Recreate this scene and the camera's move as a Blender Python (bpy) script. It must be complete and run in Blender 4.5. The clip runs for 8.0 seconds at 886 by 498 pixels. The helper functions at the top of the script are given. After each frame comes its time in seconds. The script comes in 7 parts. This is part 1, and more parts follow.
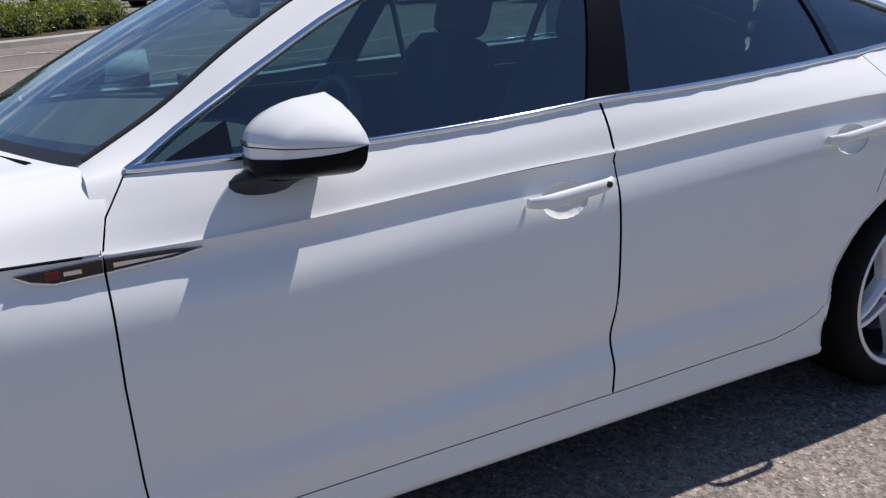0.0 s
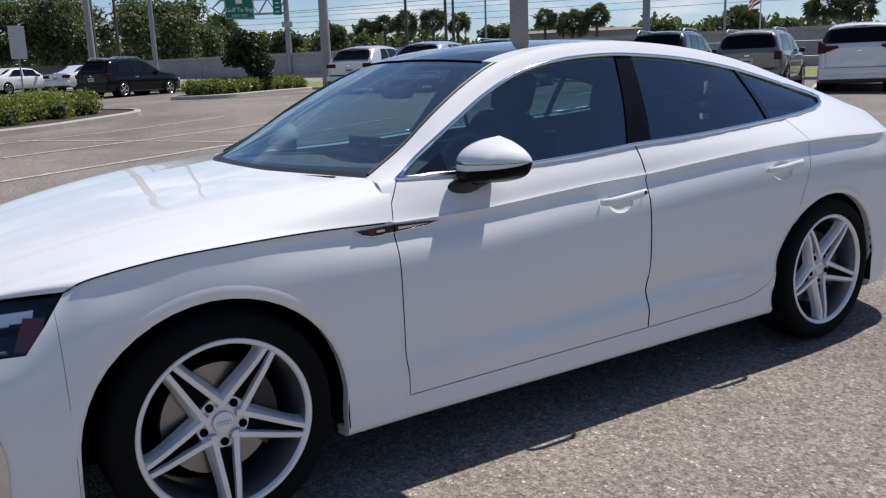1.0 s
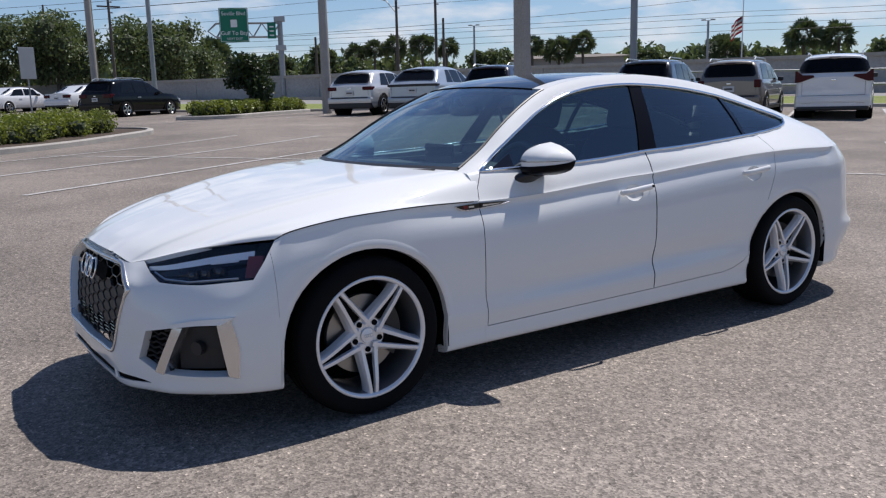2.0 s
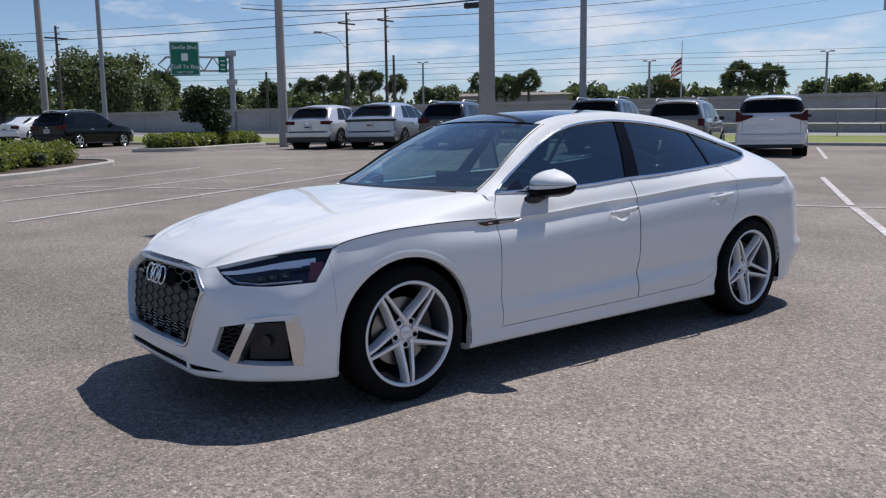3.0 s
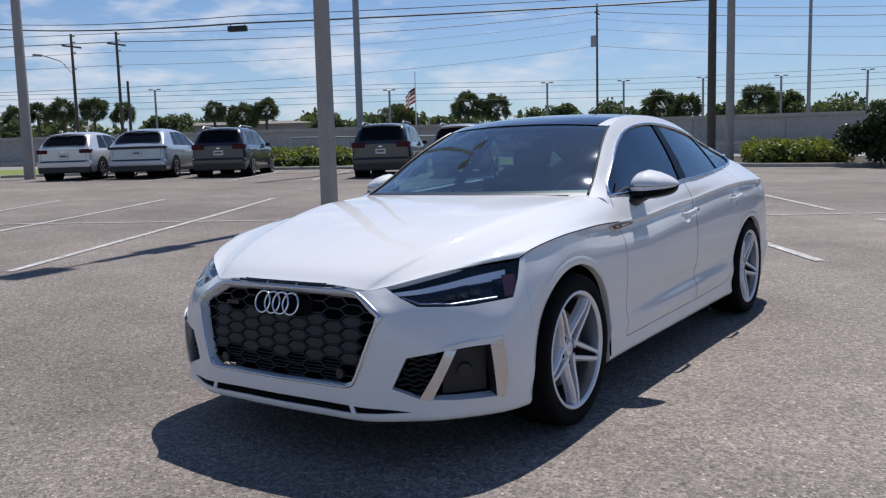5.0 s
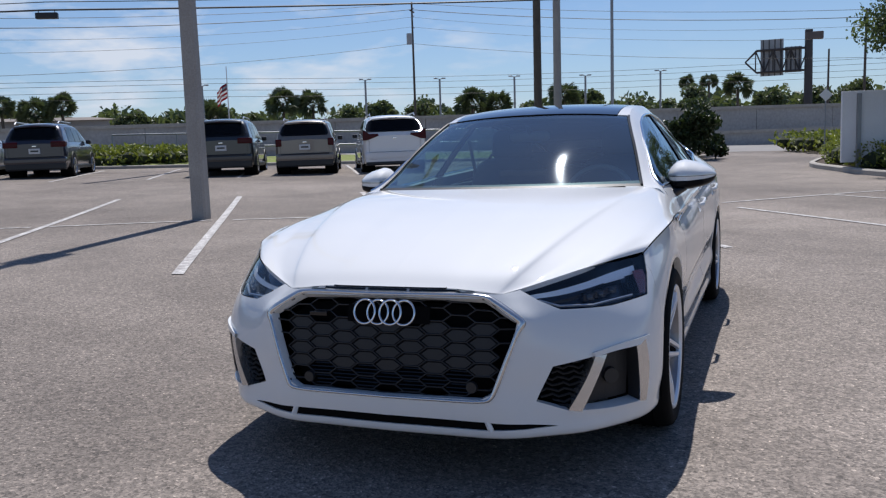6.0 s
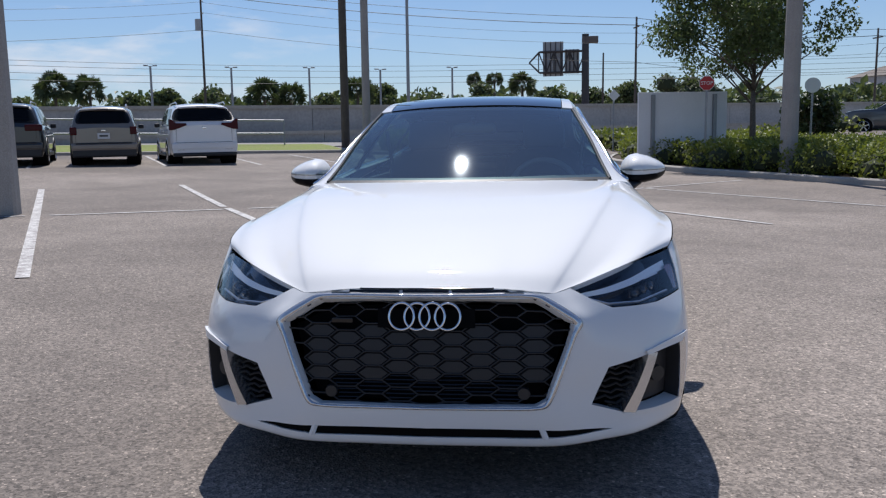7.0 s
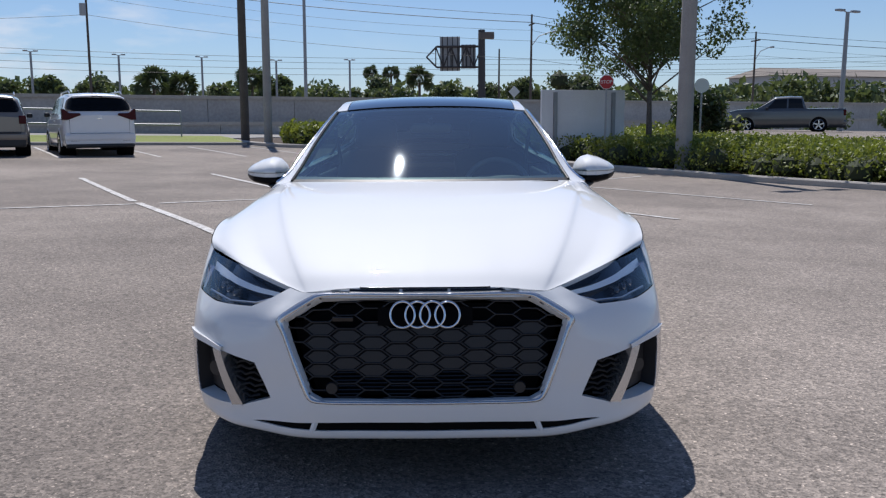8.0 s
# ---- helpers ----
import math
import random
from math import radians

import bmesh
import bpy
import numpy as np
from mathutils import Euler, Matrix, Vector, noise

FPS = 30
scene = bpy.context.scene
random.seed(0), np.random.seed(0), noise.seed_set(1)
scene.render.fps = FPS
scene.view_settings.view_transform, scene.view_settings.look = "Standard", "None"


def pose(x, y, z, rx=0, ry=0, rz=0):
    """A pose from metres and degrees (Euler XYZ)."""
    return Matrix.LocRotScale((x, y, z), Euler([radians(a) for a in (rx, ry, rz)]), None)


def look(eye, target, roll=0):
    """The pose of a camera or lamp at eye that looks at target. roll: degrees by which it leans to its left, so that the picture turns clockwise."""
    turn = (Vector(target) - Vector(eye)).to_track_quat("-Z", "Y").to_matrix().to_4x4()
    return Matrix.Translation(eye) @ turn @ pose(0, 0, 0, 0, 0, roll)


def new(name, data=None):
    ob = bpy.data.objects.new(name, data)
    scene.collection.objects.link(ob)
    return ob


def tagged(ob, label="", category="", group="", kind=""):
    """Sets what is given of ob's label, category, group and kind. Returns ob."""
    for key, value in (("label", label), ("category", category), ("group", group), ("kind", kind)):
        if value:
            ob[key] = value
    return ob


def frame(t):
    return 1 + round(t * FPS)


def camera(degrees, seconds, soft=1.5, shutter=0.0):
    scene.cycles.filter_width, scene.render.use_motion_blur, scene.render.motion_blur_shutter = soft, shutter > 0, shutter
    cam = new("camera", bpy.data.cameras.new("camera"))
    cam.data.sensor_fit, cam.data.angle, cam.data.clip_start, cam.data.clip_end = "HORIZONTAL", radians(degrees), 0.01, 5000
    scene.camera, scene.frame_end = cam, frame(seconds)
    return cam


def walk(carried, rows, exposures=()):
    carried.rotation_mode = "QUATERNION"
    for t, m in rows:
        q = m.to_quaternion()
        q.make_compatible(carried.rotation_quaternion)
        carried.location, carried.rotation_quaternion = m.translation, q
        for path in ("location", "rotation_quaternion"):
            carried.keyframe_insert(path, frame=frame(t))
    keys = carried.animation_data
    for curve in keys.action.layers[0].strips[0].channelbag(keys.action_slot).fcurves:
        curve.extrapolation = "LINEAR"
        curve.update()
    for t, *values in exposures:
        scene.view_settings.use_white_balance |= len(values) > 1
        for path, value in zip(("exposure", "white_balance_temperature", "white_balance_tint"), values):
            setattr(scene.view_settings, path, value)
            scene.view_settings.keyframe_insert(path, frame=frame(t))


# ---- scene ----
cam = camera(55.03, 8.0, soft=1.25)
PATH = [
    (0, (0.433, -2.328, 1.243), (1.348, -0.652, 0.648), -1.94),
    (0.5, (-0.146, -2.744, 1.250), (0.861, -1.075, 0.805), -2.69),
    (1, (-0.698, -3.101, 1.272), (0.370, -1.459, 0.866), -2.21),
    (1.2, (-0.914, -3.236, 1.272), (0.174, -1.605, 0.877), -2.10),
    (2.3, (-1.830, -3.988, 1.293), (-0.714, -2.364, 0.955), -1.30),
    (2.5, (-1.950, -4.054, 1.298), (-0.812, -2.442, 0.972), -1.20),
    (3, (-2.285, -4.087, 1.275), (-1.067, -2.524, 0.999), -0.98),
    (3.5, (-2.509, -3.851, 1.215), (-1.213, -2.348, 0.963), -0.98),
    (4, (-2.756, -3.429, 1.193), (-1.352, -2.025, 0.948), -1.24),
    (4.5, (-3.065, -2.946, 1.196), (-1.523, -1.693, 0.965), -1.38),
    (4.7, (-3.148, -2.733, 1.178), (-1.559, -1.539, 0.951), -1.54),
    (5.8, (-3.507, -1.522, 1.184), (-1.702, -0.693, 0.948), -2.31),
    (6, (-3.522, -1.263, 1.186), (-1.673, -0.542, 0.941), -2.20),
    (6.5, (-3.562, -0.774, 1.195), (-1.629, -0.328, 0.935), -1.67),
    (7, (-3.505, -0.392, 1.196), (-1.540, -0.147, 0.921), -1.20),
    (7.5, (-3.581, -0.117, 1.225), (-1.601, -0.081, 0.941), -0.44),
    (8, (-3.619, -0.061, 1.237), (-1.641, -0.061, 0.943), -0.42),
]
walk(cam, [(t, look(eye, target, roll)) for t, eye, target, roll in PATH], [(0.0, 0.18, 6450, 12), (1.2, 0.18, 6430, 12), (2.5, 0.11, 6300, 12), (4.0, 0.09, 6250, 12), (6.5, 0.10, 6200, 12), (8.0, 0.15, 6200, 12)])

# world, sun and exposure
SUN_DIR = Vector((-0.483, -0.105, -0.869)).normalized()
scene.view_settings.exposure = 0.0
world = bpy.data.worlds.new("sky")
scene.world = world
world.use_nodes = True
wn, wl = world.node_tree.nodes, world.node_tree.links
wn.clear()
sky = wn.new("ShaderNodeTexSky")
sky.sky_type = "NISHITA"
sky.sun_disc = False
sky.sun_elevation = math.asin(-SUN_DIR.z)
sky.sun_rotation = math.atan2(-SUN_DIR.x, -SUN_DIR.y)
sky.air_density, sky.dust_density, sky.ozone_density = 1.0, 0.1, 3.0
coord = wn.new("ShaderNodeTexCoord")
cmap = wn.new("ShaderNodeMapping")
cmap.inputs["Scale"].default_value = (1.0, 1.0, 3.6)
cmap.inputs["Rotation"].default_value = (0, 0, radians(20))
cloud = wn.new("ShaderNodeTexNoise")
cloud.inputs["Scale"].default_value = 7.0
cloud.inputs["Detail"].default_value = 7.0
cloud.inputs["Roughness"].default_value = 0.56
cramp = wn.new("ShaderNodeValToRGB")
cramp.color_ramp.elements[0].position, cramp.color_ramp.elements[1].position = 0.49, 0.65
# clouds thin out away from the azimuth where they stand
sep = wn.new("ShaderNodeSeparateXYZ")
side = wn.new("ShaderNodeMapRange")
side.inputs["From Min"].default_value, side.inputs["From Max"].default_value = 0.02, 0.55
mul = wn.new("ShaderNodeMath")
mul.operation = "MULTIPLY"
mul2 = wn.new("ShaderNodeMath")
mul2.operation = "MULTIPLY"
mul2.inputs[1].default_value = 0.85
mixc = wn.new("ShaderNodeMixRGB")
mixc.inputs["Color2"].default_value = (8.6, 9.0, 9.6, 1)
back = wn.new("ShaderNodeBackground")
back.inputs["Strength"].default_value = 0.077
wout = wn.new("ShaderNodeOutputWorld")
wl.new(coord.outputs["Generated"], cmap.inputs["Vector"])
wl.new(cmap.outputs["Vector"], cloud.inputs["Vector"])
wl.new(cloud.outputs["Fac"], cramp.inputs["Fac"])
wl.new(coord.outputs["Generated"], sep.inputs["Vector"])
wl.new(sep.outputs["Y"], side.inputs["Value"])
wl.new(cramp.outputs["Color"], mul.inputs[0])
wl.new(side.outputs["Result"], mul.inputs[1])
wl.new(mul.outputs["Value"], mul2.inputs[0])
high = wn.new("ShaderNodeMapRange")
high.inputs["From Min"].default_value, high.inputs["From Max"].default_value = 0.22, 0.5
high.inputs["To Min"].default_value, high.inputs["To Max"].default_value = 1.0, 0.08
low_sky = wn.new("ShaderNodeMath")
low_sky.operation = "MULTIPLY"
wl.new(sep.outputs["Z"], high.inputs["Value"])
wl.new(mul2.outputs["Value"], low_sky.inputs[0])
wl.new(high.outputs["Result"], low_sky.inputs[1])
wl.new(low_sky.outputs["Value"], mixc.inputs["Fac"])
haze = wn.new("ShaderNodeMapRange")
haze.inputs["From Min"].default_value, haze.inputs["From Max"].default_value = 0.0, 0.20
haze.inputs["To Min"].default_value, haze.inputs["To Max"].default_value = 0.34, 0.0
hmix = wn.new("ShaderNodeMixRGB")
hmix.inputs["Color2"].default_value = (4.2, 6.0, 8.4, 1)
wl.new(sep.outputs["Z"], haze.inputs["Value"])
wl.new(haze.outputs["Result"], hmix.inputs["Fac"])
tint = wn.new("ShaderNodeMixRGB")
tint.blend_type = "MULTIPLY"
tint.inputs["Fac"].default_value = 1.0
tint.inputs["Color2"].default_value = (0.91, 0.97, 1.09, 1)
wl.new(sky.outputs["Color"], tint.inputs["Color1"])
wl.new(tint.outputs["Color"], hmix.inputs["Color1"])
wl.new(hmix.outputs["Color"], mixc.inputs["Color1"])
wl.new(mixc.outputs["Color"], back.inputs["Color"])
wl.new(back.outputs["Background"], wout.inputs["Surface"])
sun = new("sun", bpy.data.lights.new("sun", "SUN"))
sun.data.energy, sun.data.angle, sun.data.color = 4.45, radians(0.53), (1.0, 0.955, 0.89)
sun.rotation_euler = SUN_DIR.to_track_quat("-Z", "Y").to_euler()


# materials
def mat(name, color, rough=0.5, metal=0.0, vary=0.0, scale=4.0, fine=0.0, fine_scale=60.0, bump=0.0, bump_scale=80.0,
        color2=None, coat=0.0, spec=0.5, per_object=0.0, island=0.0, translucent=0.0):
    m = bpy.data.materials.new(name)
    m.use_nodes = True
    n, l = m.node_tree.nodes, m.node_tree.links
    b = n["Principled BSDF"]
    b.inputs["Base Color"].default_value = (*color, 1)
    b.inputs["Roughness"].default_value, b.inputs["Metallic"].default_value = rough, metal
    b.inputs["Coat Weight"].default_value, b.inputs["Coat Roughness"].default_value = coat, 0.03
    b.inputs["Specular IOR Level"].default_value = spec
    tc = n.new("ShaderNodeTexCoord")
    if vary or fine or color2 or per_object or island:
        second = color2 or tuple(c * 0.55 for c in color)
        tex = n.new("ShaderNodeTexNoise")
        tex.inputs["Scale"].default_value, tex.inputs["Detail"].default_value = scale, 4
        l.new(tc.outputs["Object"], tex.inputs["Vector"])
        rng = n.new("ShaderNodeMapRange")
        rng.inputs["From Min"].default_value, rng.inputs["From Max"].default_value = 0.3, 0.7
        rng.inputs["To Max"].default_value = vary
        l.new(tex.outputs["Fac"], rng.inputs["Value"])
        mx = n.new("ShaderNodeMixRGB")
        mx.inputs["Color1"].default_value, mx.inputs["Color2"].default_value = (*color, 1), (*second, 1)
        l.new(rng.outputs["Result"], mx.inputs["Fac"])
        last = mx.outputs["Color"]
        if fine:
            t2 = n.new("ShaderNodeTexNoise")
            t2.inputs["Scale"].default_value, t2.inputs["Detail"].default_value = fine_scale, 3
            l.new(tc.outputs["Object"], t2.inputs["Vector"])
            hs = n.new("ShaderNodeMapRange")
            hs.inputs["From Min"].default_value, hs.inputs["From Max"].default_value = 0.3, 0.7
            hs.inputs["To Min"].default_value, hs.inputs["To Max"].default_value = 1 - fine, 1 + fine
            l.new(t2.outputs["Fac"], hs.inputs["Value"])
            hv = n.new("ShaderNodeHueSaturation")
            l.new(hs.outputs["Result"], hv.inputs["Value"])
            l.new(last, hv.inputs["Color"])
            last = hv.outputs["Color"]
        if per_object or island:
            src = n.new("ShaderNodeObjectInfo" if per_object else "ShaderNodeNewGeometry")
            hs = n.new("ShaderNodeMapRange")
            amount = per_object or island
            hs.inputs["To Min"].default_value, hs.inputs["To Max"].default_value = 1 - amount, 1 + amount
            l.new(src.outputs["Random" if per_object else "Random Per Island"], hs.inputs["Value"])
            hv = n.new("ShaderNodeHueSaturation")
            l.new(hs.outputs["Result"], hv.inputs["Value"])
            l.new(last, hv.inputs["Color"])
            last = hv.outputs["Color"]
        l.new(last, b.inputs["Base Color"])
    if bump:
        t3 = n.new("ShaderNodeTexNoise")
        t3.inputs["Scale"].default_value, t3.inputs["Detail"].default_value = bump_scale, 3
        l.new(tc.outputs["Object"], t3.inputs["Vector"])
        bp = n.new("ShaderNodeBump")
        bp.inputs["Strength"].default_value, bp.inputs["Distance"].default_value = bump, 0.01
        l.new(t3.outputs["Fac"], bp.inputs["Height"])
        l.new(bp.outputs["Normal"], b.inputs["Normal"])
    if translucent:
        tr = n.new("ShaderNodeBsdfTranslucent")
        tr.inputs["Color"].default_value = (color[0] * 1.6, color[1] * 1.5, color[2], 1)
        ad = n.new("ShaderNodeMixShader")
        ad.inputs["Fac"].default_value = translucent
        l.new(b.outputs["BSDF"], ad.inputs[1])
        l.new(tr.outputs["BSDF"], ad.inputs[2])
        l.new(ad.outputs["Shader"], n["Material Output"].inputs["Surface"])
    return m


def glass(name, tint, f0=0.085, veil=0.0, blur=0.01):
    """A pane: a tinted see-through sheet with a gloss that grows at grazing angles, and a pale teal veil that imitates
    sun haze.
    """
    m = bpy.data.materials.new(name)
    m.use_nodes = True
    n, l = m.node_tree.nodes, m.node_tree.links
    n.clear()
    tr, gl, df = n.new("ShaderNodeBsdfTransparent"), n.new("ShaderNodeBsdfGlossy"), n.new("ShaderNodeBsdfDiffuse")
    tr.inputs["Color"].default_value = (*tint, 1)
    gl.inputs["Roughness"].default_value = blur
    gl.inputs["Color"].default_value = (0.84, 0.93, 1.0, 1)
    df.inputs["Color"].default_value = (0.48, 0.58, 0.62, 1)
    lw, pw, rng = n.new("ShaderNodeLayerWeight"), n.new("ShaderNodeMath"), n.new("ShaderNodeMapRange")
    lw.inputs["Blend"].default_value = 0.5
    pw.operation = "POWER"
    pw.inputs[1].default_value = 4.2
    rng.inputs["To Min"].default_value = f0
    film, mx, out = n.new("ShaderNodeMixShader"), n.new("ShaderNodeMixShader"), n.new("ShaderNodeOutputMaterial")
    film.inputs["Fac"].default_value = veil
    l.new(lw.outputs["Facing"], pw.inputs[0])
    l.new(pw.outputs["Value"], rng.inputs["Value"])
    l.new(tr.outputs["BSDF"], film.inputs[1])
    l.new(df.outputs["BSDF"], film.inputs[2])
    l.new(rng.outputs["Result"], mx.inputs["Fac"])
    l.new(film.outputs["Shader"], mx.inputs[1])
    l.new(gl.outputs["BSDF"], mx.inputs[2])
    l.new(mx.outputs["Shader"], out.inputs["Surface"])
    return m


def asphalt_material():
    m = bpy.data.materials.new("worn_asphalt")
    m.use_nodes = True
    n, l = m.node_tree.nodes, m.node_tree.links
    b = n["Principled BSDF"]
    b.inputs["Roughness"].default_value = 0.82
    b.inputs["Specular IOR Level"].default_value = 0.22
    tc = n.new("ShaderNodeTexCoord")
    big = n.new("ShaderNodeTexNoise")
    big.inputs["Scale"].default_value, big.inputs["Detail"].default_value, big.inputs["Roughness"].default_value = 0.16, 6, 0.6
    mid = n.new("ShaderNodeTexNoise")
    mid.inputs["Scale"].default_value, mid.inputs["Detail"].default_value = 1.1, 6
    vor = n.new("ShaderNodeTexVoronoi")
    vor.inputs["Scale"].default_value = 115.0
    vor2 = n.new("ShaderNodeTexVoronoi")
    vor2.inputs["Scale"].default_value = 58.0
    for tex in (big, mid, vor, vor2):
        l.new(tc.outputs["Object"], tex.inputs["Vector"])
    ramp = n.new("ShaderNodeValToRGB")
    ramp.color_ramp.elements[0].position, ramp.color_ramp.elements[1].position = 0.34, 0.66
    ramp.color_ramp.elements[0].color = (0.190, 0.165, 0.146, 1)
    ramp.color_ramp.elements[1].color = (0.318, 0.277, 0.244, 1)
    l.new(big.outputs["Fac"], ramp.inputs["Fac"])
    # single stones of the aggregate, lighter and darker
    stone = n.new("ShaderNodeValToRGB")
    e = stone.color_ramp.elements
    e[0].position, e[0].color = 0.0, (0.38, 0.38, 0.38, 1)
    e[1].position, e[1].color = 1.0, (2.6, 2.52, 2.43, 1)
    k = e.new(0.42)
    k.color = (0.82, 0.82, 0.82, 1)
    k = e.new(0.86)
    k.color = (1.12, 1.11, 1.1, 1)
    l.new(vor.outputs["Color"], stone.inputs["Fac"])
    stone2 = n.new("ShaderNodeValToRGB")
    e = stone2.color_ramp.elements
    e[0].position, e[0].color = 0.1, (0.66, 0.66, 0.66, 1)
    e[1].position, e[1].color = 0.9, (1.30, 1.28, 1.26, 1)
    l.new(vor2.outputs["Color"], stone2.inputs["Fac"])
    m1, m2, m3 = n.new("ShaderNodeMixRGB"), n.new("ShaderNodeMixRGB"), n.new("ShaderNodeMixRGB")
    for x in (m1, m2, m3):
        x.blend_type = "MULTIPLY"
        x.inputs["Fac"].default_value = 1.0
    m3.inputs["Fac"].default_value = 0.5
    l.new(ramp.outputs["Color"], m1.inputs["Color1"])
    l.new(stone.outputs["Color"], m1.inputs["Color2"])
    l.new(m1.outputs["Color"], m2.inputs["Color1"])
    l.new(stone2.outputs["Color"], m2.inputs["Color2"])
    mr = n.new("ShaderNodeMapRange")
    mr.inputs["From Min"].default_value, mr.inputs["From Max"].default_value = 0.3, 0.7
    mr.inputs["To Min"].default_value, mr.inputs["To Max"].default_value = 0.7, 1.2
    l.new(mid.outputs["Fac"], mr.inputs["Value"])
    l.new(m2.outputs["Color"], m3.inputs["Color1"])
    l.new(mr.outputs["Result"], m3.inputs["Color2"])
    l.new(m3.outputs["Color"], b.inputs["Base Color"])
    bp = n.new("ShaderNodeBump")
    bp.inputs["Strength"].default_value, bp.inputs["Distance"].default_value = 0.55, 0.006
    l.new(vor.outputs["Distance"], bp.inputs["Height"])
    l.new(bp.outputs["Normal"], b.inputs["Normal"])
    return m


ASPHALT = asphalt_material()
LINE_PAINT = mat("worn_line_paint", (0.62, 0.605, 0.575), 0.7, vary=0.95, scale=11, fine=0.4, fine_scale=70, color2=(0.24, 0.21, 0.2), bump=0.3)
CONCRETE = mat("concrete", (0.42, 0.39, 0.35), 0.85, vary=0.4, scale=2.5, fine=0.18, fine_scale=45, bump=0.3)
WALL_CONC = mat("wall_concrete", (0.42, 0.41, 0.40), 0.85, vary=0.45, scale=0.4, fine=0.12, fine_scale=6, bump=0.2, bump_scale=20)
POLE_CONC = mat("pole_concrete", (0.38, 0.355, 0.325), 0.85, vary=0.35, scale=1.8, fine=0.15, fine_scale=60, bump=0.25)
POLE_STEEL = mat("galvanised_steel", (0.33, 0.34, 0.35), 0.5, 0.6, vary=0.3, scale=3)
POLE_WOOD = mat("weathered_pole_wood", (0.115, 0.095, 0.078), 0.85, vary=0.5, scale=3, fine=0.25, fine_scale=30)
GRASS = mat("mown_grass", (0.17, 0.215, 0.035), 0.9, vary=0.6, scale=1.3, fine=0.35, fine_scale=30, color2=(0.20, 0.19, 0.06), bump=0.9, bump_scale=60)
MULCH = mat("bark_mulch", (0.075, 0.052, 0.036), 0.95, vary=0.5, scale=5, fine=0.4, fine_scale=40, bump=0.9, bump_scale=40)
ROAD = mat("pale_road", (0.26, 0.245, 0.23), 0.85, vary=0.35, scale=0.4, fine=0.15, fine_scale=50)
LEAF_HEDGE = mat("hedge_leaf", (0.15, 0.19, 0.034), 0.5, vary=0.5, scale=1.2, island=0.45, color2=(0.26, 0.235, 0.05), translucent=0.3)
LEAF_OAK = mat("oak_leaf", (0.092, 0.125, 0.052), 0.55, vary=0.5, scale=0.5, island=0.4, color2=(0.115, 0.145, 0.05), translucent=0.25)
LEAF_PALM = mat("palm_leaf", (0.07, 0.10, 0.042), 0.5, vary=0.4, scale=0.6, island=0.35, color2=(0.12, 0.135, 0.065), translucent=0.2)
LEAF_TREE = mat("street_tree_leaf", (0.08, 0.118, 0.042), 0.5, vary=0.5, scale=0.8, island=0.4, color2=(0.13, 0.165, 0.06), translucent=0.3)
LEAF_DARK = mat("dark_shrub_leaf", (0.03, 0.05, 0.016), 0.5, vary=0.4, scale=1, island=0.4, translucent=0.2)
# for added cores inside foliage that block light and darken the gaps
SHADE_CORE = mat("dark_shade_core", (0.04, 0.05, 0.022), 0.9, vary=0.4, scale=6)
BARK = mat("tree_bark", (0.15, 0.125, 0.10), 0.9, vary=0.5, scale=4, fine=0.3, fine_scale=25, bump=0.6, bump_scale=25)
SIGN_GREEN = mat("road_sign_green", (0.0, 0.16, 0.09), 0.45, vary=0.15, scale=1)
SIGN_BACK = mat("sign_aluminium", (0.42, 0.42, 0.42), 0.5, 0.5, vary=0.25, scale=2)
DARK_STEEL = mat("dark_weathered_steel", (0.075, 0.07, 0.07), 0.6, 0.3, vary=0.4, scale=2)
SIGN_RUST = mat("weathered_sign_back", (0.17, 0.145, 0.13), 0.7, 0.2, vary=0.5, scale=1.5)
SIGN_WHITE = mat("sign_white", (0.78, 0.78, 0.76), 0.5, vary=0.1)
SIGN_RED = mat("stop_red", (0.45, 0.02, 0.02), 0.45, vary=0.12)
BOARD_WHITE = mat("painted_board", (0.80, 0.80, 0.80), 0.7, vary=0.2, scale=1.2, fine=0.05)
BLACK_WIRE = mat("cable_black", (0.02, 0.02, 0.022), 0.6)
PLASTIC = mat("black_plastic", (0.018, 0.018, 0.02), 0.45, vary=0.2, scale=20, bump=0.05, bump_scale=300)
RUBBER = mat("tyre_rubber", (0.006, 0.006, 0.0065), 0.85, spec=0.15, vary=0.3, scale=14, fine=0.1, bump=0.1)
ALLOY = mat("silver_alloy", (0.62, 0.63, 0.65), 0.22, 0.85, vary=0.06, scale=8)
CHROME = mat("chrome", (0.82, 0.83, 0.85), 0.08, 1.0)
SATIN = mat("satin_silver", (0.66, 0.66, 0.66), 0.28, 0.9)
LAMP_RED = mat("tail_lamp_red", (0.055, 0.002, 0.005), 0.25, spec=0.2)
LAMP_CLEAR = mat("lamp_lens", (0.55, 0.56, 0.58), 0.1, coat=1.0)
AUTO_GLASS = mat("dark_auto_glass", (0.007, 0.008, 0.010), 0.06, spec=0.28)
PLATE_WHITE = mat("number_plate", (0.6, 0.6, 0.6), 0.5)
BUILD_WALL = mat("stucco_wall", (0.50, 0.50, 0.51), 0.9, vary=0.3, scale=0.2)
BUILD_ROOF = mat("tan_roof", (0.23, 0.20, 0.175), 0.9, vary=0.3, scale=0.3)
WINDOW_DARK = mat("window_glass", (0.03, 0.035, 0.04), 0.1)
FLAG_RED, FLAG_BLUE = mat("flag_red", (0.4, 0.03, 0.04), 0.8), mat("flag_blue", (0.03, 0.04, 0.16), 0.8)


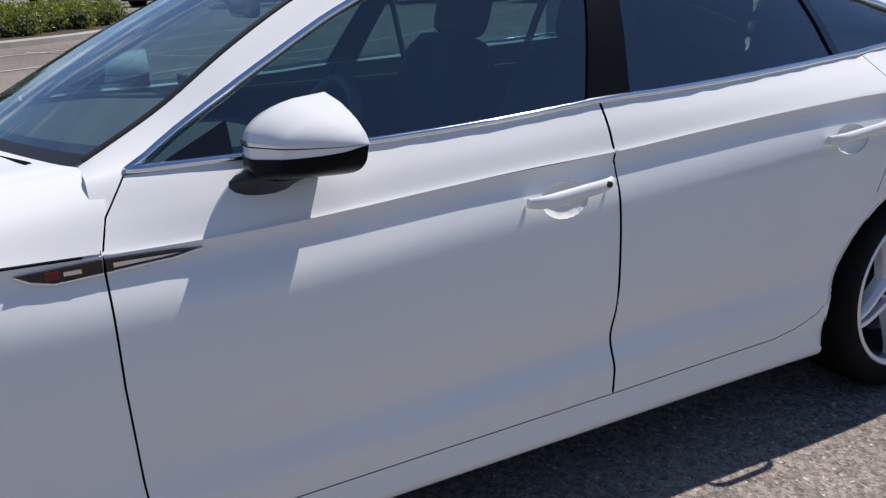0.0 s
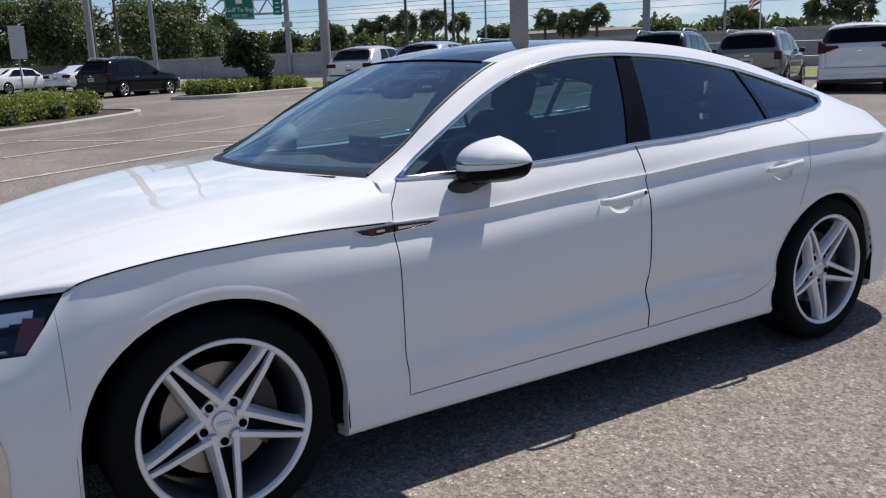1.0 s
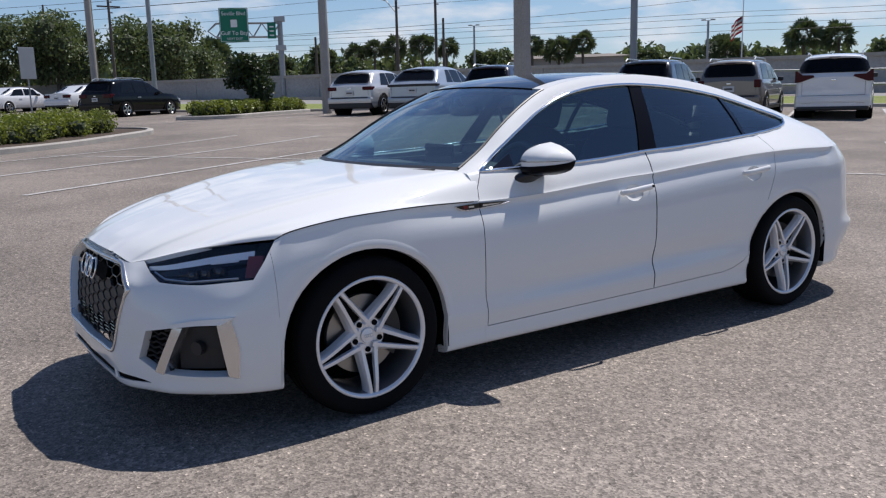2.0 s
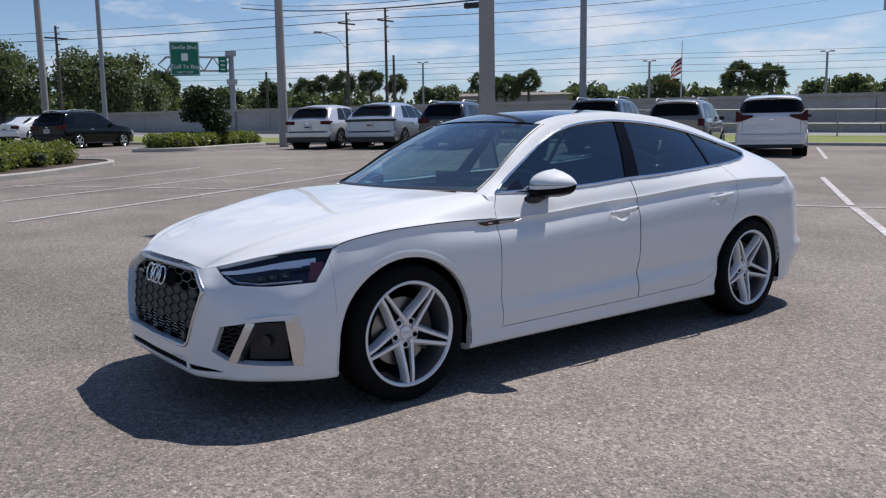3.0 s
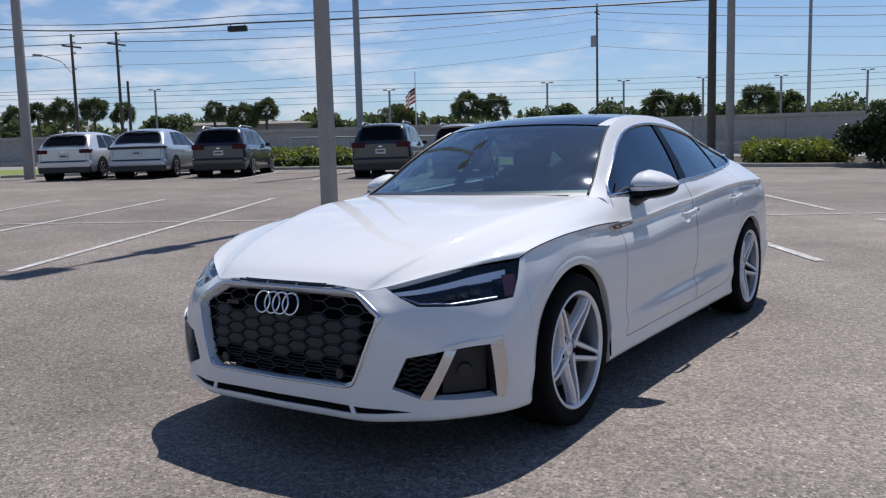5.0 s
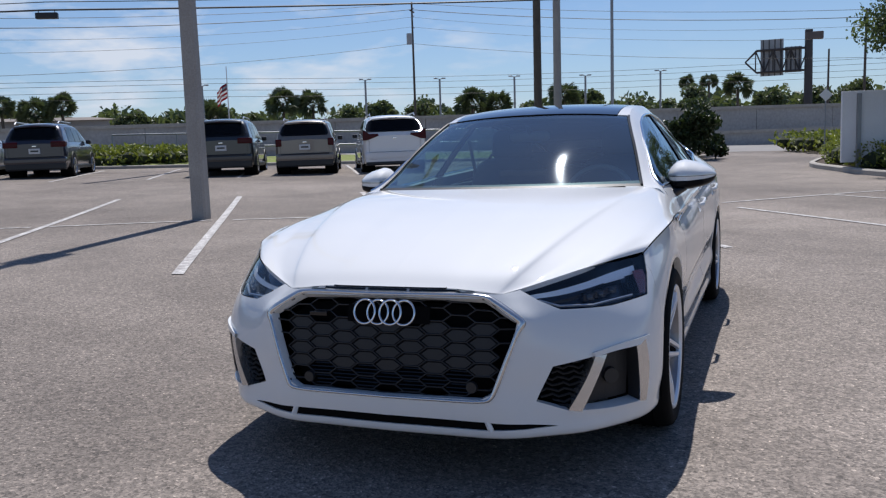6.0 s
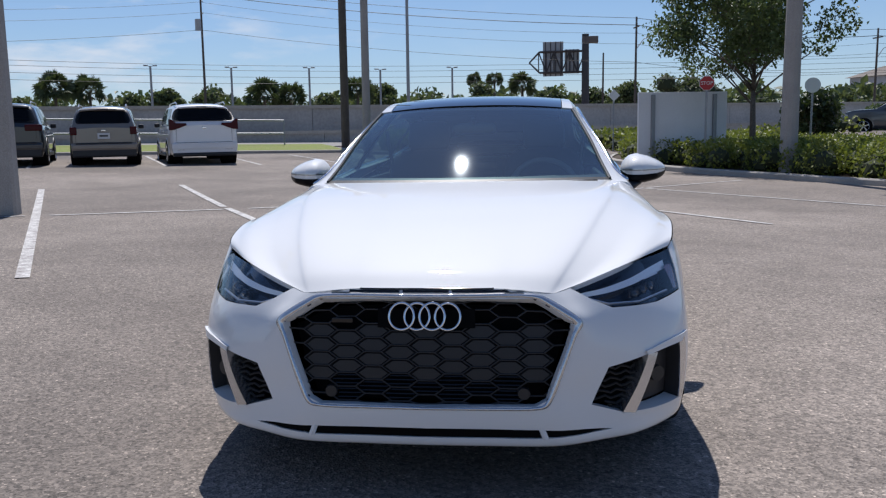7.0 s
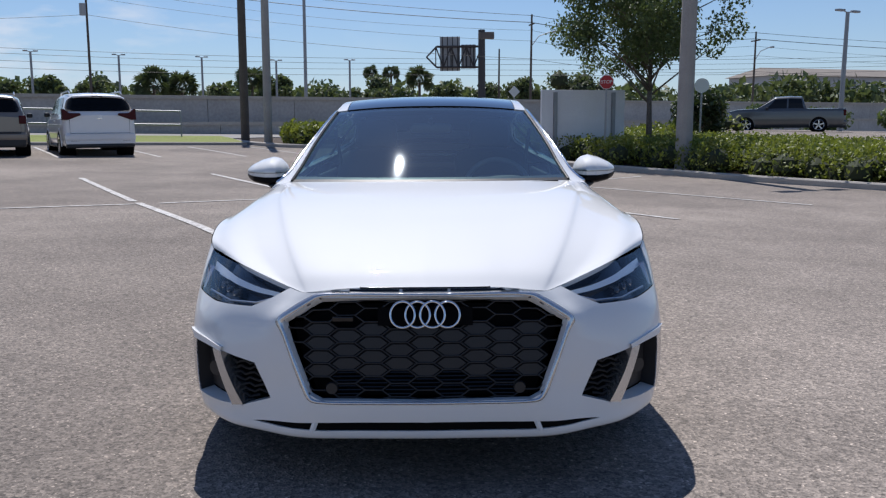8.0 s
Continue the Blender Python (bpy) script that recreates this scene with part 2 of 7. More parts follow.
# mesh helpers
def mesh_ob(name, bm, material, smooth=False):
    me = bpy.data.meshes.new(name)
    bm.to_mesh(me)
    bm.free()
    if smooth:
        for p in me.polygons:
            p.use_smooth = True
    for mm in (material if isinstance(material, (list, tuple)) else [material]):
        me.materials.append(mm)
    return new(name, me)


def part(name, bm, material, parent, label="", smooth=False):
    ob = mesh_ob(name, bm, material, smooth)
    ob.parent = parent
    if label:
        ob["label"] = label
    return ob


def root(name, m, label, category, group="", kind=""):
    ob = new(name)
    ob.matrix_world = m
    return tagged(ob, label, category, group, kind)


def add_box(bm, x0, x1, y0, y1, z0, z1, bevel=0.0, m=None):
    r = bmesh.ops.create_cube(bm, size=1.0)
    t = Matrix.LocRotScale(((x0 + x1) / 2, (y0 + y1) / 2, (z0 + z1) / 2), None, (abs(x1 - x0), abs(y1 - y0), abs(z1 - z0)))
    bmesh.ops.transform(bm, matrix=(m @ t) if m else t, verts=r["verts"])
    if bevel:
        edges = list({e for v in r["verts"] for e in v.link_edges})
        bmesh.ops.bevel(bm, geom=edges, offset=bevel, segments=2, affect="EDGES", profile=0.6)


def box(x0, x1, y0, y1, z0, z1, bevel=0.0, m=None):
    bm = bmesh.new()
    add_box(bm, x0, x1, y0, y1, z0, z1, bevel, m)
    return bm


def add_rod(bm, a, b, r0, r1=None, seg=12, caps=True):
    a, b = Vector(a), Vector(b)
    r1 = r0 if r1 is None else r1
    q = (b - a).to_track_quat("Z", "Y").to_matrix()
    rings = []
    for p, r in ((a, r0), (b, r1)):
        rings.append([bm.verts.new(p + q @ Vector((r * math.cos(2 * math.pi * i / seg), r * math.sin(2 * math.pi * i / seg), 0))) for i in range(seg)])
    for i in range(seg):
        j = (i + 1) % seg
        bm.faces.new((rings[0][i], rings[0][j], rings[1][j], rings[1][i]))
    if caps:
        bm.faces.new(rings[0][::-1])
        bm.faces.new(rings[1])


def rod(a, b, r0, r1=None, seg=12):
    bm = bmesh.new()
    add_rod(bm, a, b, r0, r1, seg)
    return bm


def add_tube(bm, pts, r, seg=8, closed=False):
    pts = [Vector(p) for p in pts]
    n = len(pts)
    rings = []
    prev = None
    for i, p in enumerate(pts):
        if closed:
            d = pts[(i + 1) % n] - pts[i - 1]
        else:
            d = pts[min(i + 1, n - 1)] - pts[max(i - 1, 0)]
        d.normalize()
        ref = prev if prev is not None else (Vector((0, 0, 1)) if abs(d.z) < 0.9 else Vector((1, 0, 0)))
        s = (ref - d * ref.dot(d)).normalized()
        prev = s
        u = d.cross(s)
        rr = r[i] if isinstance(r, (list, tuple)) else r
        rings.append([bm.verts.new(p + rr * (s * math.cos(2 * math.pi * k / seg) + u * math.sin(2 * math.pi * k / seg))) for k in range(seg)])
    for i in range(n if closed else n - 1):
        A, B = rings[i], rings[(i + 1) % n]
        for k in range(seg):
            bm.faces.new((A[k], A[(k + 1) % seg], B[(k + 1) % seg], B[k]))
    if not closed:
        bm.faces.new(rings[0][::-1])
        bm.faces.new(rings[-1])


def tube(pts, r, seg=8, closed=False):
    bm = bmesh.new()
    add_tube(bm, pts, r, seg, closed)
    return bm


def grid_faces(bm, rows, closed=False):
    """rows: lists of points, all of one length; joins them to a sheet of quads."""
    vs = [[bm.verts.new(p) for p in r] for r in rows]
    for i in range(len(vs) - 1):
        for j in range(len(vs[i]) - (0 if closed else 1)):
            k = (j + 1) % len(vs[i])
            bm.faces.new((vs[i][j], vs[i][k], vs[i + 1][k], vs[i + 1][j]))
    return vs


def prism(pts, z0, z1):
    """A closed outline in plan, drawn up from z0 to z1 (numbers or functions of x, y)."""
    bm = bmesh.new()
    f0 = z0 if callable(z0) else (lambda x, y: z0)
    f1 = z1 if callable(z1) else (lambda x, y: z1)
    lo = [bm.verts.new((x, y, f0(x, y))) for x, y in pts]
    hi = [bm.verts.new((x, y, f1(x, y))) for x, y in pts]
    for i in range(len(pts)):
        j = (i + 1) % len(pts)
        bm.faces.new((lo[i], lo[j], hi[j], hi[i]))
    bm.faces.new(hi)
    bm.faces.new(lo[::-1])
    bmesh.ops.recalc_face_normals(bm, faces=bm.faces)
    return bm


# the lot falls gently; the parked car stands on a level patch of it
def smooth01(x):
    x = min(1.0, max(0.0, x))
    return x * x * (3 - 2 * x)


def lot_z(x, y):
    dx, dy = max(-1.0 - x, 0, x - 3.9), max(-1.0 - y, 0, y - 1.0)
    w = smooth01((math.hypot(dx, dy) - 0.1) / 3.0)
    # nearly level by the car, a gentle rise towards the back row
    z = 0.024 * y + 0.003 * x + 0.13 * smooth01((0.858 * x + 0.513 * y - 9) / 20)
    z -= 0.25 * smooth01((y - 22) / 14) + 0.08 * smooth01((9 - x) / 6) * smooth01((y - 10) / 8)
    far = max(abs(x), abs(y))
    if far > 70:
        z = z * 70 / far + 0.006 * (far - 70) * (1 if y > -20 else 0)
    # the access road beyond the shrubs lies a little higher
    z += 0.85 * smooth01((x - 27) / 9) * smooth01((-y - 9) / 7) * (1 - smooth01((x - 56) / 14))
    return w * z


UA, UB = Vector((0.858, 0.513)), Vector((-0.513, 0.858))


def lot(a, b):
    """Plan place from the lot's own axes: a away along the bays, b along the rows."""
    p = UA * a + UB * b
    return p.x, p.y


def on_lot(a, b, turn=0.0, dz=0.0):
    x, y = lot(a, b)
    return pose(x, y, lot_z(x, y) + dz, 0, 0, math.degrees(math.atan2(UA.y, UA.x)) + turn)


# ground
def ground():
    def axis(lo, hi, near):
        out, x = [], 0.0
        step = near
        while x < hi:
            out.append(x)
            x += step
            step = near if x < 14 else step * 1.12
        out.append(hi)
        neg, x, step = [], 0.0, near
        while x < -lo:
            x += step
            step = near if x < 14 else step * 1.12
            neg.append(-min(x, -lo))
        return sorted(set(out + neg))
    xs, ys = axis(-300, 900, 0.4), axis(-500, 900, 0.4)
    bm = bmesh.new()
    grid_faces(bm, [[(x, y, lot_z(x, y)) for y in ys] for x in xs])
    bmesh.ops.recalc_face_normals(bm, faces=bm.faces)
    for f in bm.faces:
        if f.normal.z < 0:
            f.normal_flip()
    ob = mesh_ob("ground", bm, ASPHALT, True)
    return tagged(ob, "worn sunlit grey asphalt of a car park", "ground", kind="structure")


ground()


def strip(name, ab, material, lift, label, category, kind="structure", thick=0.0):
    """A flat patch on the lot from its outline in lot axes, subdivided so that it lies on the ground."""
    bm = bmesh.new()
    (a0, b0), (a1, b1) = ab[0], ab[1]
    n = max(2, int(math.hypot(a1 - a0, b1 - b0) / 0.5))
    rows = []
    for i in range(n + 1):
        f = i / n
        rows.append([])
        for (p, q) in ((ab[0], ab[1]), (ab[3], ab[2])):
            x, y = lot(p[0] + (q[0] - p[0]) * f, p[1] + (q[1] - p[1]) * f)
            rows[-1].append((x, y, lot_z(x, y) + lift))
    grid_faces(bm, rows)
    for f in bm.faces:
        f.normal_update()
        if f.normal.z < 0:
            f.normal_flip()
    return tagged(mesh_ob(name, bm, material), label, category, kind=kind)


LINE_TAG = "faded white painted parking bay line on asphalt"


def bay_line(a0, b0, a1, b1, w=0.10):
    d = Vector((a1 - a0, b1 - b0)).normalized() * (w / 2)
    n = Vector((-d.y, d.x))
    ab = [(a0 + n.x, b0 + n.y), (a1 + n.x, b1 + n.y), (a1 - n.x, b1 - n.y), (a0 - n.x, b0 - n.y)]
    ob = strip("bay_line", ab, LINE_PAINT, 0.008, LINE_TAG, "road marking", kind="structure")
    ob["group"] = "parking bay lines"
    return ob


for b in (11.7, 9.2, 6.82):
    bay_line(4.1, b, 14.4, b - 0.12)
bay_line(4.1, 4.37, 14.4, 4.28)
bay_line(4.3, 1.84, 14.3, 1.89, 0.11)
bay_line(4.4, -0.84, 9.5, -0.68, 0.11)
bay_line(9.75, -0.67, 14.5, -0.64, 0.11)
bay_line(4.48, -3.67, 9.4, -3.45, 0.11)
bay_line(9.72, -3.44, 15.0, -3.3, 0.11)
bay_line(4.85, -6.6, 8.7, -6.1)
bay_line(10.3, -6.1, 15.4, -6.12)
bay_line(5.45, -10.2, 10.5, -8.95)
bay_line(8.9, 12.0, 9.25, 4.5, 0.08)
bay_line(9.27, 4.25, 9.45, 2.0, 0.08)
bay_line(9.4, 1.7, 9.35, -0.6, 0.08)
bay_line(9.35, -0.95, 9.6, -6.1, 0.08)
bay_line(9.6, -6.3, 10.6, -9.0, 0.08)
bay_line(10.63, -9.1, 11.7, -12.5, 0.08)
for b in (17.3, 14.9, 12.6, 10.1, 7.4, 4.8, 2.3, -1.15, -3.75, -6.2, -8.4):
    bay_line(21.4, b + 0.05, 28.2, b)


def kerbed_bed(name, outline, top_material, label, kerb_w=0.16, kerb_h=0.14):
    """A planting bed with a concrete kerb round it; outline in lot axes."""
    pts = [lot(*p) for p in outline]
    # round the corners
    dense = []
    n = len(pts)
    for i in range(n):
        p0, p1, p2 = Vector(pts[i - 1]), Vector(pts[i]), Vector(pts[(i + 1) % n])
        r = min(1.2, (p1 - p0).length * 0.4, (p2 - p1).length * 0.4)
        s, e = p1 + (p0 - p1).normalized() * r, p1 + (p2 - p1).normalized() * r
        for k in range(7):
            t = k / 6
            dense.append((1 - t) ** 2 * s + 2 * t * (1 - t) * p1 + t * t * e)
    full = []
    for i in range(len(dense)):
        p, q = dense[i], dense[(i + 1) % len(dense)]
        m = max(1, int((q - p).length / 1.5))
        for k in range(m):
            full.append(p.lerp(q, k / m))
    n = len(full)
    prof = [(0.0, -0.05), (0.0, kerb_h - 0.03), (0.03, kerb_h), (kerb_w, kerb_h), (kerb_w, -0.05)]
    bm = bmesh.new()
    area = sum(full[i].x * full[(i + 1) % n].y - full[(i + 1) % n].x * full[i].y for i in range(n))
    rows, inner = [], []
    for i in range(n):
        d = (full[(i + 1) % n] - full[i - 1]).normalized()
        nn = Vector((-d.y, d.x)) * (1 if area > 0 else -1)
        rows.append([(full[i].x + nn.x * o, full[i].y + nn.y * o, lot_z(*full[i]) + h) for o, h in prof])
        inner.append((full[i].x + nn.x * kerb_w, full[i].y + nn.y * kerb_w))
    rows.append(rows[0])
    grid_faces(bm, rows)
    bmesh.ops.remove_doubles(bm, verts=bm.verts, dist=0.001)
    bmesh.ops.recalc_face_normals(bm, faces=bm.faces)
    tagged(mesh_ob("kerb", bm, CONCRETE), "weathered concrete kerb round a planting bed", "kerb", kind="structure")
    bed = prism(inner, lambda x, y: lot_z(x, y) - 0.05, lambda x, y: lot_z(x, y) + kerb_h - 0.035)
    tagged(mesh_ob(name, bed, top_material), label, "planting bed", kind="structure")


kerbed_bed("planting_bed", [(3.6, 13.2), (10.4, 13.5), (15.3, 14.7), (15.5, 17.8), (3.6, 17.6)], MULCH, "mulched planting bed at the end of a row")
kerbed_bed("planting_bed", [(20.9, 19.6), (20.8, 18.1), (21.8, 17.3), (29.5, 18.9), (29.5, 22.0), (23.5, 20.4)], MULCH, "mulched island bed with low shrubs")
kerbed_bed("planting_bed", [(5.0, -14.9), (9.4, -13.9), (15.2, -13.2), (19.5, -14.2), (23.0, -17.0), (23.0, -28.0), (7.0, -30.0)], MULCH, "broad mulched bed with thick shrubs")
kerbed_bed("planting_bed", [(27.0, -9.5), (30.0, -9.15), (35.0, -9.5), (38.0, -13.0), (38.0, -17.2), (29.8, -17.4), (26.2, -13.8)], MULCH, "entrance island bed with clipped shrubs")
def verge():
    bm = bmesh.new()
    rows = []
    for i in range(43):
        b = -9.0 + i
        row = []
        for a, h in ((30.0, -0.05), (30.0, 0.10), (30.03, 0.12), (30.16, 0.12)):
            x, y = lot(a, b)
            row.append((x, y, lot_z(x, y) + h))
        rows.append(row)
    grid_faces(bm, rows)
    bmesh.ops.recalc_face_normals(bm, faces=bm.faces)
    tagged(mesh_ob("kerb", bm, CONCRETE), "weathered concrete kerb along the back of the car park", "kerb", kind="structure")
    bm = bmesh.new()
    rows = []
    for i in range(43):
        b = -9.0 + i
        row = []
        for a, h in ((30.16, 0.10), (31.0, 0.16), (32.2, 0.24), (33.6, 0.28), (33.62, -0.1)):
            x, y = lot(a, b)
            row.append((x, y, lot_z(x, y) + h))
        rows.append(row)
    grid_faces(bm, rows)
    bmesh.ops.recalc_face_normals(bm, faces=bm.faces)
    tagged(mesh_ob("grass_verge", bm, GRASS), "strip of sunlit mown grass behind a kerb", "grass", kind="structure")


verge()
strip("road", [(35.2, 120), (35.2, -160), (50, -160), (50, 120)], ROAD, 0.006, "pale asphalt frontage road", "road")
strip("pavement", [(33.8, 100), (33.8, -10), (34.9, -10), (34.9, 100)], CONCRETE, 0.05, "pale concrete footpath beside the road", "pavement")


# long highway wall in two tiers
def highway_wall():
    for name, a0, a1, z0, z1, label in (
            ("wall_lower", 50.5, 50.9, -3.0, 1.25, "weathered grey concrete barrier along the road"),
            ("wall_upper", 53.2, 53.6, -3.0, 2.95, "long panelled grey concrete highway wall")):
        bm = bmesh.new()
        b = -170.0
        while b < 130:
            step = 6.0
            (xa, ya), (xb, yb) = lot(a0, b + 0.015), lot(a0, b + step - 0.015)
            (xc, yc), (xd, yd) = lot(a1, b + step - 0.015), lot(a1, b + 0.015)
            tilt = 0.006
            pts = [(xa, ya), (xb, yb), (xc, yc), (xd, yd)]
            lo = [bm.verts.new((x, y, z0 + tilt * max(y, -10))) for x, y in pts]
            hi = [bm.verts.new((x, y, z1 + tilt * max(y, -10) * 0.4)) for x, y in pts]
            for i in range(4):
                bm.faces.new((lo[i], lo[(i + 1) % 4], hi[(i + 1) % 4], hi[i]))
            bm.faces.new(hi)
            b += step
        # coping
        bmesh.ops.recalc_face_normals(bm, faces=bm.faces)
        tagged(mesh_ob(name, bm, WALL_CONC), label, "wall", kind="structure")
    for a0, z, lab in ((53.05, 2.95, 0), (50.4, 1.25, 1)):
        bm = bmesh.new()
        rows = []
        for i in range(61):
            b = -170 + 5 * i
            rows.append([])
            for da, dz in ((0, -0.12), (0, 0.1), (0.7, 0.1), (0.7, -0.12)):
                x, y = lot(a0 + da, b)
                rows[-1].append((x, y, z + dz + 0.006 * 0.4 * max(y, -10)))
        grid_faces(bm, rows)
        bmesh.ops.recalc_face_normals(bm, faces=bm.faces)
        tagged(mesh_ob("trim_coping", bm, CONCRETE), "pale concrete coping on the wall", "wall trim", kind="structure")


highway_wall()


# steel rail on the verge
def railing(a, b0, b1):
    x, y = lot(a, (b0 + b1) / 2)
    r = root("railing", pose(x, y, 0), "pale galvanised two-rail pipe railing on the verge", "railing")
    def at(b, h):
        px, py = lot(a, b)
        return (px - x, py - y, lot_z(px, py) + 0.24 + h)
    n = int(abs(b1 - b0) / 2.4)
    for i in range(n + 1):
        b = b0 + (b1 - b0) * i / n
        part("post", rod(at(b, 0), at(b, 1.05), 0.03, seg=8), POLE_STEEL, r)
    for h in (0.5, 1.05):
        part("rail", tube([at(b0 + (b1 - b0) * i / 20, h) for i in range(21)], 0.034, 8), POLE_STEEL, r)


railing(33.0, -7.2, 8.0)


# poles
LEAN = Matrix.Rotation(radians(0.5), 4, "X") @ Matrix.Rotation(radians(-0.2), 4, "Y")


def at_ground(x, y, dz=0.0):
    return Matrix.Translation((x, y, lot_z(x, y) + dz)) @ LEAN


def square_lamp_post(x, y, turn, h=9.0, w=0.23):
    r = root("lamp_post", at_ground(x, y, -0.02) @ Matrix.Rotation(radians(turn), 4, "Z"), "square weathered concrete lamp post in the car park", "lamp post")
    bm = bmesh.new()
    rows = []
    for z, k in ((0, 1.0), (h, 0.72)):
        c, b = w / 2 * k, 0.03
        rows.append([(-c + b, -c, z), (c - b, -c, z), (c, -c + b, z), (c, c - b, z), (c - b, c, z), (-c + b, c, z), (-c, c - b, z), (-c, -c + b, z)])
    grid_faces(bm, rows, True)
    bm.faces.new([bm.verts.new(p) for p in rows[1]])
    bmesh.ops.remove_doubles(bm, verts=bm.verts, dist=0.0001)
    bmesh.ops.recalc_face_normals(bm, faces=bm.faces)
    part("shaft", bm, POLE_CONC, r)
    for s in (-1, 1):
        part("arm", rod((0, 0, h - 0.15), (s * 0.7, 0, h - 0.1), 0.03), POLE_STEEL, r)
        part("lamp_head", box(s * 0.95 - 0.35, s * 0.95 + 0.35, -0.2, 0.2, h - 0.2, h - 0.04, 0.03), POLE_STEEL, r)
    return r


def round_pole(name, x, y, h, r0, r1, material, label, category, heads=0.0):
    r = root(name, at_ground(x, y, -0.02), label, category)
    part("shaft", rod((0, 0, 0), (0, 0, h), r0, r1, 14), material, r, "")
    if heads:
        for s in (-1, 1):
            part("arm", rod((0, 0, h - 0.05), (s * 0.45 * heads * UB.x, s * 0.45 * heads * UB.y, h + 0.05), 0.035), POLE_STEEL, r)
            part("lamp_head", box(-0.32 * heads, 0.32 * heads, -0.14, 0.14, h, h + 0.12, 0.03, m=Matrix.Translation((s * 0.72 * heads * UB.x, s * 0.72 * heads * UB.y, 0)) @ Matrix.Rotation(math.atan2(UB.y, UB.x), 4, "Z")), POLE_STEEL, r)
    return r


square_lamp_post(7.25, 6.88, 12)
P_LAMP = "tall slim round steel lamp pole at the kerb"
round_pole("lamp_pole", 13.67, 26.49, 12, 0.19, 0.12, POLE_CONC, P_LAMP, "lamp pole")
round_pole("lamp_pole", 20.91, 17.33, 12, 0.13, 0.10, POLE_STEEL, P_LAMP, "lamp pole")
round_pole("lamp_pole", 31.08, 6.97, 12, 0.17, 0.13, POLE_CONC, "tall round grey concrete pole in the entrance island", "lamp pole")
round_pole("utility_pole", 34.35, 8.65, 12, 0.19, 0.15, POLE_WOOD, "tall dark wooden utility pole beside the road", "utility pole")
round_pole("lamp_pole", 18.0, -6.15, 8.8, 0.21, 0.16, POLE_CONC, "thick round pale concrete pole among shrubs", "lamp pole", 1)
round_pole("lamp_pole", 12.66, 45.85, 13, 0.14, 0.10, POLE_STEEL, P_LAMP, "lamp pole")
round_pole("lamp_pole", 8.27, 40.5, 14, 0.17, 0.12, POLE_CONC, "thick round pale concrete pole beyond parked cars", "lamp pole")
round_pole("lamp_pole", 48.1, -24.0, 7.0, 0.16, 0.11, POLE_STEEL, "tall twin-headed steel lamp pole beside the access road", "lamp pole", 1)
round_pole("lamp_pole", 72.6, 11.95, 16, 0.16, 0.12, POLE_STEEL, "tall steel lamp pole beside the highway", "lamp pole", 1)
for x, y, h in ((55.3, 72.9, 7.0), (65.2, 49.6, 6.3), (76.0, 37.6, 7.0), (82.3, 31.9, 7.2), (85.9, 24.7, 7.2), (86.7, 17.2, 7.0), (90.8, 10.0, 7.4)):
    o = round_pole("highway_lamp", x, y, h, 0.13, 0.10, POLE_STEEL, "distant twin-headed highway lamp on a steel pole", "street lamp", 0.6)
    o["group"] = "highway lamps"


def utility_pole(x, y, h, arm=True, lamp=0, box_on=False):
    r = root("utility_pole", at_ground(x, y), "dark wooden utility pole with wires beyond the highway wall", "utility pole", "utility poles")
    part("shaft", rod((0, 0, 0), (0, 0, h), 0.14, 0.09, 10), POLE_WOOD, r)
    if arm:
        part("cross_arm", box(-0.05, 0.05, -0.9, 0.9, h - 1.0, h - 0.88, m=Matrix.Rotation(math.atan2(UB.y, UB.x) - math.pi / 2 + 1.2, 4, "Z")), POLE_WOOD, r)
        for k, dz in enumerate((0.15, 0.6, 1.4, 2.6)):
            part("insulator", rod((0, 0, h - dz), (0.25, -0.1, h - dz), 0.045, 0.06, 8), POLE_STEEL, r)
    if box_on:
        part("transformer", rod((-0.3, 0.25, h - 4.3), (-0.3, 0.25, h - 3.2), 0.3, 0.3, 14), SIGN_BACK, r, "grey transformer can")
    if lamp:
        part("lamp_arm", tube([(0, 0, h - 3), (lamp * UB.x * 0.9, lamp * UB.y * 0.9, h - 2), (lamp * UB.x * 2.4, lamp * UB.y * 2.4, h - 1.5)], 0.045, 6), POLE_STEEL, r)
        part("lamp_head", box(-0.35, 0.35, -0.14, 0.14, -0.08, 0.08, 0.03, m=Matrix.Translation((lamp * UB.x * 2.7, lamp * UB.y * 2.7, h - 1.5))), POLE_STEEL, r)
    return r


UP = [(15.7, 66.9, 8.2, 0), (36.0, 57.5, 9.7, 1), (38.3, 55.2, 9.9, 0), (80.1, 33.9, 15.0, 0), (80.9, -8.7, 11.3, -1), (90.5, -33.9, 11.0, -1)]
for i, (x, y, h, lamp) in enumerate(UP):
    utility_pole(x, y, h, True, lamp, i == 3)
for x, y, h in ((15.2, 90.4, 9.5), (38.9, 55.0, 6.2), (9.3, 44.7, 14), (96.2, -6.6, 9.2), (31.6, 63.6, 5)):
    utility_pole(x, y, h, False)


def wire(p, q, sag, r=0.022):
    r = r * 0.75
    p, q = Vector(p), Vector(q)
    pts = []
    for i in range(15):
        t = i / 14
        v = p.lerp(q, t)
        v.z -= sag * 4 * t * (1 - t)
        pts.append(v)
    ob = mesh_ob("overhead_wire", tube(pts, r, 5), BLACK_WIRE)
    return tagged(ob, "thin black overhead wire between utility poles", "wire", "overhead wires")


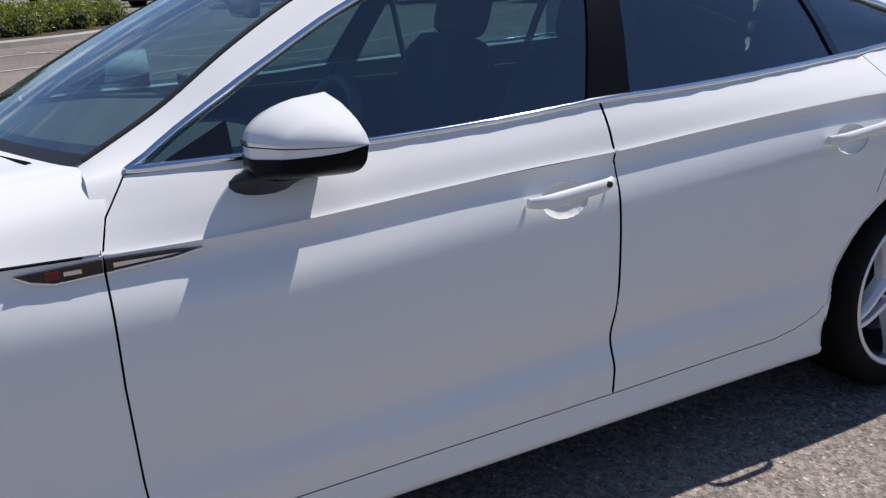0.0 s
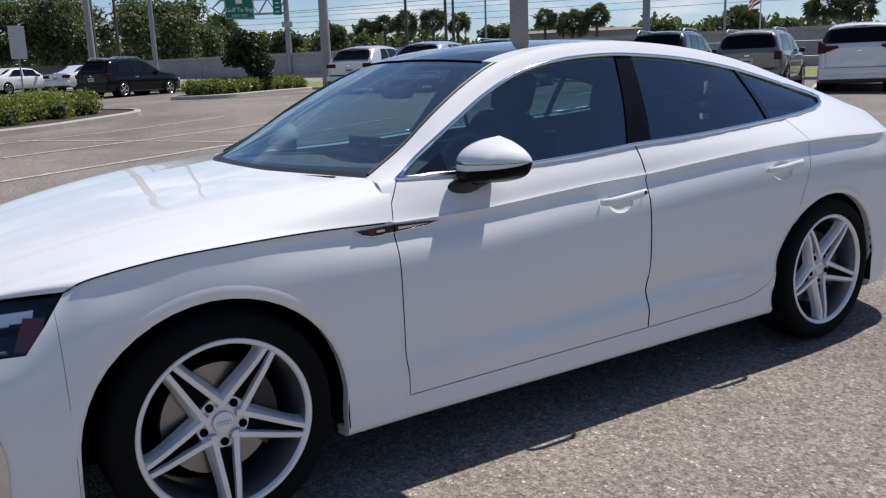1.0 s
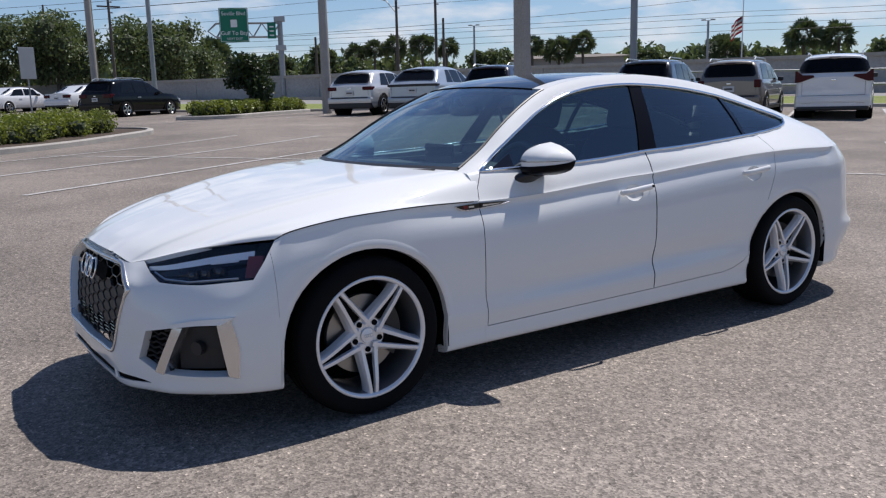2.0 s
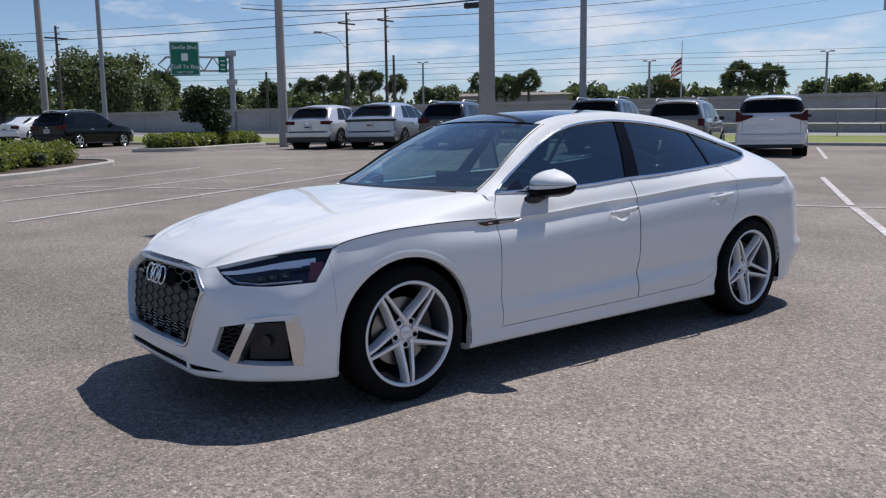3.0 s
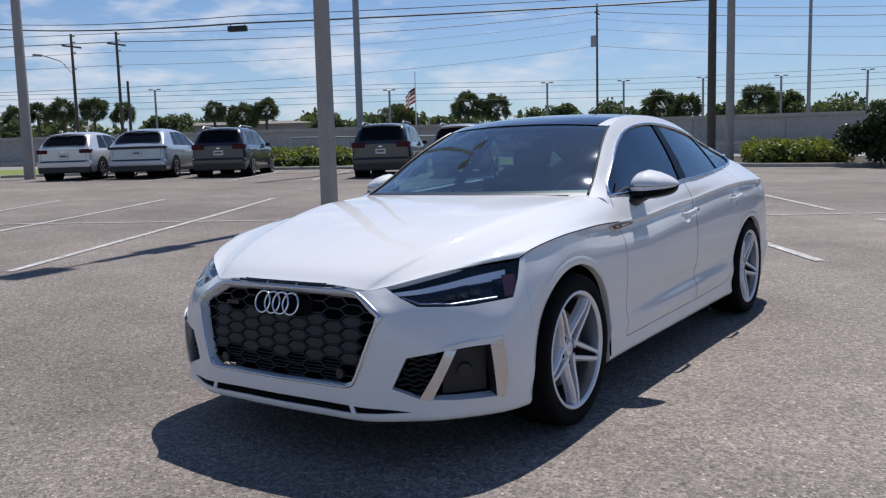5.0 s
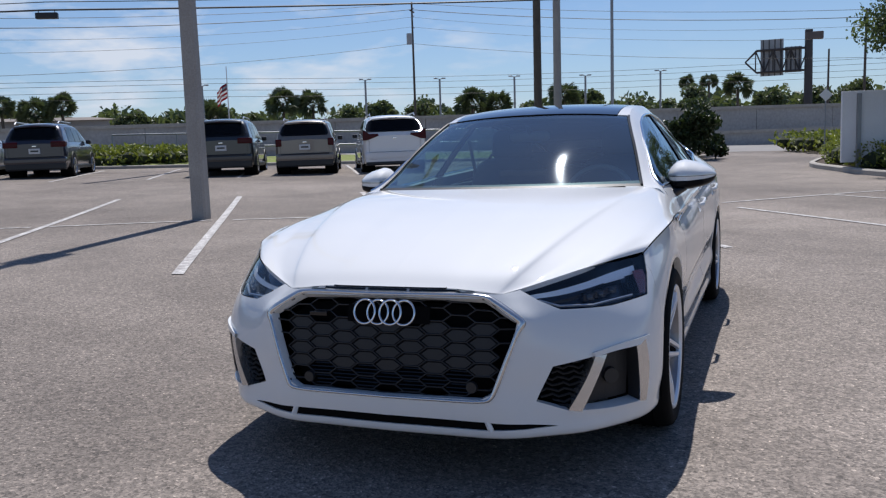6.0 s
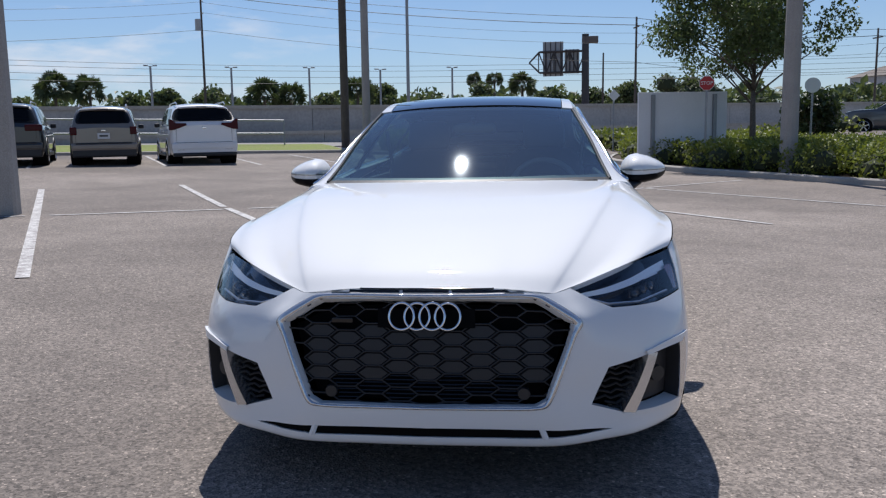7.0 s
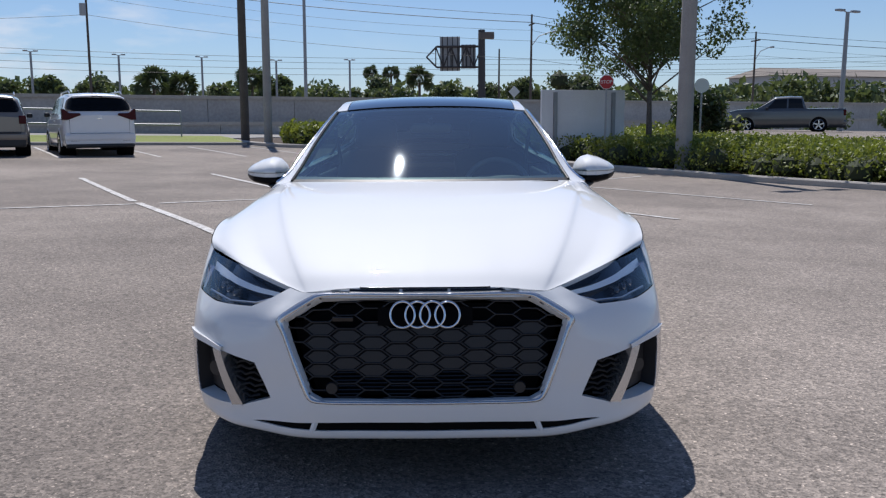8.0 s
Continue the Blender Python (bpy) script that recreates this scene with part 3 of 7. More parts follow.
spans = [UP[2], UP[3], UP[4], UP[5], (130, -100, 13, 0)]
spans.insert(0, (-6, 130, 11, 0))
for (x0, y0, h0, _), (x1, y1, h1, _) in zip(spans, spans[1:]):
    z0, z1 = lot_z(x0, y0), lot_z(x1, y1)
    for dz, sag, r in ((0.1, 0.5, 0.03), (0.75, 0.6, 0.045), (1.5, 0.8, 0.02), (2.5, 0.7, 0.02), (4.2, 0.6, 0.026)):
        wire((x0, y0, z0 + h0 - dz), (x1, y1, z1 + h1 - dz), sag, r)
# a second run of wires far behind the wall
for k, (zl, zr) in enumerate(((7.9, 9.2), (7.4, 8.6), (6.7, 7.9), (6.0, 7.2))):
    wire((20, 140, zl + 2.5), (75, 55, zl + 1.2), 0.4, 0.03)
    wire((75, 55, zl + 1.2), (105, 5, zr), 0.4, 0.03)
    wire((105, 5, zr), (120, -70, zr + 1.0), 0.4, 0.03)
# traffic signal box hung on the near wires
sb = root("cable_box", pose(20.5, 22.9, 6.25, 0, 0, 118), "black splice box hung on an overhead wire", "cable box")
part("case", box(-0.38, 0.38, -0.11, 0.11, -0.11, 0.11, 0.04), PLASTIC, sb)
for s in (-1, 1):
    part("hanger", rod((s * 0.28, 0, 0.09), (s * 0.28, 0, 0.22), 0.015, seg=6), PLASTIC, sb)
for dz, r in ((0.0, 0.045), (0.28, 0.022)):
    wire((24.5, 52.8, 10.0 + dz), (20.5, 22.9, 6.45 + dz), 0.3, r)
    wire((20.5, 22.9, 6.45 + dz), (39.0, -9.7, 7.1 + dz), 0.2, r)


# leaves and trees
def leaf_cloud(bm, blobs, count, size, rnd, squash=1.0, shell=0.55):
    """Small bent leaf clumps scattered through blobs (x, y, z, r)."""
    weights = [b[3] ** 2 for b in blobs]
    for _ in range(count):
        x, y, z, r = rnd.choices(blobs, weights)[0]
        while True:
            v = Vector((rnd.uniform(-1, 1), rnd.uniform(-1, 1), rnd.uniform(-1, 1)))
            if 0.01 < v.length < 1:
                break
        v = v.normalized() * (shell + (1 - shell) * rnd.random() ** 0.7) * rnd.uniform(0.85, 1.08)
        c = Vector((x, y, z)) + Vector((v.x * r, v.y * r, v.z * r * squash))
        q = Euler((rnd.uniform(-1.3, 1.3), rnd.uniform(-1.3, 1.3), rnd.uniform(0, 6.3))).to_matrix()
        s = size * rnd.uniform(0.6, 1.4)
        p = [c + q @ Vector(t) * s for t in ((-0.5, -0.16, 0), (0.0, -0.34, 0.1), (0.55, 0, 0), (0.0, 0.34, 0.1))]
        bm.faces.new([bm.verts.new(t) for t in p])


def branches(bm, start, tips, r, rnd, seg=7):
    for t in tips:
        s, e = Vector(start), Vector(t)
        m = s.lerp(e, 0.5) + Vector((rnd.uniform(-0.15, 0.15), rnd.uniform(-0.15, 0.15), 0.12)) * (e - s).length
        add_tube(bm, [s, m, e], [r, r * 0.65, r * 0.2], seg)


def broad_tree(name, m, h, w, trunk_h, leaf, label, seed, count=2600, size=0.55, squash=0.8, category="tree", nblob=9, group="", girth=1.0, blob=(0.14, 0.27), heart=0.0):
    rnd = random.Random(seed)
    r = root(name, m, label, category, group)
    blobs = []
    for i in range(nblob):
        a = rnd.uniform(0, 6.28)
        d = rnd.uniform(0.05, 0.36) * w
        z = trunk_h + (h - trunk_h) * rnd.uniform(0.15, 0.78)
        blobs.append((d * math.cos(a), d * math.sin(a), z, w * rnd.uniform(*blob)))
    blobs.append((0, 0, h - w * 0.2, w * 0.22))
    bm = bmesh.new()
    add_tube(bm, [(0, 0, -0.1), (0.03, 0.02, trunk_h * 0.6), (0.0, 0.05, trunk_h)], [0.035 * h * girth, 0.026 * h * girth, 0.02 * h * girth], 9)
    add_tube(bm, [(0, 0.05, trunk_h), (0.06 * w * 0.3, 0.0, (trunk_h + h) * 0.5), (0, -0.05, h * 0.9)], [0.02 * h * girth, 0.012 * h * girth, 0.004 * h], 7)
    for b in blobs:
        reach = math.hypot(b[0], b[1])
        branches(bm, (0, 0.03, max(trunk_h * 0.8, min(h * 0.8, b[2] - reach * 0.7))), [(b[0], b[1], b[2])], 0.009 * h * girth, rnd)
    part("trunk", bm, BARK, r, "rough grey-brown bark", True)
    bm = bmesh.new()
    # added dark balls inside the crown keep light from leaking through
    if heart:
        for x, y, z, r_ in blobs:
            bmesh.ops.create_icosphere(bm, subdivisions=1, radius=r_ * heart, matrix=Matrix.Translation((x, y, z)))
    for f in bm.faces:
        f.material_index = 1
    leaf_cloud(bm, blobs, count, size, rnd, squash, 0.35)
    part("crown", bm, leaf, r).data.materials.append(SHADE_CORE)
    return r


def palm_tree(m, h, w, seed, label, group="palms"):
    rnd = random.Random(seed)
    r = root("palm_tree", m, label, "palm tree", group)
    R = w * 0.5
    top = h - R * 0.95
    bm = bmesh.new()
    bend = rnd.uniform(-0.25, 0.25)
    add_tube(bm, [(0, 0, -0.1), (bend * 0.6, 0.05, top * 0.5), (bend, 0.05, top)], [0.24, 0.17, 0.19], 9)
    part("trunk", bm, BARK, r, "", True)
    bm = bmesh.new()
    c0 = Vector((bend, 0.05, top))
    for i in range(105):
        a = rnd.uniform(0, 6.283)
        el = math.asin(rnd.uniform(-0.6, 0.98))
        d = Vector((math.cos(a) * math.cos(el), math.sin(a) * math.cos(el), math.sin(el)))
        side = d.cross(Vector((0, 0, 1)))
        side = side.normalized() if side.length > 0.05 else Vector((1, 0, 0))
        side = (side * math.cos(1.0) + d.cross(side) * math.sin(1.0) * rnd.choice((-1, 1))) if rnd.random() < 0.7 else side
        k = R * rnd.uniform(0.66, 1.18)
        hub = c0 + d * k * 0.55
        bm.faces.new([bm.verts.new(p) for p in (c0 + side * 0.03, hub + side * 0.02, hub - side * 0.02)])
        # a fan of narrow blades, tips hanging
        for b in range(8):
            f = (b - 3.5) / 3.5 * 1.15 + rnd.uniform(-0.1, 0.1)
            e = hub + (d * math.cos(f) + side * math.sin(f)) * k * 0.48 + Vector((0, 0, -0.10 * k * (0.5 + abs(f))))
            mid = hub.lerp(e, 0.55) + Vector((0, 0, 0.03 * k))
            q = (e - hub).cross(d.cross(side))
            q = q.normalized() * k * 0.055 if q.length > 1e-5 else side * k * 0.05
            bm.faces.new([bm.verts.new(p) for p in (hub, mid + q, e, mid - q)])
    part("crown", bm, LEAF_PALM, r)
    return r


# far palms and trees beyond the highway
PALM_LABEL = "cabbage palm with a round grey-green crown beyond the highway"
palms = [(56.0, 95.8, 6.9, 3.4), (58.4, 94.3, 7.4, 3.8), (61.2, 92.4, 7.5, 3.9), (77.6, 79.1, 7.1, 3.8), (72.7, 83.6, 6.9, 3.4), (94.2, 58.4, 7.9, 4.8),
         (96.1, 55.2, 7.5, 4.6), (105.1, 36.1, 7.3, 5.0), (106.2, 32.9, 6.9, 4.6), (108.6, 24.5, 7.8, 4.6), (111.4, 2.9, 8.0, 4.2), (32.1, 89.9, 6.5, 4.4),
         (89.1, 66.9, 6.5, 4.6), (87.9, 64.7, 6.2, 4.6), (75.1, 81.3, 6.6, 4.4), (54.0, 96.9, 6.4, 3.4), (63.7, 90.6, 6.9, 3.4)]
for i, (x, y, h, w) in enumerate(palms):
    palm_tree(at_ground(x, y), h * 1.03, w * 0.95, 40 + i, PALM_LABEL)
for x, y in ((145.9, 12.0), (146.1, 8.7)):
    palm_tree(at_ground(x, y), 10.4, 3.0, int(x + y), "tall slim palm far beyond the highway")
TREE_LABEL = "dark green broad tree with an uneven crown beyond the highway"
clumps = [(68.7, 86.9, 5.7, 7.0), (102.7, 42.1, 6.9, 8.0), (126.0, 9.8, 8.0, 8.0),
          (100.5, 47.1, 6.4, 5.0), (107.6, 28.1, 5.7, 5.0), (109.4, 20.8, 6.8, 5.0), (92.1, 61.8, 5.0, 6.0), (123.8, 25.6, 7.5, 5.0), (125.2, 17.0, 6.3, 7.5),
          (126.4, -1.3, 6.8, 6.5), (126.2, -6.9, 7.0, 7.0), (125.7, -12.4, 7.8, 7.0), (124.7, -20.6, 8.9, 12.0), (122.8, -30.2, 5.4, 8.0), (119.2, -42.6, 4.8, 6.0),
          (37.6, 93.2, 5.0, 5.0), (40.7, 91.9, 5.2, 5.5), (44.8, 90.0, 6.0, 5.0), (48.5, 88.0, 4.5, 4.5), (82.8, 73.2, 5.2, 6.0), (98.6, 50.8, 5.6, 6.0), (111.7, 13.7, 5.2, 6.0), (112.1, 8.1, 5.4, 6.0)]
for i, (x, y, h, w) in enumerate(clumps):
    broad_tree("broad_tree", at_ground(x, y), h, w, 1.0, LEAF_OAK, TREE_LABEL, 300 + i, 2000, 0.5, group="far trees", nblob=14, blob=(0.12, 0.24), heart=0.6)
# a low far tree line closes the distance
rnd = random.Random(3)
bm = bmesh.new()
blobs = []
for i in range(150):
    az = -36 + 128 * i / 149 + rnd.uniform(-0.4, 0.4)
    d = rnd.uniform(165, 185)
    x, y = d * math.cos(radians(az)), d * math.sin(radians(az))
    blobs.append((x, y, 0.012 * max(y, 0) + rnd.uniform(3.0, 6.4), rnd.uniform(3.0, 5.5)))
leaf_cloud(bm, blobs, 24000, 1.5, rnd, 0.8, 0.4)
tagged(mesh_ob("far_woods", bm, LEAF_OAK), "distant line of dark green trees", "woods", kind="stuff")
# large oaks beyond the left end of the lot
for i, (x, y, h, w) in enumerate(((7.4, 81.1, 7.4, 10.5), (13.9, 79.6, 7.9, 11.0), (22.0, 77.5, 7.4, 10.5), (2.4, 86.0, 7.4, 10.5), (29.4, 86.2, 5.4, 8.0), (-4.6, 80.0, 8.6, 12))):
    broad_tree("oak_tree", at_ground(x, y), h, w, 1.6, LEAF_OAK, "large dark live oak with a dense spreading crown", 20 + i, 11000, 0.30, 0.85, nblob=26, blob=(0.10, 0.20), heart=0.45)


def hedge(name, outline, h, leaf, label, count, size, seed, core=True, rough=0.25):
    """Clipped shrubs: a mass of small leaves over mounds inside an outline in lot axes."""
    rnd = random.Random(seed)
    a0, a1 = min(p[0] for p in outline), max(p[0] for p in outline)
    b0, b1 = min(p[1] for p in outline), max(p[1] for p in outline)

    def inside(a, b):
        hit = False
        for i in range(len(outline)):
            (x0, y0), (x1, y1) = outline[i - 1], outline[i]
            if (y0 > b) != (y1 > b) and a < (x1 - x0) * (b - y0) / (y1 - y0) + x0:
                hit = not hit
        return hit
    blobs = []
    step = h * 0.62
    a = a0
    while a <= a1:
        b = b0
        while b <= b1:
            aa, bb = a + rnd.uniform(-0.3, 0.3) * step, b + rnd.uniform(-0.3, 0.3) * step
            if inside(aa, bb):
                x, y = lot(aa, bb)
                r = h * rnd.uniform(0.5, 0.66)
                blobs.append((x, y, lot_z(x, y) + 0.1 + h * (0.42 + rnd.uniform(-rough, rough) * 0.5), r))
            b += step
        a += step
    bm = bmesh.new()
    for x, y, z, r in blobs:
        # added solid dark core, hidden by the leaves, which stops the light
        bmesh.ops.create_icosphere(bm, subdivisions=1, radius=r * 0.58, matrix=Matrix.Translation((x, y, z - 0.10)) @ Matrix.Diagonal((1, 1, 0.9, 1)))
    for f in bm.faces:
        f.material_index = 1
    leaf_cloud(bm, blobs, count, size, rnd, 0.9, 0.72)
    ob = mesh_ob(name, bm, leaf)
    ob.data.materials.append(SHADE_CORE)
    return tagged(ob, label, "shrubs", kind="stuff")


hedge("hedge", [(4.0, 14.2), (10.3, 14.4), (14.0, 15.4), (14.5, 16.2), (14.0, 17.1), (4.0, 16.9)], 0.66, LEAF_HEDGE, "bright green clipped hedge in a kerbed bed", 40000, 0.075, 1)
hedge("hedge", [(21.6, 19.3), (22.1, 18.4), (29.2, 19.3), (29.2, 21.5), (23.5, 20.1)], 0.55, LEAF_HEDGE, "low yellow-green shrubs in an island bed", 24000, 0.11, 2)
hedge("hedge", [(30.7, 4.6), (33.3, 4.6), (33.3, 18.0), (30.7, 18.0)], 0.8, LEAF_HEDGE, "low green hedge along the back kerb", 12000, 0.16, 3)
hedge("hedge", [(5.6, -15.4), (9.4, -14.4), (15.0, -13.75), (19.3, -14.7), (22.5, -17.4), (22.5, -23.0), (7.4, -26.0)], 0.85, LEAF_HEDGE, "thick mixed green shrubs behind a kerb", 130000, 0.088, 4)
hedge("hedge", [(27.5, -10.0), (29.6, -10.5), (34.0, -13.4), (34.0, -14.6), (27.3, -13.4)], 0.85, LEAF_HEDGE, "dense green clipped shrubs on the entrance island", 12000, 0.16, 6)
hedge("shrubs", [(25.0, -20.0), (34.0, -22.0), (38.0, -30.0), (25.0, -32.0)], 0.9, LEAF_HEDGE, "low green and tan shrubs beside the road", 9000, 0.2, 7)
broad_tree("round_shrub", at_ground(29.6, 1.4), 2.3, 2.5, 0.2, LEAF_DARK, "dark clipped round shrub on the entrance island", 61, 3600, 0.16, 0.9, "shrub")
broad_tree("round_shrub", at_ground(30.6, 0.75), 0.95, 1.4, 0.1, LEAF_DARK, "small dark round shrub on the entrance island", 62, 1600, 0.14, 0.9, "shrub")
broad_tree("small_tree", at_ground(12.0, 30.2), 2.5, 2.4, 0.4, LEAF_DARK, "small bushy dark green tree in an island bed", 63, 3400, 0.17, 1.0)
broad_tree("street_tree", at_ground(21.27, -6.07), 6.9, 6.6, 2.2, LEAF_TREE, "young street tree with an airy green crown", 64, 30000, 0.095, 0.8, nblob=56, girth=0.45, blob=(0.06, 0.14))
broad_tree("rounded_shrub", at_ground(32.8, -11.1), 2.6, 2.6, 0.3, LEAF_DARK, "dark green bushy shrub behind the hedge", 65, 2600, 0.18, 1.0, "shrub")
for i, (x, y, h, w) in enumerate(((35.8, -12.0, 2.1, 2.8), (57.7, -22.9, 1.5, 4.5), (61.6, -28.9, 1.6, 4.5), (43.7, -25.3, 1.2, 3.4))):
    broad_tree("rounded_shrub", at_ground(x, y), h, w, 0.3, LEAF_TREE, "leafy green shrub beside the road", 70 + i, 2200, 0.25, 0.9, "shrub")


# signs
def letters(text, size, material, m, parent, name="lettering"):
    cu = bpy.data.curves.new(name, "FONT")
    cu.body, cu.size, cu.extrude = text, size, 0.004
    cu.align_x, cu.align_y = "CENTER", "CENTER"
    cu.materials.append(material)
    ob = new(name, cu)
    ob.parent = parent
    ob.matrix_local = m
    return ob


def overhead_sign():
    """Cantilever road sign that faces the car park."""
    x, y = 26.5, 59.3
    ang = math.degrees(math.atan2(-4 - y, -2 - x)) + 90
    r = root("overhead_sign", pose(x, y, lot_z(x, y) + 0.3, 0, 0, ang) @ Matrix.Scale(0.80, 4), "green overhead highway sign on a steel cantilever truss", "road sign")
    part("mast", rod((0, 0, 0), (0, 0, 7.4), 0.3, 0.24, 12), POLE_STEEL, r)
    part("mast_cap", box(-0.55, 0.5, -0.3, 0.3, 7.0, 7.5, 0.05), SIGN_BACK, r)
    part("mast_bracket", box(-0.5, 0.5, -0.3, 0.3, 4.3, 4.8, 0.05), SIGN_BACK, r)
    for dy in (-0.4, 0.4):
        for z in (5.6, 6.9):
            part("truss_bar", rod((0, dy, z), (-6.0, dy, z), 0.07, seg=6), POLE_STEEL, r)
        part("truss_bar", rod((-6.0, dy, 5.6), (-6.8, 0, 6.2), 0.06, seg=6), POLE_STEEL, r)
        part("truss_bar", rod((-6.0, dy, 6.9), (-6.8, 0, 6.2), 0.06, seg=6), POLE_STEEL, r)
        for k in range(7):
            part("truss_bar", rod((-k * 0.86, dy, 5.6 if k % 2 else 6.9), (-(k + 1) * 0.86, dy, 6.9 if k % 2 else 5.6), 0.045, seg=6), POLE_STEEL, r)
    p = part("sign_panel", box(-5.65, -2.95, -0.62, -0.54, 5.1, 8.3, 0.02), SIGN_GREEN, r, "green sign panel with white lettering")
    part("panel_border", tube([(-5.58, -0.64, 5.2), (-3.02, -0.64, 5.2), (-3.02, -0.64, 8.2), (-5.58, -0.64, 8.2)], 0.03, 6, True), SIGN_WHITE, p)
    face = Matrix.Translation((-4.3, -0.65, 0)) @ Matrix.Rotation(radians(90), 4, "X")
    for z, size, text in ((7.75, 0.5, "Seville Blvd"), (5.95, 0.52, "Gulf To Bay"), (5.42, 0.3, "NEXT EXIT")):
        letters(text, size, SIGN_WHITE, Matrix.Translation((0, 0, z)) @ face, p)
    part("shield", box(-4.6, -4.0, -0.66, -0.63, 6.5, 7.2, 0.05), SIGN_WHITE, p)
    q = part("side_panel", box(-1.2, -0.4, -0.6, -0.54, 5.4, 6.9, 0.02), SIGN_GREEN, r, "small green sign panel")
    for z in (6.5, 6.1, 5.7):
        part("bar", box(-1.0, -0.6, -0.615, -0.595, z - 0.06, z + 0.06), SIGN_WHITE, q)


overhead_sign()


def sign_from_behind():
    x, y = 101.3, -4.9
    r = root("overhead_sign", pose(x, y, lot_z(x, y) + 0.4, 0, 0, -90) @ Matrix.Scale(1.36, 4), "bare back of an overhead highway sign on a steel mast", "road sign")
    part("mast", rod((0, 0, 0), (0, 0, 8.4), 0.35, 0.3, 12), DARK_STEEL, r)
    part("mast_cap", box(-0.3, 1.1, -0.3, 0.3, 7.6, 8.2, 0.08), SIGN_RUST, r)
    for z in (5.2, 7.0):
        for dy in (0.1, 0.7):
            part("truss_bar", rod((0, dy, z), (-4.0, dy, z), 0.08, seg=6), DARK_STEEL, r)
    for dy in (0.1, 0.7):
        for k in range(6):
            part("truss_bar", rod((-k * 0.68, dy, 5.2 if k % 2 else 7.0), (-(k + 1) * 0.68, dy, 7.0 if k % 2 else 5.2), 0.06, seg=6), DARK_STEEL, r)
            part("truss_bar", rod((-(k + 1) * 0.68, dy, 5.2), (-(k + 1) * 0.68, dy, 7.0), 0.045, seg=6), DARK_STEEL, r)
        part("truss_bar", rod((-4.0, dy, 5.2), (-4.9, 0.4, 6.1), 0.07, seg=6), DARK_STEEL, r)
        part("truss_bar", rod((-4.0, dy, 7.0), (-4.9, 0.4, 6.1), 0.07, seg=6), DARK_STEEL, r)
    for x0, x1, z0, z1 in ((-3.7, -1.9, 4.9, 7.9), (-1.8, -0.5, 5.1, 7.2)):
        p = part("sign_panel", box(x0, x1, 0.75, 0.82, z0, z1), SIGN_BACK, r, "unpainted aluminium sign back")
        for k in range(4):
            xx = x0 + (x1 - x0) * (k + 0.5) / 4
            part("stiffener", box(xx - 0.04, xx + 0.04, 0.66, 0.75, z0, z1), DARK_STEEL, p)


sign_from_behind()


def board_fence():
    """A plain white board panel between two dark posts, behind the shrubs."""
    x0, y0, x1, y1 = 21.52, -2.95, 22.41, -5.56
    d = Vector((x1 - x0, y1 - y0))
    m = Matrix.Translation((x0, y0, lot_z(x0, y0))) @ Matrix.Rotation(math.atan2(d.y, d.x), 4, "Z")
    r = root("board_screen", m, "plain white painted board screen on dark posts", "screen")
    L = d.length
    part("panel", box(0, L, -0.04, 0.04, 0.25, 2.12, 0.008), BOARD_WHITE, r)
    for k in (0.42, L - 0.42):
        part("post", box(k - 0.05, k + 0.05, -0.13, -0.045, -0.1, 2.05), POLE_STEEL, r, "dark steel post")


board_fence()


def stop_sign(x, y, h, s, ang):
    r = root("stop_sign", at_ground(x, y) @ Matrix.Rotation(radians(ang), 4, "Z"), "red octagonal stop sign on a steel post", "stop sign")
    part("post", box(-0.03, 0.03, -0.03, 0.03, 0, h), POLE_STEEL, r)
    def octagon(rad, y0, y1):
        bm = bmesh.new()
        rows = []
        for yy in (y0, y1):
            rows.append([(rad * math.cos(radians(22.5 + 45 * i)), yy, h - s + rad * math.sin(radians(22.5 + 45 * i))) for i in range(8)])
        vs = grid_faces(bm, rows, True)
        bm.faces.new(vs[0])
        bm.faces.new(vs[1][::-1])
        bmesh.ops.recalc_face_normals(bm, faces=bm.faces)
        return bm
    plate = part("plate", octagon(s, -0.05, -0.035), SIGN_WHITE, r)
    part("face", octagon(s * 0.93, -0.056, -0.052), SIGN_RED, plate)
    letters("STOP", s * 0.62, SIGN_WHITE, Matrix.Translation((0, -0.062, h - s)) @ Matrix.Rotation(radians(90), 4, "X"), plate)
    return r


stop_sign(20.75, -4.68, 2.56, 0.21, -100)
rs = root("round_sign", at_ground(28.95, -9.83) @ Matrix.Rotation(radians(-108), 4, "Z"), "pale grey sign back on a steel post", "road sign")
part("post", rod((0, 0.02, 0), (0, 0.02, 2.7), 0.035, seg=8), POLE_STEEL, rs)
part("plate", rod((0, -0.02, 2.62), (0, 0.0, 2.62), 0.27, 0.27, 24), SIGN_WHITE, rs)
ds = root("warning_sign", at_ground(34.25, -3.21) @ Matrix.Rotation(radians(-85), 4, "Z"), "pale diamond road sign on a steel post", "road sign")
part("post", rod((0, 0.03, 0), (0, 0.03, 2.5), 0.03, seg=8), POLE_STEEL, ds)
part("plate", box(-0.18, 0.18, -0.012, 0.0, -0.18, 0.18, 0.004, m=Matrix.Translation((0, 0, 2.4)) @ Matrix.Rotation(radians(45), 4, "Y")), SIGN_WHITE, ds)
ls = root("parking_sign", pose(3.91, 31.47, lot_z(3.91, 31.47), 0, 0, 20), "plain pale sign plates on a post beyond the hedge", "road sign")
part("post", rod((0, 0, 0), (0, 0, 2.3), 0.03, seg=8), POLE_STEEL, ls)
part("plate", box(-0.3, 0.3, -0.05, -0.03, 1.75, 2.9, 0.01), SIGN_BACK, ls)


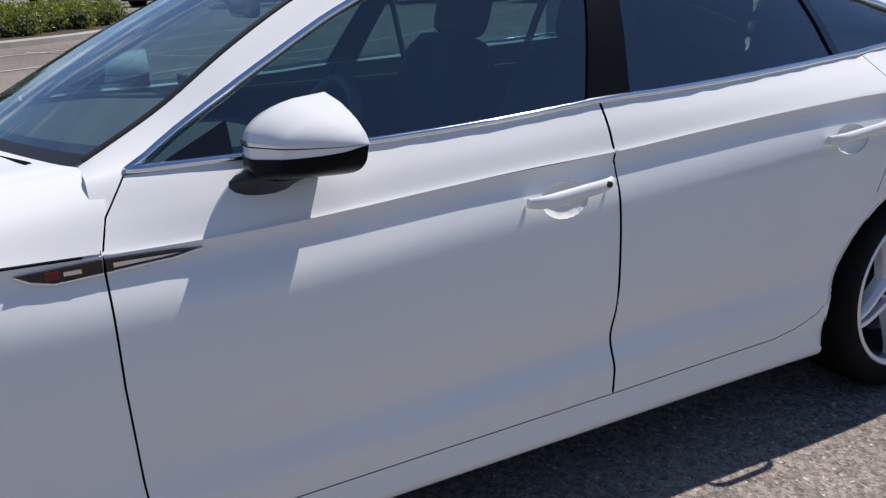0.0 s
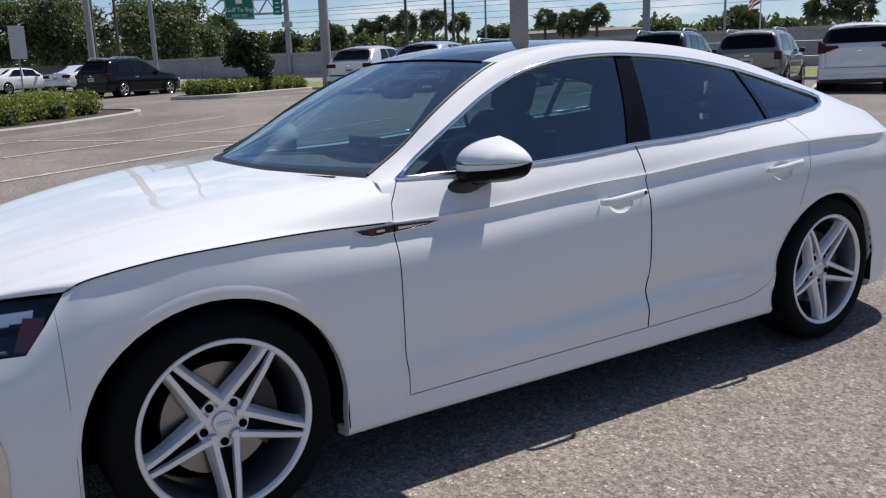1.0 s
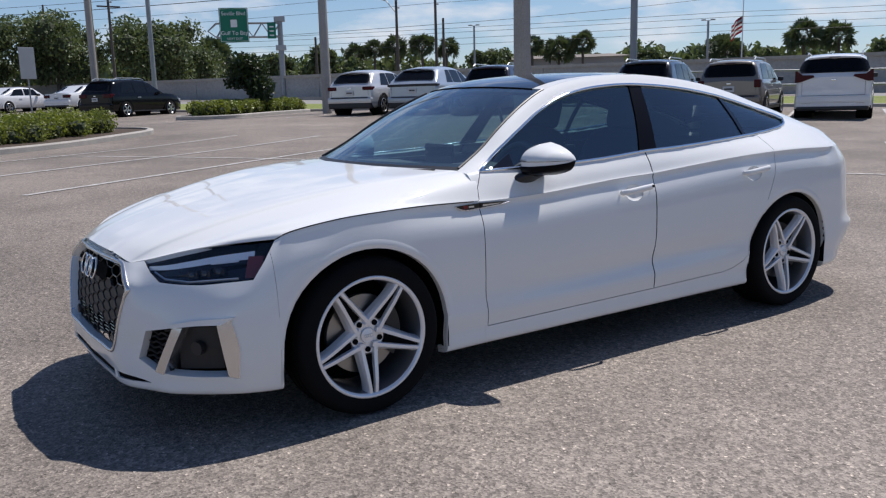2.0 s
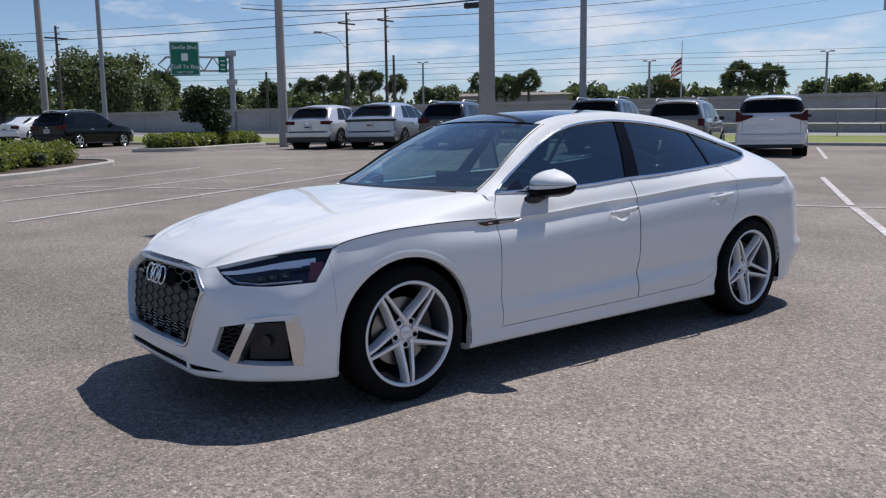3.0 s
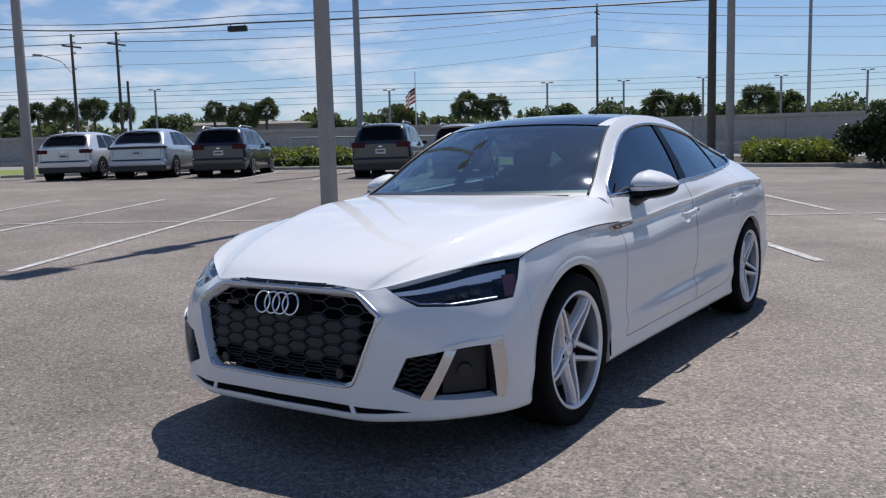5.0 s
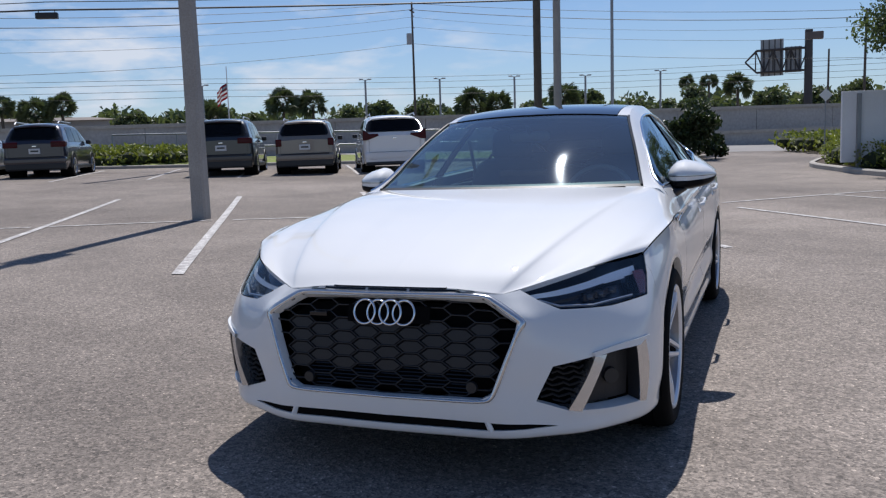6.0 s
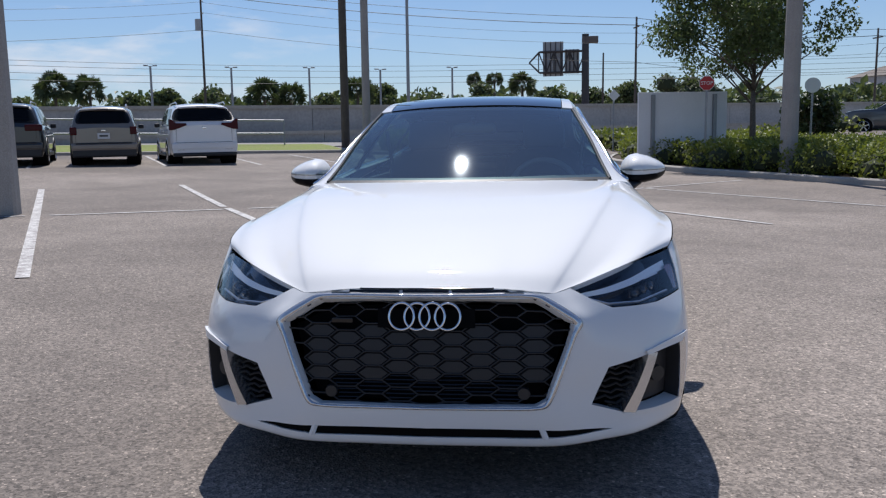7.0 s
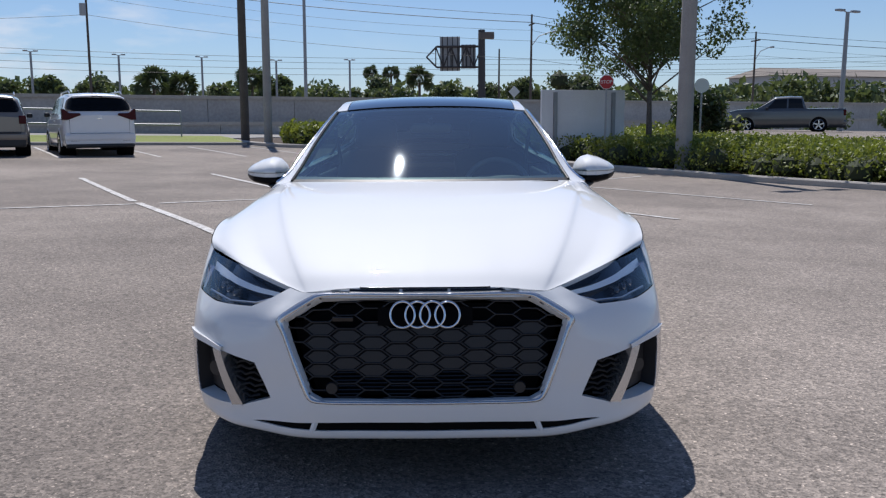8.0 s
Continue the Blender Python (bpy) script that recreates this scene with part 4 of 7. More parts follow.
def flag():
    x, y = 86.2, 61.4
    r = root("flag_pole", at_ground(x, y), "distant flag on a slim white pole", "flag")
    part("pole", rod((0, 0, 0), (0, 0, 10.2), 0.09, 0.05, 8), SIGN_WHITE, r)
    def cloth(f0, f1, z0, z1):
        bm = bmesh.new()
        rows = []
        for i in range(9):
            t = f0 + (f1 - f0) * i / 8
            px, py = -0.5 * t * 0.9, 1.3 * t
            dz = -1.2 * t ** 1.2
            w = 0.08 * math.sin(t * 9)
            rows.append([(px + w, py - w, z + dz) for z in (z0, z1)])
        grid_faces(bm, rows)
        bmesh.ops.solidify(bm, geom=bm.faces[:], thickness=0.02)
        return bm
    for k in range(7):
        z1 = 8.3 - k * 0.26
        part("stripe", cloth(0.0, 1.0, z1 - 0.26, z1), FLAG_RED if k % 2 == 0 else SIGN_WHITE, r)
    part("canton", cloth(0.0, 0.42, 7.5, 8.33), FLAG_BLUE, r)


flag()


def block_building(name, m, L, D, H, storeys, bays, label, roof_h=2.0):
    r = root(name, m, label, "building")
    part("wall", box(0, L, 0, D, 0, H), BUILD_WALL, r)
    bm = bmesh.new()
    e = 0.8
    rows = [[(-e, -e, H), (L + e, -e, H), (L + e, D + e, H), (-e, D + e, H)], [(3, D * 0.5, H + roof_h), (L - 3, D * 0.5, H + roof_h), (L - 3, D * 0.5 + 0.1, H + roof_h), (3, D * 0.5 + 0.1, H + roof_h)]]
    grid_faces(bm, rows, True)
    bm.faces.new([bm.verts.new(p) for p in rows[1]])
    part("roof", bm, BUILD_ROOF, r)
    for s in range(storeys):
        for b in range(bays):
            xx = L * (b + 0.5) / bays
            z = H * (s + 0.28) / storeys
            w = part("window", box(xx - 0.8, xx + 0.8, -0.08, 0.05, z, z + 1.5), SIGN_WHITE, r)
            part("pane", box(xx - 0.7, xx + 0.7, -0.1, -0.075, z + 0.1, z + 1.4), WINDOW_DARK, w)
    return r


block_building("apartment_building", pose(191.3, -74.3, 1.0, 0, 0, -68), 54, 14, 10.2, 3, 12, "long three-storey grey apartment building far off", 2.2)
block_building("warehouse", pose(71.5, 95.4, 2.2, 0, 0, -48), 22, 10, 3.8, 1, 6, "low pale commercial building beyond the palms", 0.6)


# parked vehicles
def wheel_parts(parent, x, y, r, w, side, rim_mat, spokes=5, name="wheel"):
    """A tyre with a spoked rim, its outer face towards side."""
    bm = bmesh.new()
    prof = [(r * 0.66, -w * 0.46), (r * 0.9, -w * 0.5), (r * 0.985, -w * 0.4), (r, -w * 0.2), (r, w * 0.2), (r * 0.985, w * 0.4), (r * 0.9, w * 0.5), (r * 0.66, w * 0.46)]
    n = 28
    rows = [[(x + q * math.cos(2 * math.pi * i / n), y + k * side, r + q * math.sin(2 * math.pi * i / n)) for q, k in prof] for i in range(n + 1)]
    grid_faces(bm, rows)
    bmesh.ops.remove_doubles(bm, verts=bm.verts, dist=0.0005)
    bmesh.ops.recalc_face_normals(bm, faces=bm.faces)
    wh = part(name, bm, RUBBER, parent, "", True)
    bm = bmesh.new()
    yo = y + side * w * 0.36
    rows = []
    for i in range(n + 1):
        a = 2 * math.pi * i / n
        rows.append([(x + q * math.cos(a), yo + side * dy, r + q * math.sin(a)) for q, dy in ((r * 0.69, 0.02), (r * 0.66, 0.03), (r * 0.61, 0.01), (r * 0.58, -0.12), (0.01, -0.13))])
    grid_faces(bm, rows)
    for k in range(spokes):
        a = 2 * math.pi * k / spokes + math.pi / 2
        m = Matrix.Translation((x, yo, r)) @ Matrix.Rotation(-a * side, 4, "Y") if side > 0 else Matrix.Translation((x, yo, r)) @ Matrix.Rotation(a, 4, "Y")
        add_box(bm, 0.0, r * 0.63, -0.02, 0.02, -0.035, 0.035, 0.0, m)
    part("rim", bm, rim_mat, wh)
    return wh



import mathutils
import mathutils.bvhtree
import mathutils.interpolate

# the white coupe: its own axes are the world's, front axle at x = 0, nose towards -x
PAINT = mat("pearl_white_paint", (0.795, 0.795, 0.785), 0.5, 0.0, coat=1.0, vary=0.03, scale=3, spec=0.08)
PAINT.node_tree.nodes["Principled BSDF"].inputs["Coat Roughness"].default_value = 0.022
GLOSS_BLACK = mat("gloss_black", (0.005, 0.005, 0.007), 0.1, coat=0.5, spec=0.3)
MATT_BLACK = mat("matt_black_grille", (0.016, 0.016, 0.018), 0.55, vary=0.2, scale=30)
# real liners and dark parts, also sheets that stand in for shade
LINER_SHADE = mat("dark_liner_and_shade", (0.004, 0.004, 0.0045), 0.9, spec=0.1)
ROOF_GLASS = mat("roof_glass_black", (0.008, 0.010, 0.014), 0.05, coat=1.0, spec=0.7)
SIDE_GLASS = glass("tinted_side_glass", (0.34, 0.50, 0.52), 0.13, 0.006)
WIND_GLASS = glass("windscreen_glass", (0.72, 0.88, 0.86), 0.18, 0.036, 0.024)
LENS_GLASS = glass("headlamp_cover", (0.88, 0.91, 0.95), 0.05, 0.0)
LEATHER = mat("dark_leather", (0.035, 0.035, 0.038), 0.55, vary=0.25, scale=8, bump=0.1, bump_scale=120)
DASH = mat("dashboard_plastic", (0.085, 0.087, 0.09), 0.7, vary=0.2, scale=20)
ALUMINIUM = mat("machined_alloy", (0.80, 0.80, 0.82), 0.32, 0.4, vary=0.05, scale=6)
BARREL = mat("dark_rim_barrel", (0.32, 0.325, 0.34), 0.35, 0.8, vary=0.1)
PILLAR_BLACK = mat("pillar_black", (0.004, 0.004, 0.006), 0.3, spec=0.08)
# dark leather painted lighter, as the sun on the steering wheel shows it
WHEEL_SUNLIT = mat("steering_leather_sunlit", (0.16, 0.165, 0.165), 0.5, vary=0.1)
DISC = mat("brake_disc", (0.30, 0.29, 0.28), 0.35, 0.9, vary=0.2, scale=20)
BLADE = mat("silver_trim", (0.62, 0.62, 0.63), 0.22, 0.9)
REFLECTOR = mat("lamp_reflector", (0.88, 0.91, 0.95), 0.2, 0.1)
AMBER = mat("side_marker", (0.09, 0.010, 0.006), 0.15, coat=1.0)
BADGE_RED = mat("badge_red", (0.16, 0.004, 0.008), 0.3)


def spline(pts, n, closed=False):
    """n points along a centripetal Catmull-Rom curve through pts."""
    p = [np.array(q, float) for q in pts]
    p = [2 * p[0] - p[1]] + p + [2 * p[-1] - p[-2]]
    k = [0.0]
    for a, b in zip(p, p[1:]):
        k.append(k[-1] + max(1e-5, np.linalg.norm(b - a)) ** 0.5)
    out = []
    lo, hi = k[1], k[-2]
    for i in range(n):
        t = lo + (hi - lo) * i / (n - 1)
        j = max(1, min(len(p) - 3, int(np.searchsorted(k, t, "right")) - 1))
        t0, t1, t2, t3 = k[j - 1:j + 3]
        a1 = (t1 - t) / (t1 - t0) * p[j - 1] + (t - t0) / (t1 - t0) * p[j]
        a2 = (t2 - t) / (t2 - t1) * p[j] + (t - t1) / (t2 - t1) * p[j + 1]
        a3 = (t3 - t) / (t3 - t2) * p[j + 1] + (t - t2) / (t3 - t2) * p[j + 2]
        b1 = (t2 - t) / (t2 - t0) * a1 + (t - t0) / (t2 - t0) * a2
        b2 = (t3 - t) / (t3 - t1) * a2 + (t - t1) / (t3 - t1) * a3
        out.append((t2 - t) / (t2 - t1) * b1 + (t - t1) / (t2 - t1) * b2)
    return out


def curve1(xs, vs):
    """A smooth function through knots."""
    xs, vs = np.array(xs, float), np.array(vs, float)
    d = np.gradient(vs, xs)

    def f(x):
        x = min(max(x, xs[0]), xs[-1])
        j = min(len(xs) - 2, int(np.searchsorted(xs, x, "right")) - 1)
        h = xs[j + 1] - xs[j]
        t = (x - xs[j]) / h
        return float((2 * t ** 3 - 3 * t * t + 1) * vs[j] + (t ** 3 - 2 * t * t + t) * h * d[j] + (3 * t * t - 2 * t ** 3) * vs[j + 1] + (t ** 3 - t * t) * h * d[j + 1])
    return f


def sheet(columns, n_col, n_row, spread=None):
    """A dense smooth net through columns of points (all with as many points). Columns may be spread unevenly."""
    dense = [spline(c, n_row) for c in columns]
    rows = [spline([d[r] for d in dense], n_col) for r in range(n_row)]
    return [[rows[r][c] for r in range(n_row)] for c in range(n_col)]


class Skin:
    """A dense surface that keeps its smooth normals, so that pieces cut from it still shade as one."""

    def __init__(self, net):
        self.bm = bmesh.new()
        grid_faces(self.bm, net)
        bmesh.ops.recalc_face_normals(self.bm, faces=self.bm.faces)
        self.bm.normal_update()

    def face_out(self, ref):
        """Turn all faces so that they look away from the point ref."""
        tot = 0
        for f in self.bm.faces:
            c = f.calc_center_median()
            tot += f.normal.dot(c - Vector(ref)) * f.calc_area()
        if tot < 0:
            for f in self.bm.faces:
                f.normal_flip()
        self.bm.normal_update()
        self.keep()
        return self

    def keep(self):
        self.bm.verts.ensure_lookup_table()
        self.bm.faces.ensure_lookup_table()
        self.tree = mathutils.bvhtree.BVHTree.FromBMesh(self.bm)
        self.corners = [([v.co.copy() for v in f.verts], [v.normal.copy() for v in f.verts]) for f in self.bm.faces]

    def away(self, co):
        return self.tree.find_nearest(co)[3]

    def normal(self, co):
        at, _, i, _ = self.tree.find_nearest(co)
        cs, ns = self.corners[i]
        w = mathutils.interpolate.poly_3d_calc(cs, at)
        return sum((n * k for n, k in zip(ns, w)), Vector()).normalized()


SIDE = (Vector((1, 0, 0)), Vector((0, 0, 1)))
FRONT = (Vector((0, 1, 0)), Vector((0, 0, 1)))
CORNER = (Vector((0.7071, -0.7071, 0)), Vector((0, 0, 1)))
TOP = (Vector((1, 0, 0)), Vector((0, 1, 0)))


def in_poly(q, poly):
    hit = False
    for i in range(len(poly)):
        (x0, y0), (x1, y1) = poly[i - 1], poly[i]
        if (y0 > q[1]) != (y1 > q[1]) and q[0] < (x1 - x0) * (q[1] - y0) / (y1 - y0) + x0:
            hit = not hit
    return hit


def flat(v, view):
    return (v.dot(view[0]), v.dot(view[1]))


def cut_lines(bm, poly, view, where=None, closed=True):
    """Cut the mesh along an outline, seen along the view's direction."""
    e1, e2 = view
    n = len(poly)
    for i in range(n if closed else n - 1):
        a, b = poly[i], poly[(i + 1) % n]
        lo = (min(a[0], b[0]) - 1e-4, min(a[1], b[1]) - 1e-4)
        hi = (max(a[0], b[0]) + 1e-4, max(a[1], b[1]) + 1e-4)
        faces = []
        for f in bm.faces:
            if where and not where(f.calc_center_median()):
                continue
            q = [flat(v.co, view) for v in f.verts]
            if max(t[0] for t in q) < lo[0] or min(t[0] for t in q) > hi[0] or max(t[1] for t in q) < lo[1] or min(t[1] for t in q) > hi[1]:
                continue
            faces.append(f)
        if not faces:
            continue
        d = Vector((b[0] - a[0], b[1] - a[1]))
        no = e1 * (-d.y) + e2 * d.x
        geom = faces + list({e for f in faces for e in f.edges}) + list({v for f in faces for v in f.verts})
        bmesh.ops.bisect_plane(bm, geom=geom, dist=2e-4, plane_co=e1 * a[0] + e2 * a[1], plane_no=no.normalized())


def faces_in(bm, poly, view, where=None):
    return [f for f in bm.faces if (not where or where(f.calc_center_median())) and in_poly(flat(f.calc_center_median(), view), poly)]


def take(bm, faces):
    """Lift faces out of bm into a new mesh."""
    out = bmesh.new()
    m = {}
    for f in faces:
        vs = []
        for v in f.verts:
            if v not in m:
                m[v] = out.verts.new(v.co)
            vs.append(m[v])
        out.faces.new(vs)
    bmesh.ops.delete(bm, geom=faces, context="FACES")
    return out


def panel(name, bm, skins, material, parent, gap=0.002, depth=0.014, label="", mirror=True, join=False, offset=0.0):
    """A body panel: its edge drawn in by the gap and folded inwards; a twin on the other side."""
    if not bm.faces:
        return []
    if not isinstance(skins, (list, tuple)):
        skins = [skins]
    bmesh.ops.remove_doubles(bm, verts=bm.verts, dist=0.0004)
    bm.normal_update()

    def nrm(co):
        best = min(skins, key=lambda s: s.away(co)) if len(skins) > 1 else skins[0]
        return best.normal(co)
    for f in bm.faces:
        if f.normal.dot(nrm(f.calc_center_median())) < 0:
            f.normal_flip()
    def dish(co):
        return co.x > 1.0 and any(((co.x - cx) / 0.062) ** 2 + ((co.z - cz) / 0.040) ** 2 < 1.2 for cx, cz in CUPS)
    def shoulder(co):
        return name.endswith("_door") and abs(co.z - crease_z(co.x)) < 0.006 and abs(abs(co.y) - belly(co.x) + crease_in(co.x)) < 0.012
    edge_v = {v for e in bm.edges if e.is_boundary for v in e.verts if abs(v.co.y) > 1e-3 and not dish(v.co) and not shoulder(v.co)}
    if gap:
        moves = {}
        for v in edge_v:
            c = sum((f.calc_center_median() for f in v.link_faces), Vector()) / max(1, len(v.link_faces))
            bd = [e.other_vert(v).co - v.co for e in v.link_edges if e.is_boundary]
            d = c - v.co
            n = nrm(v.co)
            d -= n * d.dot(n)
            if len(bd) == 2:
                t = (bd[0] - bd[1])
                if t.length > 1e-6:
                    t.normalize()
                    d -= t * d.dot(t)
            if d.length > 1e-6:
                moves[v] = d.normalized() * gap
        for v, d in moves.items():
            v.co += d
    kept = {v: nrm(v.co) for v in bm.verts}
    if offset:
        for v, n in kept.items():
            v.co += n * offset
    if depth:
        walls = [e for e in bm.edges if e.is_boundary and not dish(e.verts[0].co) and not (shoulder(e.verts[0].co) and shoulder(e.verts[1].co)) and not (abs(e.verts[0].co.y) < 1e-3 and abs(e.verts[1].co.y) < 1e-3)]
        quads = []
        for e in walls:
            f = e.link_faces[0]
            a, b = e.verts
            ls = [l.vert for l in f.loops]
            if ls[(ls.index(a) + 1) % len(ls)] != b:
                a, b = b, a
            quads.append((a, b))
        for a, b in quads:
            pts = [b.co.copy(), a.co.copy(), a.co - kept[a] * depth, b.co - kept[b] * depth]
            nv = [bm.verts.new(p) for p in pts]
            bm.faces.new(nv).material_index = 1 if gap > 0.001 else 0
    normals = [kept.get(v, Vector((0, 0, 0))) for v in bm.verts]
    me = bpy.data.meshes.new(name)
    bm.to_mesh(me)
    bm.free()
    for p in me.polygons:
        p.use_smooth = True
    me.materials.append(material)
    me.materials.append(LINER_SHADE)
    made = []
    sides = (1, -1) if mirror else (1,)
    if join:
        co = [v.co.copy() for v in me.vertices]
        fs = [tuple(p.vertices) for p in me.polygons]
        k = len(co)
        both = bpy.data.meshes.new(name)
        both.from_pydata(co + [Vector((c.x, -c.y, c.z)) for c in co], [], fs + [tuple(i + k for i in reversed(f)) for f in fs])
        for p in both.polygons:
            p.use_smooth = True
        both.materials.append(material)
        both.materials.append(LINER_SHADE)
        for i, p in enumerate(both.polygons):
            p.material_index = me.polygons[i % len(fs)].material_index
        both.normals_split_custom_set_from_vertices([tuple(n) for n in normals] + [(n.x, -n.y, n.z) for n in normals])
        ob = new(name, both)
        ob.parent = parent
        made.append(ob)
    else:
        for s in sides:
            if s == 1:
                me.normals_split_custom_set_from_vertices([tuple(n) for n in normals])
                mm = me
            else:
                mm = bpy.data.meshes.new(name)
                mm.from_pydata([(v.co.x, -v.co.y, v.co.z) for v in me.vertices], [], [tuple(reversed(p.vertices)) for p in me.polygons])
                for p in mm.polygons:
                    p.use_smooth = True
                mm.materials.append(material)
                mm.materials.append(LINER_SHADE)
                for p, q in zip(mm.polygons, me.polygons):
                    p.material_index = q.material_index
                mm.normals_split_custom_set_from_vertices([(n.x, -n.y, n.z) for n in normals])
            ob = new(name, mm)
            ob.parent = parent
            made.append(ob)
    if label:
        for ob in made:
            ob["label"] = label
    return made


def both(name, make, material, parent, label="", smooth=False):
    """A part built for the left side by make(s), s = -1, and again for the right, s = 1."""
    return [part(name, make(s), material, parent, label, smooth) for s in (-1, 1)]


coupe = root("coupe_car", pose(0, 0, 0), "white five-door coupe with silver wheels, parked in the open", "car")

# lines of the body
crease_z = curve1([-0.40, -0.25, -0.09, 0.085, 0.28, 0.46, 0.72, 0.95, 1.22, 1.52, 1.7, 2.0, 2.4, 2.6, 2.97, 3.2, 3.65, 3.9],
                  [0.745, 0.803, 0.822, 0.830, 0.832, 0.829, 0.822, 0.829, 0.847, 0.864, 0.870, 0.890, 0.913, 0.921, 0.924, 0.918, 0.918, 0.918])
crease_in = curve1([-0.4, -0.25, 0.0, 0.3, 0.6, 1.7, 2.6, 2.9, 3.2, 3.3, 3.4, 3.5, 3.6, 3.7, 3.9], [0.06, 0.040, 0.03, 0.035, 0.038, 0.032, 0.030, 0.028, 0.030, 0.040, 0.062, 0.095, 0.13, 0.16, 0.17])
belly = curve1([-0.4, -0.25, 0.0, 0.3, 0.59, 1.0, 1.7, 2.2, 2.45, 2.82, 3.2, 3.4, 3.55, 3.7], [0.886, 0.895, 0.906, 0.898, 0.890, 0.889, 0.889, 0.889, 0.893, 0.906, 0.895, 0.875, 0.85, 0.80])
belt_z = curve1([0.55, 0.66, 1.0, 1.34, 1.69, 2.0, 2.37, 2.75, 2.95, 3.1, 3.4, 3.75], [0.935, 0.943, 0.944, 0.953, 0.974, 0.984, 1.002, 1.026, 1.046, 1.05, 1.012, 0.945])
belt_y = curve1([0.55, 0.66, 1.0, 1.34, 1.69, 2.0, 2.37, 2.75, 3.05, 3.4, 3.75], [0.765, 0.772, 0.785, 0.792, 0.795, 0.79, 0.772, 0.735, 0.705, 0.68, 0.50])
rail_z = curve1([0.58, 0.75, 0.90, 1.06, 1.24, 1.39, 1.55, 1.88, 2.24, 2.66, 3.0, 3.38, 3.7, 3.82], [0.948, 1.036, 1.133, 1.222, 1.300, 1.338, 1.358, 1.370, 1.345, 1.275, 1.188, 1.080, 0.956, 0.91])
rail_y = curve1([0.58, 0.75, 0.90, 1.06, 1.24, 1.39, 1.55, 1.88, 2.24, 2.66, 3.0, 3.38, 3.7, 3.82], [0.695, 0.655, 0.615, 0.572, 0.533, 0.522, 0.516, 0.512, 0.510, 0.505, 0.50, 0.505, 0.528, 0.53])
ledge = curve1([0.2, 0.6, 0.9, 2.1, 2.4, 2.6], [0.0, 0.005, 0.012, 0.013, 0.006, 0.0])


def side_column(x):
    zc, p = crease_z(x), belly(x)
    zs = [0.172, 0.190, 0.265, 0.335 + 0.02 * smooth01((x - 0.9) / 1.4), 0.405 + 0.03 * smooth01((x - 0.9) / 1.4), 0.51, 0.61, zc - 0.10, zc - 0.026, zc]
    groove = 0.003 * smooth01((x - 0.25) / 0.5) - 0.006 * (1 - smooth01((x + 0.1) / 0.5))
    ds = [0.09, 0.020, 0.016, 0.004, 0.006 + ledge(x), 0.004, 0.0, 0.010, crease_in(x) + groove, crease_in(x)]
    return [(x, -(p - d), z) for d, z in zip(ds, zs)]


nose_cols = []
for dx, y in ((0.0, 0.0), (0.005, 0.2)):
    nose_cols.append([(x + dx, -y, z) for x, z in ((-0.80, 0.175), (-0.885, 0.188), (-0.895, 0.235), (-0.902, 0.29), (-0.90, 0.36), (-0.893, 0.45), (-0.882, 0.53), (-0.868, 0.60), (-0.848, 0.66), (-0.828, 0.692))])
nose_cols.append([(-0.78, -0.42, 0.176), (-0.868, -0.43, 0.19), (-0.88, -0.42, 0.237), (-0.888, -0.41, 0.29), (-0.886, -0.405, 0.36), (-0.876, -0.43, 0.45), (-0.86, -0.455, 0.53), (-0.845, -0.47, 0.595), (-0.818, -0.42, 0.65), (-0.806, -0.396, 0.673)])
nose_cols.append([(-0.73, -0.56, 0.178), (-0.81, -0.575, 0.196), (-0.822, -0.555, 0.245), (-0.832, -0.53, 0.30), (-0.833, -0.525, 0.36), (-0.828, -0.545, 0.44), (-0.812, -0.56, 0.52), (-0.795, -0.545, 0.59), (-0.775, -0.49, 0.655), (-0.762, -0.461, 0.682)])
nose_cols.append([(-0.68, -0.66, 0.18), (-0.762, -0.685, 0.205), (-0.768, -0.68, 0.25), (-0.765, -0.69, 0.30), (-0.757, -0.705, 0.36), (-0.74, -0.72, 0.45), (-0.715, -0.725, 0.53), (-0.69, -0.715, 0.60), (-0.645, -0.69, 0.68), (-0.60, -0.665, 0.738)])
nose_cols.append([(-0.52, -0.79, 0.18), (-0.578, -0.822, 0.20), (-0.578, -0.835, 0.25), (-0.585, -0.84, 0.30), (-0.593, -0.842, 0.38), (-0.596, -0.842, 0.475), (-0.55, -0.85, 0.55), (-0.49, -0.853, 0.61), (-0.42, -0.845, 0.69), (-0.368, -0.824, 0.762)])
nose_cols.append([(-0.40, -0.82, 0.178), (-0.44, -0.862, 0.192), (-0.44, -0.875, 0.25), (-0.44, -0.884, 0.30), (-0.44, -0.89, 0.38), (-0.437, -0.89, 0.475), (-0.42, -0.884, 0.55), (-0.40, -0.875, 0.62), (-0.365, -0.862, 0.70), (-0.33, -0.840, 0.782)])
# round the rear corner: each height is a rounded oblong in plan (depth, half width, squareness)
TAIL_X = 3.2
TAIL_RINGS = ((0.172, 0.50, 0.80, 2.2), (0.190, 0.575, 0.868, 2.3), (0.265, 0.59, 0.878, 2.4), (0.355, 0.612, 0.890, 2.75), (0.430, 0.63, 0.895, 3.0),
              (0.475, 0.612, 0.892, 2.75), (0.61, 0.605, 0.895, 2.5), (0.82, 0.598, 0.885, 2.4), (0.894, 0.572, 0.870, 2.1), (0.918, 0.56, 0.865, 2.0))
tail_cols = []
for deg in (80, 70, 60, 50, 41, 33, 25, 17, 8, 0):
    c0, s0 = math.cos(radians(deg)), math.sin(radians(deg))
    tail_cols.append([(TAIL_X + a * c0 ** (2 / n), -b * s0 ** (2 / n), z) for z, a, b, n in TAIL_RINGS])


